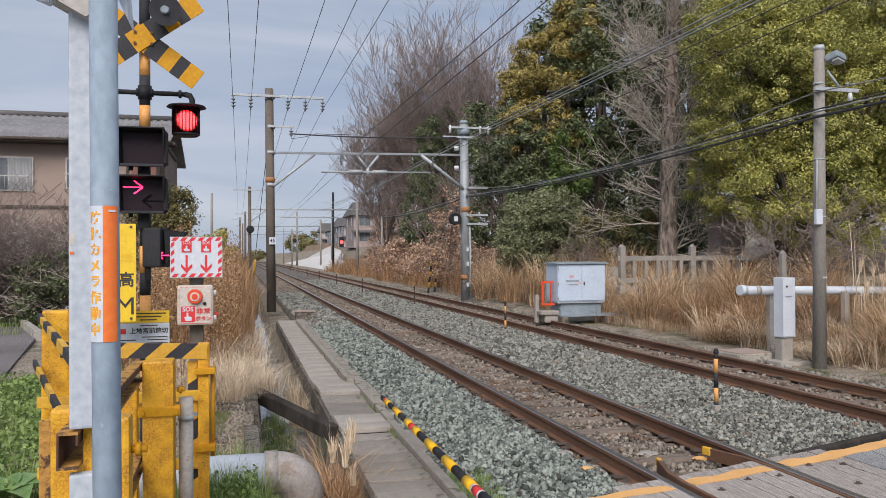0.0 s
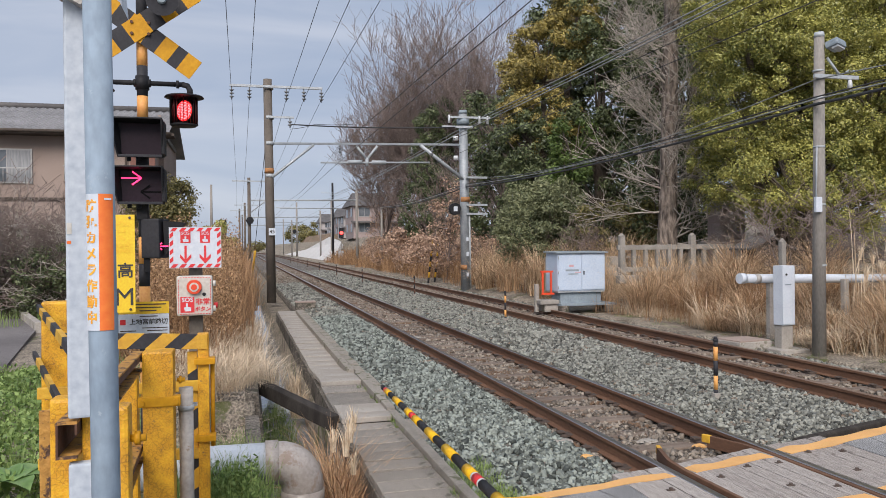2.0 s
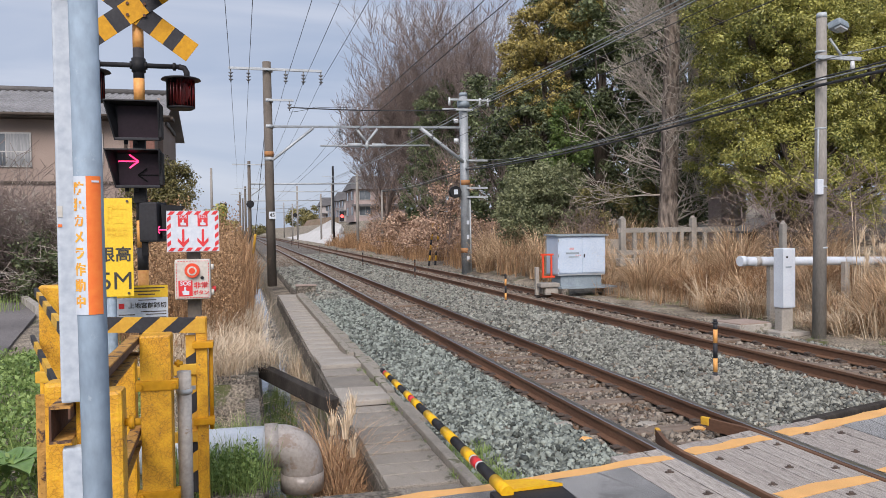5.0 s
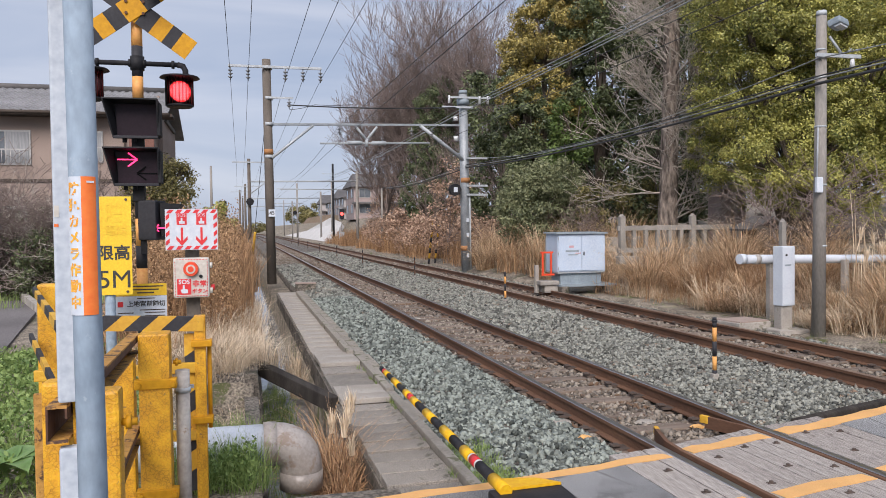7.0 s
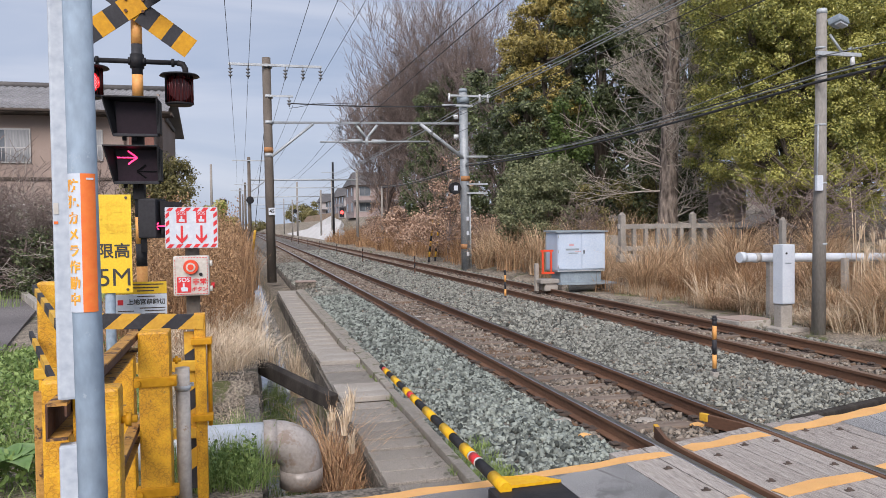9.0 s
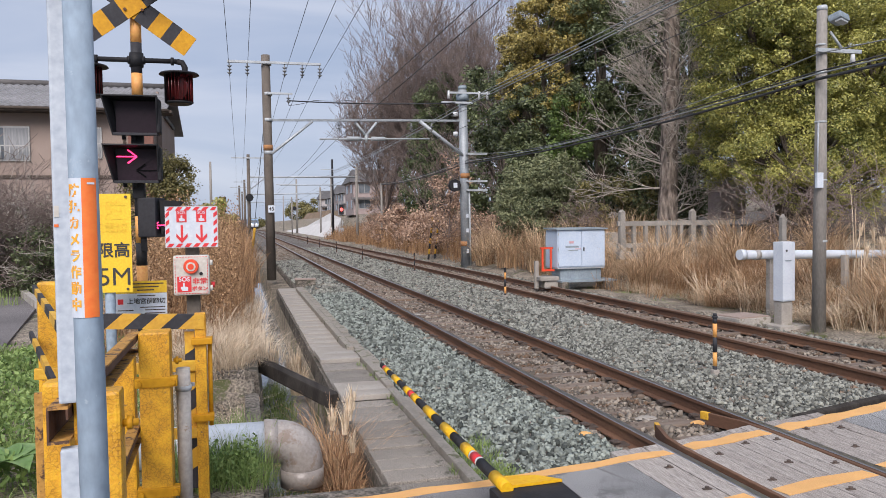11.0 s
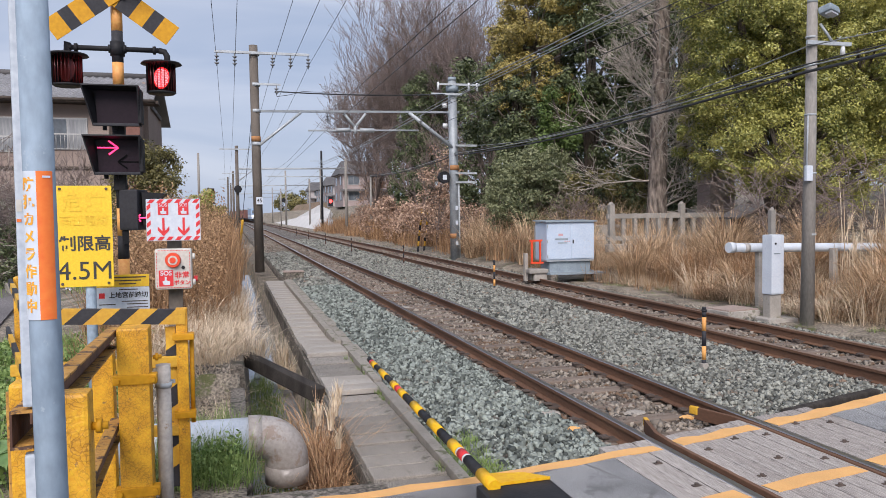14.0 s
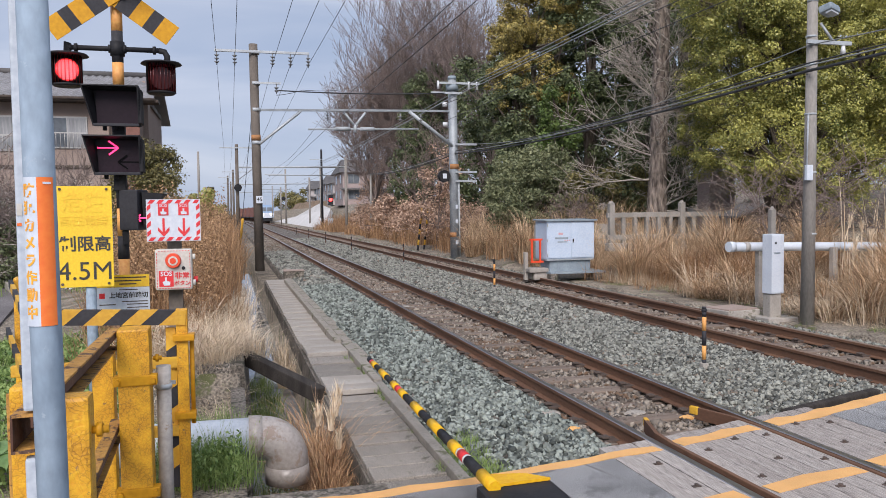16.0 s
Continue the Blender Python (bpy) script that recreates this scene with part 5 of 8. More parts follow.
def emergency_button():
    y = 4.87
    t = thing("emergency_button_post", (-4.10, y + 0.1, 0), "emergency button box and red striped board on a dark post", "emergency button")
    part("post", box(bmesh.new(), (-4.10, y + 0.1, 0.9), (0.10, 0.06, 2.0), bevel=0.006), "pole", t, "dark steel post")
    b = part("board", front(rect(-4.282, -3.908, 1.607, 1.912), y - 0.01, 0.006), "white", t, "white board with red hazard edge")
    xa, xb, za, zb, w = -4.278, -3.912, 1.611, 1.908, 0.026

    def hz(poly):
        part("hazard_band", front(poly, y - 0.0125, 0.002), "red", b)
    k = 0
    for i in range(6):
        s = xa + 0.004 + i * 0.062
        hz([(s, zb - w), (s + 0.034, zb - w), (min(s + 0.056, xb), zb), (s + 0.022, zb)])
        hz([(s, za), (s + 0.034, za), (min(s + 0.056, xb), za + w), (s + 0.022, za + w)])
    for i in range(4):
        s = za + 0.03 + i * 0.062
        hz([(xa, s), (xa + w, s + 0.022), (xa + w, s + 0.054), (xa, s + 0.032)])
        hz([(xb - w, s), (xb, s + 0.022), (xb, s + 0.054), (xb - w, s + 0.032)])
    for xs in (-4.165, -4.025):
        part("red_panel", front(rect(xs - 0.036, xs + 0.036, 1.795, 1.882), y - 0.0125, 0.002), "red", b)
        part("letters", lettering("SOS", 0.034, facing(xs, y - 0.0145, 1.866)), "white", b, "white letters")
        bm = front([(xs - 0.006, 1.845), (xs + 0.006, 1.845), (xs + 0.006, 1.825), (xs + 0.022, 1.82), (xs + 0.022, 1.803), (xs - 0.016, 1.803), (xs - 0.02, 1.822), (xs - 0.006, 1.825)], y - 0.0145, 0.002)
        part("pointing_mark", bm, "white", b)
        bm = front(rect(xs - 0.008, xs + 0.008, 1.645, 1.775), y - 0.0125, 0.002)
        for q in (-1, 1):
            front([(xs, 1.640), (xs + q * 0.040, 1.685), (xs + q * 0.040, 1.712), (xs, 1.668)], y - 0.0128 - q * 0.0006, 0.002, bm)
        part("red_arrow", bm, "red", b)
    x0, x1, z0, z1 = -4.232, -3.975, 1.25, 1.548
    bx = part("box", box(bmesh.new(), ((x0 + x1) / 2, y + 0.03, (z0 + z1) / 2), (x1 - x0, 0.12, z1 - z0), bevel=0.018), "box_grey", t, "grey-beige button box")
    yf = y - 0.032
    c = (-4.105, 1.465)
    part("button_ring", tube(bmesh.new(), (c[0], yf + 0.002, c[1]), (c[0], yf - 0.03, c[1]), 0.056, 0.05, 26), "red_orange", bx, "orange-red button ring")
    part("button", tube(bmesh.new(), (c[0], yf - 0.02, c[1]), (c[0], yf - 0.034, c[1]), 0.034, n=22), "box_grey", bx)
    part("button_centre", tube(bmesh.new(), (c[0], yf - 0.03, c[1]), (c[0], yf - 0.038, c[1]), 0.022, n=18), "red_orange", bx)
    part("lock", tube(bmesh.new(), (c[0] + 0.07, yf + 0.002, 1.41), (c[0] + 0.07, yf - 0.008, 1.41), 0.013, n=14), "black", bx)
    part("red_panel", front(rect(-4.205, -4.105, 1.275, 1.392), yf, 0.003), "red", bx)
    part("letters", lettering("SOS", 0.046, facing(-4.155, yf - 0.002, 1.369), bold=0.001), "white", bx, "white letters")
    bm = front([(-4.165, 1.345), (-4.152, 1.345), (-4.152, 1.318), (-4.128, 1.312), (-4.13, 1.285), (-4.172, 1.285), (-4.182, 1.312), (-4.165, 1.318)], yf - 0.002, 0.002)
    part("pointing_mark", bm, "white", bx)
    part("letters", lettering("非常", 0.052, facing(-4.045, yf - 0.002, 1.352), bold=0.001), "red", bx, "red letters")
    part("letters", lettering("ボタン", 0.038, facing(-4.045, yf - 0.002, 1.298), bold=0.001), "red", bx, "red letters")
    for i in range(11):
        xx = x0 + 0.024 + i * 0.0205
        for z in (z0 + 0.012, z1 - 0.014):
            part("dash", front(rect(xx, xx + 0.013, z, z + 0.004), yf, 0.002), "red", bx)
    for i in range(12):
        zz = z0 + 0.022 + i * 0.0215
        for xx in (x0 + 0.012, x1 - 0.016):
            part("dash", front(rect(xx, xx + 0.004, zz, zz + 0.013), yf, 0.002), "red", bx)
    for z in (1.30, 1.49):
        part("hinge", tube(bmesh.new(), (x1 + 0.012, y, z - 0.02), (x1 + 0.012, y, z + 0.02), 0.012, n=10), "box_grey", bx)
    part("red_lamp", tube(bmesh.new(), (x1 + 0.01, y + 0.05, 1.32), (x1 + 0.035, y + 0.05, 1.32), 0.022, n=12), "red", bx)


height_sign()
emergency_button()


# ---- overhead line ----
def round_pole(name, x, y, z0, z1, r0, r1, m, label, lean=(0, 0)):
    t = thing(name, (x, y, z0), label, "pole", "line poles")
    part("shaft", tube(bmesh.new(), (x, y, z0), (x + lean[0], y + lean[1], z1), r0, r1, 24), m, t)
    return t


def insulator_string(t, x, y, z, m="insulator", n=3):
    bm = bmesh.new()
    tube(bm, (x, y, z), (x, y, z - 0.12 * n - 0.12), 0.02, n=8)
    for k in range(n):
        tube(bm, (x, y, z - 0.12 - 0.12 * k), (x, y, z - 0.17 - 0.12 * k), 0.09, 0.04, 12)
    part("insulator", bm, m, t, "stacked disc insulator")


def portal():
    x, y = -2.70, 28.3
    t = round_pole("catenary_pole", x + 0.02, y, -0.3, 7.97, 0.170, 0.155, "pole", "tall dark concrete catenary pole with a cross arm", (-0.06, 0))
    part("cross_arm", box(bmesh.new(), (-2.42, y - 0.22, 7.66), (3.35, 0.08, 0.09), pose(0, 0, 0, 0, 0, 0), bevel=0.008), "galv", t, "galvanised cross arm")
    for ix in (-4.02, -3.4, -2.07, -1.43, -0.79):
        insulator_string(t, ix, y - 0.22, 7.62)
    for z in (7.66, 6.55, 5.6, 4.4):
        part("clamp_band", tube(bmesh.new(), (x, y, z - 0.06), (x, y, z + 0.06), 0.174, n=20), "galv", t)
    part("orange_band", tube(bmesh.new(), (x - 0.01, y, 4.5), (x - 0.01, y, 4.68), 0.171, n=24), "old_orange", t, "orange identification band")
    part("side_arm", box(bmesh.new(), (-2.25, y - 0.2, 6.55), (0.9, 0.06, 0.07)), "galv", t)
    insulator_string(t, -1.95, y - 0.2, 6.52, n=2)
    pl = part("pole_plate", front(rect(-2.762, -2.522, 2.197, 2.457), y - 0.26, 0.05), "white", t, "white pole plate")
    part("digits", lettering("45", 0.19, facing(-2.642, y - 0.263, 2.327), bold=0.004), "ink", pl, "black digits")
    x2, y2 = 5.25, 29.8
    g = round_pole("signal_pole", x2 + 0.02, y2, -0.2, 7.2, 0.21, 0.17, "steel_grey", "grey steel pole with orange bands and pole-top fittings", (-0.07, 0))
    for za, zb in ((3.55, 3.75), (0.75, 0.95)):
        part("orange_band", tube(bmesh.new(), (x2, y2, za), (x2, y2, zb), 0.205, n=24), "old_orange", g, "orange identification band")
    bm = bmesh.new()
    tube(bm, (x2 - 0.05, y2, 7.2), (x2 - 0.05, y2, 7.34), 0.19, 0.16, 20)
    tube(bm, (x2 - 0.05, y2, 6.75), (x2 - 0.05, y2, 6.98), 0.26, 0.26, 20)
    part("pole_cap", bm, "cab_base", g)
    for z, a, b in ((7.02, -0.75, 1.05), (6.62, -1.0, 0.3), (3.05, 0.0, 0.9), (3.42, 0.0, 0.9), (4.55, 0.0, 0.9)):
        part("fitting_arm", box(bmesh.new(), (x2 + (a + b) / 2, y2 - 0.22, z), (b - a, 0.07, 0.08)), "galv", g)
    for ix in (x2 + 0.95, x2 + 0.6, x2 - 0.7):
        tb = bmesh.new()
        tube(tb, (ix, y2 - 0.22, 6.78), (ix, y2 - 0.22, 7.1), 0.055, 0.04, 10)
        part("insulator", tb, "insulator_white", g)
    for z in (5.35, 6.15):
        part("insulator", tube(bmesh.new(), (x2 - 0.42, y2 - 0.2, z - 0.08), (x2 - 0.42, y2 - 0.2, z + 0.08), 0.10, 0.10, 14), "insulator_white", g)
    sg = part("signal_head", tube(bmesh.new(), (x2 - 0.50, y2 - 0.35, 3.25), (x2 - 0.50, y2 - 0.1, 3.25), 0.25, n=8), "black", g, "black octagonal signal head")
    part("signal_hood", box(bmesh.new(), (x2 - 0.42, y2 - 0.05, 3.25), (0.35, 0.3, 0.4), bevel=0.05), "black", sg)
    part("white_square", front(rect(x2 - 0.58, x2 - 0.42, 3.15, 3.35), y2 - 0.37, 0.02), "white", sg)
    bm = bmesh.new()
    for k, zz in enumerate((2.0, 1.4, 0.55)):
        box(bm, (x2 + 0.03, y2 - 0.22, zz), (0.10, 0.03, 0.16))
    part("pole_label", bm, "white", g)
    part("cable_duct", tube(bmesh.new(), (x2 + 0.17, y2 - 0.15, -0.2), (x2 + 0.15, y2 - 0.15, 3.0), 0.035, n=8), "galv", g)
    b = thing("portal_beam", (1.3, 29, 5.7), "long rust-spotted galvanised beam spanning both tracks", "beam")
    a0, a1 = Vector((-2.75, 28.3, 5.60)), Vector((5.5, 29.85, 5.93))
    d = a1 - a0
    bm = box(bmesh.new(), (0, 0, 0), (0.08, d.length, 0.085), bevel=0.01)
    bm.transform(Matrix.Translation((a0 + a1) / 2) @ d.to_track_quat("Y", "Z").to_matrix().to_4x4())
    part("main_beam", bm, "steel_grey", b)
    part("brace", tube(bmesh.new(), (-2.6, 28.2, 4.35), (-1.05, 28.6, 5.62), 0.05, n=8), "galv", b)
    part("brace", tube(bmesh.new(), (5.2, 29.7, 4.45), (3.3, 29.45, 5.82), 0.075, n=8), "galv", b)
    for s in (-1, 1):
        part("hanger", tube(bmesh.new(), (1.05 + s * 0.42, 29.0, 5.68), (1.05, 29.0, 5.15), 0.05, n=8), "galv", b)
    part("hanger", tube(bmesh.new(), (1.05, 29.0, 5.2), (1.05, 29.0, 4.9), 0.06, n=8), "galv", b)
    part("lower_arm", tube(bmesh.new(), (-0.75, 29.0, 5.0), (3.6, 29.1, 5.08), 0.035, n=8), "galv", b)
    for s in (-1, 1):
        part("arm_insulator", tube(bmesh.new(), (1.05 + s * 0.2, 29.0, 5.04), (1.05 + s * 0.75, 29.0, 5.04), 0.08, n=10), "galv", b)
    for hx in (0.0, 2.9, 3.75):
        insulator_string(b, hx * 0.98, 29.0, 5.68, n=2)


def far_poles():
    p = round_pole("far_line_pole", -3.05, 66, -0.3, 7.6, 0.15, 0.13, "pole", "distant concrete line pole with a cross arm")
    part("cross_arm", box(bmesh.new(), (-2.9, 65.8, 7.3), (3.0, 0.08, 0.1)), "galv", p)
    sg = part("signal_head", tube(bmesh.new(), (-3.0, 65.6, 4.0), (-3.0, 65.8, 4.0), 0.33, n=8), "black", p, "black signal head")
    p = round_pole("far_line_pole", -3.2, 104, -0.3, 7.6, 0.15, 0.13, "pole", "distant plain concrete line pole")
    part("cross_arm", box(bmesh.new(), (-3.05, 103.8, 7.3), (3.0, 0.08, 0.1)), "galv", p)
    for x, y, z in ((-3.45, 142, 7.6), (-3.9, 120, 7.5)):
        copy_thing(p, pose(x, y, -0.3))
    q = round_pole("far_steel_pole", 5.98, 84, -0.4, 8.7, 0.13, 0.11, "black", "distant dark steel pole beside the line")
    part("side_arm", box(bmesh.new(), (5.4, 83.9, 7.6), (1.3, 0.06, 0.06)), "galv", q)
    q2 = round_pole("far_concrete_pole", 5.2, 129, 0.2, 9.1, 0.16, 0.14, "pole_grey", "distant grey concrete pole beside the slope")
    part("side_arm", box(bmesh.new(), (3.6, 128.8, 8.2), (3.4, 0.1, 0.12)), "galv", q2)
    part("round_sign", tube(bmesh.new(), (4.8, 128.6, 4.3), (4.8, 128.8, 4.3), 0.32, n=16), "black", q2)
    q3 = round_pole("far_concrete_pole", 7.4, 98, 0.2, 7.6, 0.12, 0.10, "pole_grey", "thin distant grey concrete pole")
    copy_thing(q3, pose(4.9, 165, 0.2))
    k = round_pole("thin_pole", 6.5, 56.6, 0.0, 4.7, 0.09, 0.07, "pole_grey", "thin grey cable pole among the dry weeds")
    for x, y in ((-5.6, 52), (-5.9, 60)):
        copy_thing(k, pose(x, y, 1.2))
    for y, xl, xr in ((66, -3.05, 6.0), (104, -3.2, 6.6), (142, -3.45, 5.2)):
        g = thing("far_portal", (1.5, y, 5.6), "distant steel portal beam over the tracks", "beam", "far portals")
        part("main_beam", tube(bmesh.new(), (xl, y, 5.7), (xr, y, 5.75), 0.07, n=8), "galv", g)
        part("lower_arm", tube(bmesh.new(), (-0.5, y, 5.05), (4.3, y, 5.05), 0.04, n=6), "galv", g)
        part("brace", tube(bmesh.new(), (xl, y, 4.6), (xl + 1.4, y, 5.7), 0.05, n=6), "galv", g)
        part("support_post", tube(bmesh.new(), (xr, y, -0.2), (xr, y, 6.6), 0.12, n=8), "pole_grey", g)
    for x, y, z in ((7.9, 92, 3.4), (-5.1, 62, 3.35)):
        s = thing("far_signal", (x, y, z - 2.6), "distant railway signal showing red", "signal", "far signals")
        part("mast", tube(bmesh.new(), (x, y + 0.2, z - 3.2), (x, y + 0.2, z + 0.6), 0.05, n=8), "pole_grey", s)
        part("head", box(bmesh.new(), (x, y + 0.1, z), (0.55, 0.2, 1.2), bevel=0.05), "black", s)
        part("red_light", tube(bmesh.new(), (x, y - 0.05, z), (x, y - 0.02, z), 0.2, n=12), "sig_red", s, "glowing red light")
    c = thing("relay_box", (6.35, 80, 0), "small grey relay box on a post", "relay box")
    part("casing", box(bmesh.new(), (6.35, 80, 0.9), (0.55, 0.4, 0.8), bevel=0.03), "galv", c)
    part("post", box(bmesh.new(), (6.35, 80, 0.1), (0.2, 0.2, 0.9)), "concrete", c)


def wire(pts, r, label, sag=0.0, group="overhead wires", m="wire"):
    out = []
    for a, b in zip(pts, pts[1:]):
        a, b = Vector(a), Vector(b)
        for i in range(12):
            s = i / 12
            p = a.lerp(b, s)
            p.z -= sag * 4 * s * (1 - s)
            out.append(p)
    out.append(Vector(pts[-1]))
    solo("overhead_wire", sweep(bmesh.new(), out, r, 5), m, label, "wire", group, at=pts[0])


def wires():
    for x in (-4.02, -3.4, -2.07, -1.43, -0.79):
        wire([(x, -12, 7.35), (x, 28.08, 7.25), (x * 0.98 - 0.1, 65.8, 7.15), (x - 0.2, 104, 7.2), (x - 0.4, 142, 7.2)], 0.008, "thin power wire strung along the line poles", 0.25)
    for x in (0.0, 3.75):
        wire([(x + 0.1, -14, 5.0), (x - 0.1, 29, 4.98), (x + 0.1, 66, 5.0), (x, 104, 5.0), (x - 0.1, 142, 5.0)], 0.008, "contact wire over the track", 0.0)
        wire([(x + 0.1, -14, 5.75), (x, 29, 5.72), (x + 0.1, 66, 5.7), (x, 104, 5.7), (x - 0.1, 142, 5.7)], 0.008, "messenger wire over the track", 0.38)
    for x, z in ((6.2, 7.05), (5.85, 7.0), (5.05, 6.4)):
        wire([(x + 0.4, -14, z + 0.2), (x, 29.6, z), (x - 0.2, 84, z + 0.3)], 0.017, "pale feeder wire from the signal pole", 0.2, m="wire_pale")
    wire([(-2.0, 28.1, 6.3), (5.0, 29.6, 6.62)], 0.024, "cross wire between the line poles", 0.08)
    wire([(-1.95, 28.1, 6.12), (-1.0, 28.2, 6.35), (0.4, 28.4, 6.42)], 0.010, "short jumper wire below the cross wire", 0.03)
    cab = [(6.5, 56.6, 4.6), (5.25, 29.6, 4.16), (5.36, 9.6, 4.0), (5.7, -14, 4.5)]
    wire(cab, 0.026, "thick black communication cable", 0.2)
    wire([(p[0] - 0.03, p[1], p[2] + 0.075) for p in cab], 0.014, "grey support wire of the black cable", 0.2, m="wire_pale")
    wire([(p[0], p[1], p[2] + 0.12) for p in cab], 0.012, "thin dark cable along the support wire", 0.17)
    wire([(p[0] + 0.05, p[1], p[2] + 0.42) for p in cab[1:]], 0.010, "thin grey cable over the black cable", 0.5, m="wire_pale")


portal()
far_poles()
wires()


# ---- right side of the line ----
def lamp_pole():
    x, y = 5.47, 9.62
    t = thing("lamp_pole", (x, y, -0.1), "grey concrete pole with a floodlight and small arm", "pole")
    part("shaft", tube(bmesh.new(), (x - 0.02, y, -0.2), (x + 0.03, y, 5.12), 0.112, 0.080, 24), "pole_grey", t)
    part("pole_cap", tube(bmesh.new(), (x + 0.03, y, 5.12), (x + 0.03, y, 5.2), 0.086, 0.076, 20), "galv", t)
    for z in (4.55, 4.1, 3.3, 2.35, 1.35):
        part("steel_band", tube(bmesh.new(), (x + 0.01, y, z), (x + 0.01, y, z + 0.03), 0.115 - 0.006 * z, n=20), "galv", t)
    fl = part("floodlight", box(bmesh.new(), (x + 0.22, y - 0.15, 4.97), (0.29, 0.22, 0.12), pose(0, 0, 0, -15, 8, 20), bevel=0.03), "cab_base", t, "blue-grey floodlight")
    part("floodlight_glass", box(bmesh.new(), (x + 0.23, y - 0.20, 4.905), (0.22, 0.10, 0.03), pose(0, 0, 0, -15, 8, 20)), "galv", fl)
    part("lamp_stay", tube(bmesh.new(), (x + 0.14, y - 0.05, 4.78), (x + 0.33, y - 0.1, 4.5), 0.022, n=8), "galv", t)
    part("small_arm", box(bmesh.new(), (x + 0.27, y - 0.1, 4.46), (0.85, 0.05, 0.06)), "galv", t)
    part("insulator", tube(bmesh.new(), (x + 0.54, y - 0.1, 4.42), (x + 0.54, y - 0.1, 4.27), 0.03, 0.045, 10), "insulator_white", t)
    b = part("pole_box", box(bmesh.new(), (x - 0.10, y - 0.10, 2.36), (0.12, 0.06, 0.25), bevel=0.01), "white", t, "small white box")
    part("conduit", tube(bmesh.new(), (x - 0.105, y - 0.06, 2.45), (x - 0.085, y - 0.06, 3.3), 0.014, n=8), "galv", t)


def white_box():
    x, y = 5.28, 10.25
    t = thing("track_equipment_box", (x, y, -0.1), "tall narrow white equipment box on a concrete foot", "equipment box")
    part("casing", box(bmesh.new(), (x, y, 0.84), (0.27, 0.22, 1.02), pose(0, 0, 0, 0, 0, 6), bevel=0.012), "white", t)
    part("door", box(bmesh.new(), (x - 0.011, y - 0.113, 0.84), (0.24, 0.012, 0.98), pose(0, 0, 0, 0, 0, 6), bevel=0.004), "white", t)
    part("lock", tube(bmesh.new(), (x - 0.05, y - 0.115, 1.2), (x - 0.05, y - 0.135, 1.2), 0.018, n=10), "black", t)
    part("print_bar", box(bmesh.new(), (x - 0.01, y - 0.122, 1.03), (0.13, 0.006, 0.02), pose(0, 0, 0, 0, 0, 6)), "cab_base", t)
    part("foot", box(bmesh.new(), (x, y + 0.02, 0.08), (0.225, 0.2, 0.5), bevel=0.02), "concrete", t)
    part("base_slab", box(bmesh.new(), (x + 0.02, y + 0.0, -0.12), (0.60, 0.5, 0.10), bevel=0.015), "concrete", t)
    p = thing("boundary_stone", (5.80, 10.95, -0.1), "square grey stone post with a pointed top", "stone post")
    bm = box(bmesh.new(), (5.80, 10.95, 0.82), (0.095, 0.095, 1.9), bevel=0.01)
    tube(bm, (5.80, 10.95, 1.77), (5.80, 10.95, 1.83), 0.062, 0.01, 4, smooth=False)
    part("shaft", bm, "stone_fence", p)
    c = thing("junction_pit", (4.8, 10.7, -0.15), "low concrete pit with a rusty brown cover", "cable pit")
    part("pit_wall", box(bmesh.new(), (4.82, 10.75, -0.1), (0.72, 0.62, 0.26), pose(0, 0, 0, 0, 0, 8), bevel=0.015), "concrete", c)
    part("cover", box(bmesh.new(), (4.82, 10.75, 0.04), (0.66, 0.58, 0.03), pose(0, 0, 0, 0, 0, 8), bevel=0.006), "plaster", c, "tan steel cover")
    q = thing("utility_pipe", (6.7, 11.4, 1.0), "long white horizontal pipe carried on concrete posts", "pipe")
    part("pipe", sweep(bmesh.new(), [(5.2, 11.33, 1.085), (7.5, 11.6, 1.03), (13, 12.2, 0.9)], 0.085, 18), "pipe_white", q)
    part("end_cap", sweep(bmesh.new(), [(5.16, 11.325, 1.087), (5.28, 11.34, 1.085)], 0.096, 18), "pipe_white", q)
    for jx in (5.5, 7.0, 9.0):
        part("joint", sweep(bmesh.new(), [(jx, 11.3 + (jx - 5) * 0.11, 1.085 - (jx - 5) * 0.024), (jx + 0.1, 11.31 + (jx - 5) * 0.11, 1.083 - (jx - 5) * 0.024)], 0.094, 18), "pvc", q)
    for sx in (5.92, 7.6):
        part("support", box(bmesh.new(), (sx, 11.45, 0.42), (0.11, 0.11, 1.2), bevel=0.01), "concrete", q)
    k = thing("junction_pit", (-1.88, 22.8, -0.2), "small square concrete pit with a tan cover beside the ballast", "cable pit")
    part("pit_wall", box(bmesh.new(), (-1.88, 22.8, -0.08), (0.58, 0.5, 0.30), bevel=0.015), "concrete_dark", k)
    part("cover", box(bmesh.new(), (-1.88, 22.8, 0.085), (0.62, 0.54, 0.03), bevel=0.006), "plaster", k, "tan cover")
    s = thing("concrete_stub", (6.72, 13.9, -0.05), "short grey concrete stub post", "stub post")
    part("shaft", box(bmesh.new(), (6.72, 13.9, 0.13), (0.15, 0.15, 0.46), bevel=0.02), "concrete", s)


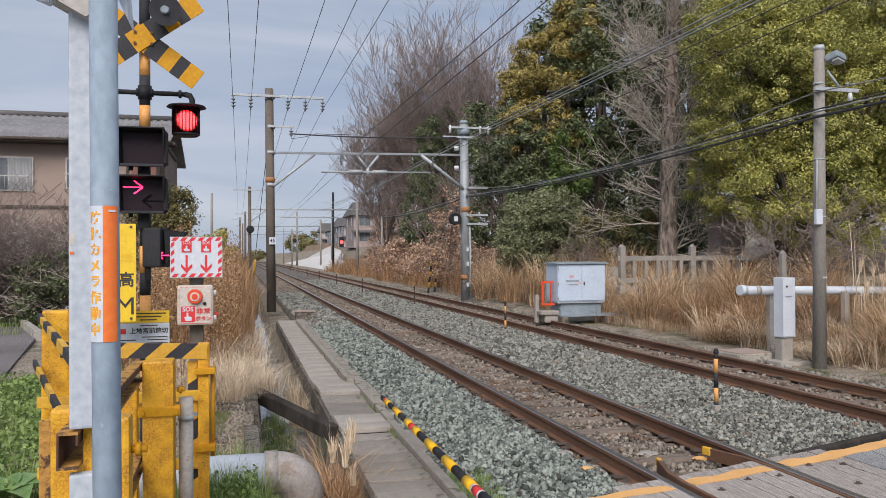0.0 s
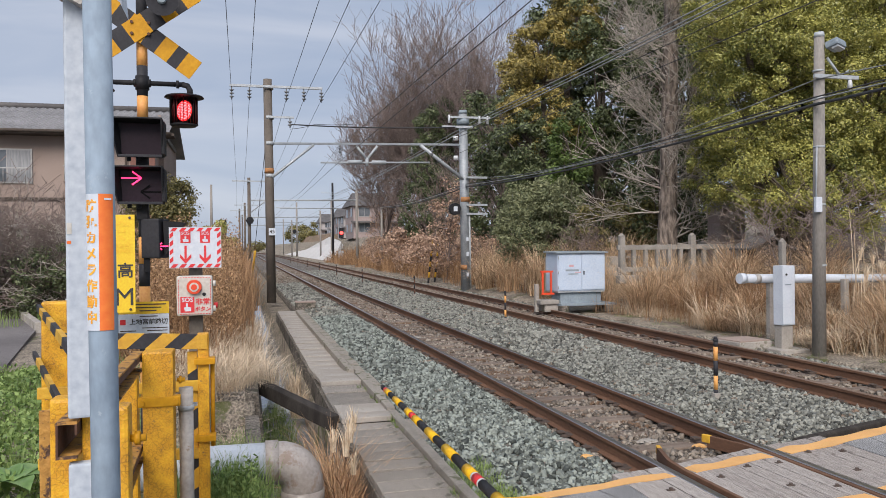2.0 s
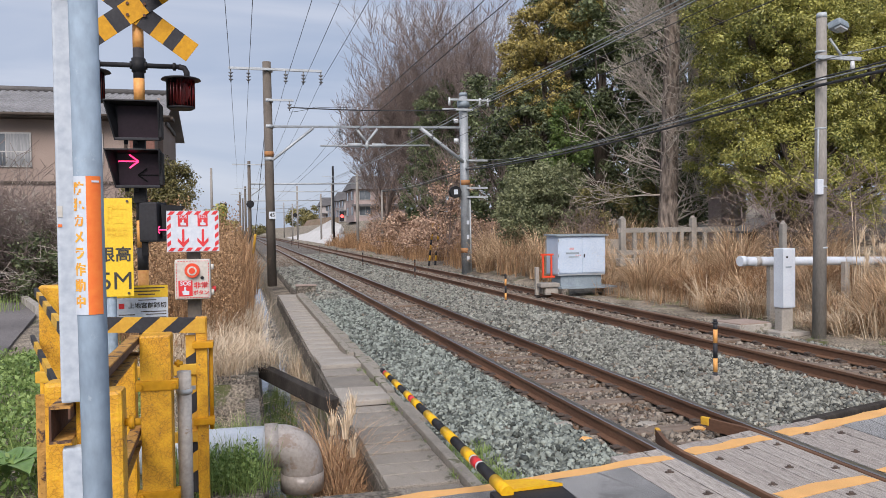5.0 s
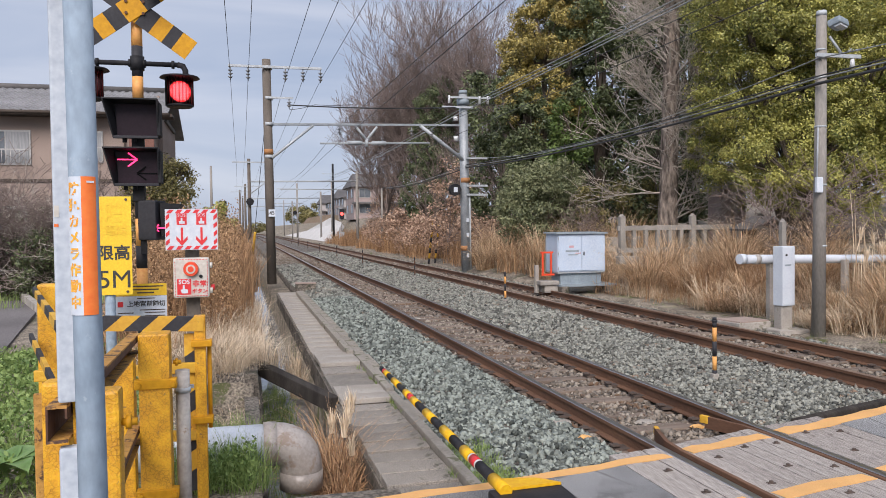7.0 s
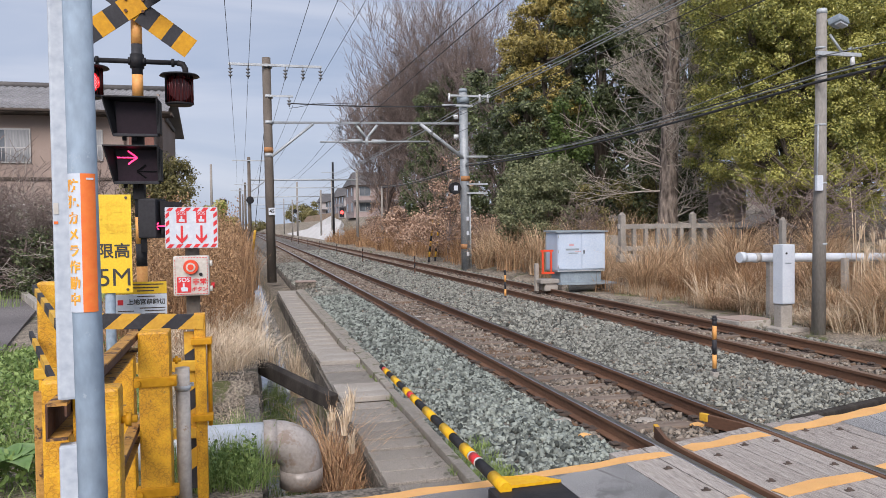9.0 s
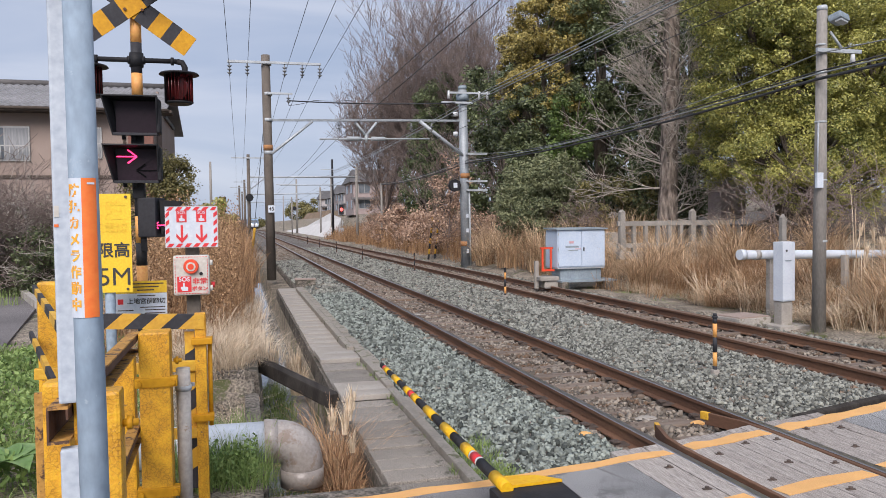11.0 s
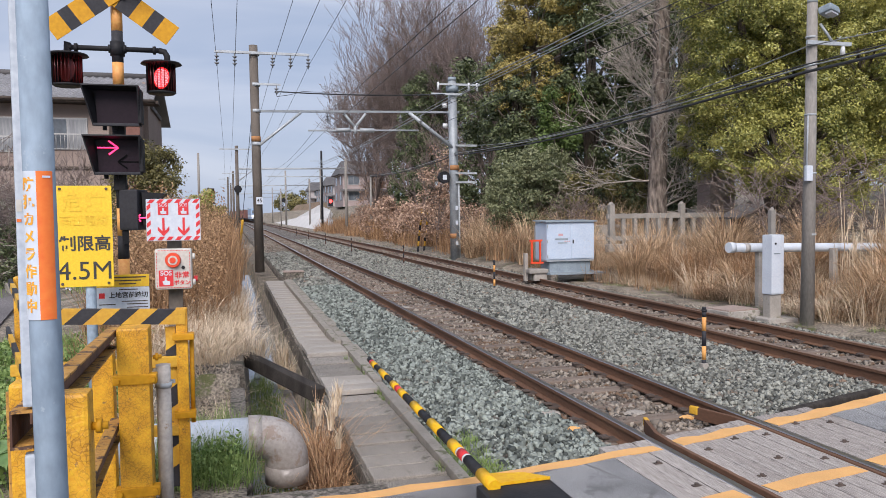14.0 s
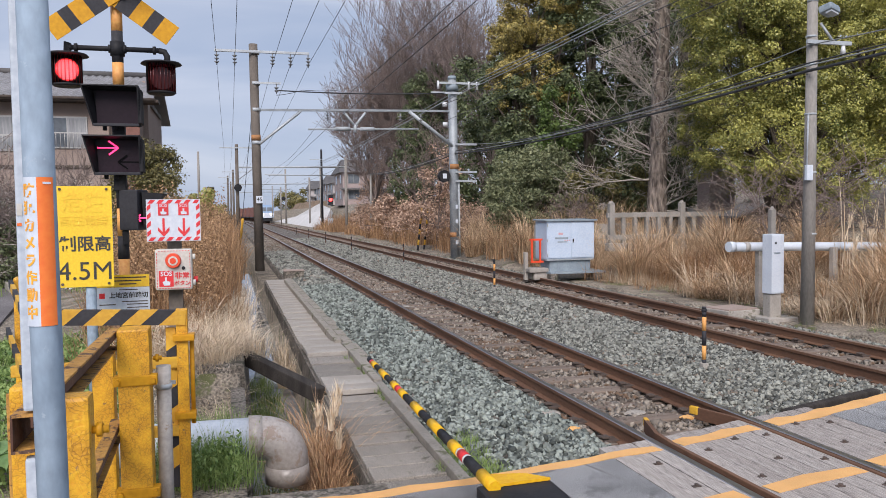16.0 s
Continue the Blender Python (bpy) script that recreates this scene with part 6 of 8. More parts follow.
def cabinet():
    x0, x1, y0, y1 = 4.47, 5.86, 18.25, 19.05
    xc, yc = (x0 + x1) / 2, (y0 + y1) / 2
    t = thing("signal_cabinet", (xc, yc, 0), "pale blue-grey steel signal cabinet with double doors", "cabinet")
    part("body", box(bmesh.new(), (xc, yc, 1.0), (x1 - x0, y1 - y0, 1.02), bevel=0.01), "cab_paint", t)
    for a, b in ((x0 + 0.03, xc - 0.006), (xc + 0.006, x1 - 0.03)):
        d = part("door", box(bmesh.new(), ((a + b) / 2, y0 - 0.012, 1.0), (b - a, 0.024, 0.96), bevel=0.006), "cab_paint", t, "flat steel door")
        if b > xc:
            part("handle", box(bmesh.new(), (xc + 0.06, y0 - 0.035, 0.98), (0.03, 0.03, 0.10), bevel=0.008), "black", d)
        else:
            part("red_mark", box(bmesh.new(), (xc - 0.30, y0 - 0.026, 1.17), (0.13, 0.004, 0.06)), "faded_red", d, "faded red mark")
            part("print_bar", box(bmesh.new(), (xc - 0.28, y0 - 0.026, 1.05), (0.38, 0.004, 0.05)), "cab_base", d)
            part("print_bar", box(bmesh.new(), (xc - 0.25, y0 - 0.026, 0.95), (0.28, 0.004, 0.03)), "cab_base", d)
            for k in range(3):
                part("red_dash", box(bmesh.new(), (xc - 0.17 + k * 0.06, y0 - 0.027, 0.99), (0.04, 0.004, 0.03), pose(0, 0, 0, 0, -30, 0)), "faded_red", d)
    for z in (0.6, 1.0, 1.4):
        part("hinge", tube(bmesh.new(), (x0 + 0.015, y0 - 0.03, z - 0.04), (x0 + 0.015, y0 - 0.03, z + 0.04), 0.014, n=8), "galv", t)
    bm = bmesh.new()
    prism(bm, [(x0 - 0.06, y0 - 0.08), (x1 + 0.06, y0 - 0.08), (x1 + 0.06, y1 + 0.06), (x0 - 0.06, y1 + 0.06)], 1.51, 1.545)
    for v in bm.verts:
        v.co.z += 0.035 * (1 - abs(v.co.x - xc) / 0.76) + (0.02 if v.co.y > yc else 0)
    part("roof", bm, "cab_base", t)
    part("plinth", box(bmesh.new(), (xc + 0.02, yc, 0.30), (1.20, 0.62, 0.36), bevel=0.008), "cab_base", t)
    part("plinth_top", box(bmesh.new(), (xc, yc, 0.475), (x1 - x0 - 0.02, y1 - y0 - 0.02, 0.05), bevel=0.006), "galv", t)
    part("platform", box(bmesh.new(), (xc + 0.12, yc - 0.1, 0.13), (1.62, 1.1, 0.05), bevel=0.006), "cab_base", t, "grey steel platform")
    for fx in (x0 + 0.1, x1 + 0.0):
        part("foot", box(bmesh.new(), (fx, y0 - 0.15, 0.02), (0.20, 0.3, 0.2), bevel=0.03), "concrete_dark", t)
    h = thing("orange_handrail", (4.2, 18.4, 0.2), "small orange steel handrail on a stone step", "handrail")
    bm = bmesh.new()
    for dx in (0.0, 0.24):
        box(bm, (4.12 + dx, 18.45, 0.72), (0.045, 0.04, 0.62))
    box(bm, (4.24, 18.45, 1.02), (0.36, 0.05, 0.05))
    box(bm, (4.27, 18.45, 0.42), (0.36, 0.05, 0.05))
    part("frame", bm, "red_orange", h)
    part("step", box(bmesh.new(), (4.25, 18.5, 0.2), (0.55, 0.5, 0.12), bevel=0.03), "stone_fence", h)
    part("step_post", box(bmesh.new(), (4.0, 18.6, 0.3), (0.10, 0.10, 0.75), bevel=0.01), "concrete", h)
    part("step_foot", box(bmesh.new(), (4.35, 18.55, 0.04), (0.45, 0.5, 0.22), bevel=0.05), "concrete", h)


def stone_fence():
    t = thing("stone_fence", (8, 19, 0.6), "weathered granite shrine fence with square posts", "fence")
    x = 6.9
    k = 0
    while x < 13.5:
        y = 19.4 - (x - 5.6) * 0.10
        big = k % 6 == 0
        h = 1.98 if big else 1.72
        w = 0.16 if big else 0.11
        bm = box(bmesh.new(), (x, y, 0.6 + (h - 0.6) / 2), (w, w, h - 0.6), bevel=0.012)
        if big:
            tube(bm, (x, y, h), (x, y, h + 0.07), w * 0.68, w * 0.25, 4, smooth=False)
        part("post", bm, "stone_fence", t)
        x += 0.36
        k += 1
    for z in (1.64, 1.0):
        part("rail", box(bmesh.new(), (10.1, 18.95, z), (6.7, 0.12, 0.14), pose(0, 0, 0, 0, 0, -5.7), bevel=0.01), "stone_fence", t)
    part("base_course", box(bmesh.new(), (10.1, 18.95, 0.72), (6.7, 0.32, 0.22), pose(0, 0, 0, 0, 0, -5.7), bevel=0.02), "stone_fence", t)
    w = thing("block_wall", (5.1, 27, 0), "low stained concrete wall behind the weeds", "wall")
    for i in range(9):
        part("block", box(bmesh.new(), (5.75 + i * 0.38, 21.8 + 0.02 * i, 1.1), (0.365, 0.14, 0.5), bevel=0.008), "concrete", w)
        part("block", box(bmesh.new(), (5.75 + i * 0.38, 21.8 + 0.02 * i, 0.55), (0.365, 0.14, 0.55), bevel=0.008), "concrete", w)
    r = thing("small_shrine_roof", (9.6, 16.6, 1.0), "small dark curved roof of a garden shrine", "small shrine")
    bm = bmesh.new()
    for s in (-1, 1):
        pts = [(0, 0.35), (0.28, 0.20), (0.55, 0.07), (0.75, 0.02)]
        poly = [(9.55 + s * px, 1.58 + pz) for px, pz in pts] + [(9.55 + s * px, 1.53 + pz) for px, pz in pts[::-1]]
        front(poly, 16.1, 0.9, bm)
    part("roof", bm, "roof_dark", r)
    part("body", box(bmesh.new(), (9.55, 16.55, 1.12), (0.8, 0.6, 0.95), bevel=0.02), "wood_dark", r)
    l = thing("stone_lantern", (11.4, 19.8, 1.0), "pale grey stone monument behind the fence", "stone monument")
    part("shaft", box(bmesh.new(), (11.2, 20.5, 1.9), (0.9, 0.7, 1.9), bevel=0.03), "house_pink", l)
    part("cap", box(bmesh.new(), (11.2, 20.5, 2.9), (1.1, 0.9, 0.16), bevel=0.03), "stone_fence", l)


lamp_pole()
white_box()
cabinet()
stone_fence()


# ---- plants ----
def seg_mesh(segs, sides=4):
    s = np.array(segs, float)
    p0, p1, r0, r1 = s[:, :3], s[:, 3:6], s[:, 6], s[:, 7]
    d = p1 - p0
    d /= np.linalg.norm(d, axis=1, keepdims=True) + 1e-9
    a = np.cross(d, np.where(np.abs(d[:, 2:3]) < 0.9, [[0, 0, 1.0]], [[1.0, 0, 0]]))
    a /= np.linalg.norm(a, axis=1, keepdims=True) + 1e-9
    b = np.cross(d, a)
    rows = []
    for p, r in ((p0, r0), (p1, r1)):
        for k in range(sides):
            t = 2 * np.pi * k / sides
            rows.append(p + (a * np.cos(t) + b * np.sin(t)) * r[:, None])
    v = np.stack(rows, 1).reshape(-1, 3)
    base = np.arange(len(s))[:, None] * sides * 2
    f = np.concatenate([base + np.array((k, (k + 1) % sides, (k + 1) % sides + sides, k + sides)) for k in range(sides)])
    return v, f


def grow(p, d, length, r, depth, segs, rnd, spread, lift, kids, tips, shrink=0.74, floor=0.006):
    n = 3 if depth > 1 else 2
    for i in range(n):
        q = p + d * (length / n)
        r2 = max(floor, r * (1 - 0.3 / n * (i + 1)))
        segs.append((*p, *q, r, r2))
        p, r = q, r2
        d = (d + Vector((rnd.gauss(0, 0.10), rnd.gauss(0, 0.10), rnd.gauss(0, 0.06) + lift * 0.08))).normalized()
        if depth > 0 and i < n - 1 and rnd.random() < 0.75:
            s = (d + Vector((rnd.gauss(0, spread), rnd.gauss(0, spread), rnd.gauss(0, spread * 0.5) + lift * 0.15))).normalized()
            grow(p, s, length * shrink * rnd.uniform(0.55, 0.9), max(floor, r * 0.5), depth - 1, segs, rnd, spread, lift, kids, tips, shrink, floor)
    if depth == 0:
        tips.append(p)
        return
    for k in range(kids):
        s = (d + Vector((rnd.gauss(0, spread), rnd.gauss(0, spread), rnd.gauss(0, spread * 0.5) + lift * 0.25))).normalized()
        grow(p, s, length * shrink * rnd.uniform(0.75, 1.15), max(floor, r * 0.68), depth - 1, segs, rnd, spread, lift, kids, tips, shrink, floor)


def bare_tree(x, y, z, h, r, label, m="twig", depth=6, spread=0.42, lift=0.6, kids=2, seed=1, trunk=0.28, floor=0.009, mtrunk="bark", lean=(0, 0), limbs=5, start=0.7, reach=0.28, thick=0.55, up=(1.0, 1.0), side=0.0):
    rnd = random.Random(seed)
    t = thing("bare_tree", (x, y, z), label, "tree", "bare trees")
    segs, tips = [], []
    p = Vector((x, y, z - 0.2))
    top = Vector((x + lean[0], y + lean[1], z + h * trunk))
    tr = []
    n = 5
    for i in range(n):
        a, b = p.lerp(top, i / n), p.lerp(top, (i + 1) / n)
        tr.append((*a, *b, r * (1.25 - 0.4 * i / n if i else 1.5), r * (1.25 - 0.4 * (i + 1) / n)))
    L = h * (1 - trunk) * reach
    for k in range(limbs):
        a = 2 * math.pi * (k + rnd.random() * 0.6) / 5.3
        s = Vector((math.cos(a) * spread + side, math.sin(a) * spread, rnd.uniform(*up))).normalized()
        grow(p.lerp(top, start + (1 - start) * rnd.random()), s, L * rnd.uniform(0.9, 1.25), r * thick, depth, segs, rnd, spread, lift, kids, tips, 0.78, floor)
    v, f = seg_mesh(tr, 12)
    raw("trunk", v, f, mtrunk, "", "", at=(x, y, z), parent=t, smooth=True)
    v, f = seg_mesh(segs, 3)
    raw("branch", v, f, m, "fine leafless branches", "", at=(x, y, z), parent=t)
    return t


def leafy(name, x, y, z, crowns, leaf, label, n=12000, size=0.16, clump=0.55, per=130, trunk=0.2, seed=1, category="tree", mtrunk="bark", flat=0.8, group="", twigs=None):
    """crowns: ellipsoids (dx, dy, dz, rx, ry, rz) over the base. Leaves sit in clumps near their surface."""
    rng = np.random.default_rng(seed)
    t = thing(name, (x, y, z), label, category, group)
    vol = np.array([c[3] * c[4] + c[4] * c[5] + c[3] * c[5] for c in crowns])
    segs, pos, out = [], [], []
    for c, w in zip(crowns, vol / vol.sum()):
        k = max(4, int(n * w / per))
        u = rng.normal(size=(k, 3))
        u /= np.linalg.norm(u, axis=1, keepdims=True)
        u *= rng.uniform(0.55, 1.06, (k, 1)) ** 0.6
        cc = np.array(c[:3]) + u * np.array(c[3:])
        cs = clump * rng.uniform(0.55, 1.35, k)
        for q, s in zip(cc, cs):
            g = rng.normal(size=(per, 3))
            g /= np.linalg.norm(g, axis=1, keepdims=True) + 1e-6
            g *= (rng.random((per, 1)) ** 0.45)
            pos.append(q + g * s * np.array([1, 1, flat]))
            out.append(g + np.array([0, 0, 0.35]))
        hub = Vector((c[0], c[1], c[2] - c[5] * 0.5))
        for q in cc[:: max(1, k // 16)]:
            segs.append((*hub, *Vector(q), trunk * 0.28, 0.02))
        if trunk:
            segs.append((0, 0, -0.2, *hub, trunk, trunk * 0.5))
    pos = np.concatenate(pos)
    keep = pos[:, 2] > 0.05
    pos = pos[keep] + np.array([x, y, z])
    v, f = leaf_quads(pos, size, 0.3, np.concatenate(out)[keep])
    raw("crown", v, f, leaf, "", "", at=(x, y, z), parent=t)
    if segs:
        s = np.array(segs)
        s[:, :3] += (x, y, z)
        s[:, 3:6] += (x, y, z)
        v, f = seg_mesh(s, 8)
        raw("trunk", v, f, mtrunk, "", "", at=(x, y, z), parent=t, smooth=True)
    return t


def wood():
    leafy("evergreen_tree", 11.9, 18.3, 0.9, [(0, 0, 3.2, 3.0, 2.8, 2.1), (0.0, -0.6, 5.7, 3.1, 2.6, 2.3), (-0.9, -1.0, 7.6, 1.9, 1.5, 1.2), (1.5, -0.6, 7.4, 1.7, 1.5, 1.3), (0.6, 1.5, 8.6, 3.0, 2.0, 2.2), (-1.3, -1.2, 6.4, 1.7, 1.5, 1.3), (1.3, -1.6, 5.0, 1.8, 1.4, 1.3), (-1.6, -0.4, 4.6, 1.8, 1.8, 1.5), (0.6, -1.0, 1.9, 2.2, 1.7, 1.0), (-1.9, -0.6, 7.0, 1.6, 1.6, 1.5), (-0.9, -1.2, 2.6, 1.9, 1.5, 1.2)], "leaf_yellow",
          "broad evergreen tree with yellow-green leaves", 400000, 0.070, 0.36, 380, 0.18, 11)
    leafy("evergreen_tree", 15.6, 16.6, 1.0, [(0, 0, 4.2, 2.6, 2.6, 2.6), (0, 0, 8.0, 3.2, 3.0, 2.8)], "leaf_yellow", "yellow-green evergreen tree beyond the pipe", 80000, 0.11, 0.45, 280, 0.25, 12)
    leafy("evergreen_tree", 9.3, 31.5, 0.7, [(0, 0, 6.6, 1.9, 1.8, 1.8), (0.2, 0, 9.2, 1.8, 1.8, 1.8), (-0.7, 0.4, 8.4, 1.1, 1.2, 1.5), (1.4, 0, 10.4, 1.3, 1.3, 1.6), (1.9, 0, 12.2, 1.2, 1.2, 1.2)], "leaf_gold", "tall narrow evergreen with golden olive foliage", 60000, 0.12, 0.36, 210, 0.22, 13)
    leafy("evergreen_tree", 9.0, 30.6, 0.7, [(0, 0, 2.6, 1.9, 1.7, 2.2), (-0.4, 0.3, 5.2, 1.6, 1.5, 1.8)], "leaf_dark", "dark evergreen below the golden tree", 36000, 0.13, 0.38, 210, 0.2, 39)
    leafy("evergreen_tree", 11.9, 31, 0.9, [(0, 0, 3.6, 2.3, 2.2, 2.4), (0, 0, 7.2, 2.6, 2.4, 2.6), (0.2, 0, 10.6, 2.4, 2.2, 2.4)], "leaf_dark", "tall dark green evergreen tree", 84000, 0.13, 0.42, 230, 0.3, 14)
    leafy("evergreen_tree", 14.6, 28, 1.0, [(0, 0, 3.6, 2.6, 2.6, 2.6), (0, 0, 7.4, 2.9, 2.8, 2.8), (0.4, 0, 11.4, 3.0, 2.6, 2.8)], "leaf_dark", "tall dark green evergreen tree in the grove", 74000, 0.14, 0.45, 230, 0.3, 15)
    leafy("evergreen_tree", 19.5, 26, 1.4, [(0, 0, 4.2, 3.4, 3.4, 3.2), (0, 0, 9.2, 4.0, 3.8, 3.6), (0, 0, 13.2, 3.4, 3.2, 2.6)], "leaf_olive", "large olive-green tree at the back of the grove", 26000, 0.24, 0.7, 150, 0.35, 16)
    leafy("evergreen_tree", 25.5, 24, 1.8, [(0, 0, 4.6, 4.2, 4.0, 3.6), (0, 0, 10.0, 4.2, 4.0, 4.2)], "leaf_dark", "large dark tree at the back of the grove", 18000, 0.28, 0.8, 150, 0.35, 17)
    leafy("evergreen_tree", 17.5, 36, 1.2, [(0, 0, 4.4, 4.0, 3.8, 3.6), (0, 0, 10.0, 4.0, 3.8, 4.0), (0.5, 0, 14.0, 3.0, 3.0, 2.4)], "leaf_dark", "dark evergreen tree deep in the grove", 26000, 0.24, 0.75, 150, 0.3, 18)
    leafy("evergreen_tree", 14.4, 40, 1.0, [(0, 0, 4.0, 3.0, 2.6, 3.2), (0, 0, 9.0, 3.0, 2.6, 3.2), (0.3, 0, 13.0, 2.4, 2.2, 2.4)], "leaf_dark", "dark evergreen closing the grove", 26000, 0.22, 0.65, 150, 0.3, 141)
    leafy("evergreen_tree", 10.6, 40, 0.8, [(0, 0, 3.6, 2.6, 2.6, 2.6), (0, 0, 7.6, 2.6, 2.6, 2.8)], "leaf_dark", "dark evergreen tree behind the pole", 14000, 0.2, 0.6, 140, 0.3, 19)
    leafy("evergreen_tree", 9.7, 57, 0.8, [(0, 0, 3.4, 1.7, 2.0, 2.6), (0.2, 0, 7.0, 1.3, 1.5, 2.4), (0.5, 0, 10.2, 0.9, 1.2, 1.8)], "leaf_dark", "ivy-clad dark evergreen beside the bare trees", 22000, 0.17, 0.42, 120, 0.25, 20)
    leafy("evergreen_tree", 11.9, 60, 0.8, [(0, 0, 3.2, 1.8, 2.0, 2.6), (0.2, 0, 7.2, 1.2, 1.4, 2.6), (0.3, 0, 11.0, 1.0, 1.2, 2.0)], "leaf_dark", "dark ivy climbing over a bare tree", 20000, 0.18, 0.42, 120, 0.25, 30)
    leafy("withered_shrub", 9.3, 71, 0.8, [(0, 0, 2.4, 1.5, 1.6, 2.0), (0.6, 0, 4.4, 1.2, 1.4, 1.6)], "leaf_brown", "tall withered shrub under the bare trees", 3600, 0.17, 0.5, 50, 0.06, 38, "shrub", "twig")
    leafy("evergreen_tree", 14.2, 52, 1.0, [(0, 0, 4.0, 3.2, 3.0, 3.2), (0.4, 0, 8.6, 3.0, 2.8, 3.0)], "leaf_dark", "dark evergreen under the bare trees", 12000, 0.26, 0.7, 130, 0.25, 28)
    leafy("shrub", 7.25, 26.6, 0.25, [(0, 0, 2.1, 1.75, 1.5, 1.7), (0.5, 0, 3.2, 1.1, 1.1, 0.9)], "leaf_grey", "large rounded grey-green shrub", 34000, 0.10, 0.32, 130, 0.08, 21, "shrub")
    leafy("shrub", 9.3, 28.6, 0.6, [(0, 0, 3.4, 1.1, 1.1, 1.6), (0.3, 0, 5.2, 0.9, 0.9, 1.2)], "leaf_mid", "upright bright green shrub", 7000, 0.14, 0.4, 120, 0.08, 22, "shrub")
    leafy("shrub", 9.2, 24.6, 0.6, [(0, 0, 1.4, 1.6, 1.3, 1.3), (1.0, 0, 1.9, 1.1, 1.0, 0.9)], "leaf_olive", "low brownish evergreen shrub behind the cabinet", 9000, 0.12, 0.36, 120, 0.08, 23, "shrub")
    leafy("shrub", 11.0, 24.2, 0.8, [(0, 0, 1.8, 1.5, 1.3, 1.6), (0.2, 0.4, 4.0, 1.6, 1.4, 1.4)], "leaf_dark", "dark shrub under the tall trees", 9000, 0.13, 0.4, 120, 0.08, 24, "shrub")
    leafy("withered_shrub", 6.1, 36, 0.1, [(0, 0, 1.6, 1.5, 1.4, 1.4), (0.2, 0, 3.3, 1.0, 1.0, 1.5)], "leaf_brown", "shrub with withered pinkish brown leaves", 4200, 0.13, 0.42, 60, 0.05, 25, "shrub", "twig")
    leafy("withered_shrub", 7.4, 33.5, 0.2, [(0, 0, 1.2, 1.3, 1.2, 1.0)], "leaf_brown", "low shrub with withered brown leaves", 2400, 0.12, 0.4, 60, 0.04, 29, "shrub", "twig")
    leafy("withered_shrub", 7.0, 52, 0.1, [(0, 0, 1.3, 2.0, 1.8, 1.0), (0.6, 0, 2.2, 1.4, 1.2, 0.7)], "leaf_brown", "withered brown shrub along the line", 4600, 0.18, 0.55, 60, 0.06, 26, "shrub", "twig")
    leafy("withered_shrub", 6.6, 43, 0.1, [(0, 0, 1.2, 1.2, 1.6, 1.0)], "leaf_brown", "low withered shrub along the line", 2600, 0.15, 0.45, 60, 0.05, 27, "shrub", "twig")
    for i, (x, y, s) in enumerate(((6.9, 38.5, 1.0), (7.6, 41, 1.3), (6.3, 47, 1.1), (8.0, 45.5, 1.6), (7.3, 58, 1.4), (6.9, 64, 1.3), (8.2, 36, 1.1), (7.6, 70, 1.4), (6.6, 31.5, 0.8), (8.6, 32, 1.2))):
        s *= 0.62
        leafy("withered_shrub", x, y, 0.15, [(0, 0, 0.9 * s, 1.0 * s, 1.1 * s, 0.9 * s), (0.2, 0.2, 1.9 * s, 0.7 * s, 0.7 * s, 0.8 * s)], "leaf_brown", "withered shrub in the brown scrub beside the line", 2600, 0.11, 0.5 * s, 60, 0.05, 100 + i, "shrub", "twig")
    bare_tree(9.25, 20.8, 0.8, 13.0, 0.24, "tall bare tree with pale tangled branches", "twig_pale", 4, 0.62, 0.45, 2, 5, 0.86, 0.0065, limbs=64, start=0.10, reach=0.60, thick=0.17, lean=(0.45, 0.2), mtrunk="bark_rough", up=(-0.15, 0.75), side=0.12)
    for i, (x, y, h, s, dp) in enumerate(((11.6, 62, 20.5, 31, 6), (8.6, 67, 15.0, 32, 6), (15.8, 58, 20, 33, 6), (9.9, 74, 17, 34, 5), (13.0, 66, 21, 36, 6), (10.4, 66, 18, 37, 5))):
        bare_tree(x, y, 0.8, h, 0.24, "large leafless tree with a fan of fine twigs", "twig", dp, 0.37, 0.55, 2, s, 0.15, 0.0115, limbs=7, reach=0.25, thick=0.5)
    for i, (x, y, h) in enumerate(((8.6, 50, 7.5), (10.5, 47, 8.5), (12.5, 48, 9))):
        bare_tree(x, y, 0.6, h, 0.09, "slim leafless tree on the bank", "twig", 4, 0.45, 0.45, 2, 50 + i, 0.15, 0.010)
    for i, (x, y, h, s) in enumerate(((8.4, 13.8, 3.4, 41), (9.6, 11.6, 3.8, 42), (7.8, 24.2, 3.0, 43), (8.0, 22.6, 2.6, 44))):
        bare_tree(x, y, 0.5, h, 0.035, "leafless brushwood at the edge of the grove", "twig", 4, 0.7, 0.3, 2, s, 0.1, 0.006)


wood()


def tuft(cx0, cy0, z, n, radius, h, reach, width, rng=RNG):
    a = rng.uniform(0, 2 * np.pi, n)
    rr = radius * np.sqrt(rng.random(n))
    root = np.stack([cx0 + rr * np.cos(a), cy0 + rr * np.sin(a), np.full(n, z)], 1)
    hh = h * rng.uniform(0.45, 1.1, n)
    b = a + rng.normal(0, 1.0, n)
    ln = reach * rng.uniform(0.2, 1.2, n)
    lean = np.stack([np.cos(b) * ln, np.sin(b) * ln], 1)
    return root, hh, lean, width * rng.uniform(0.6, 1.3, n)


def grass_object(name, tufts, m, label, bend=0.7):
    vs, fs, n0 = [], [], 0
    for tf in tufts:
        v, f = blades(*tf, bend * RNG.uniform(0.45, 1.3, len(tf[1])))
        vs.append(v)
        fs.append(f + n0)
        n0 += len(v)
    raw(name, np.concatenate(vs), np.concatenate(fs), m, label, "grass", "stuff")


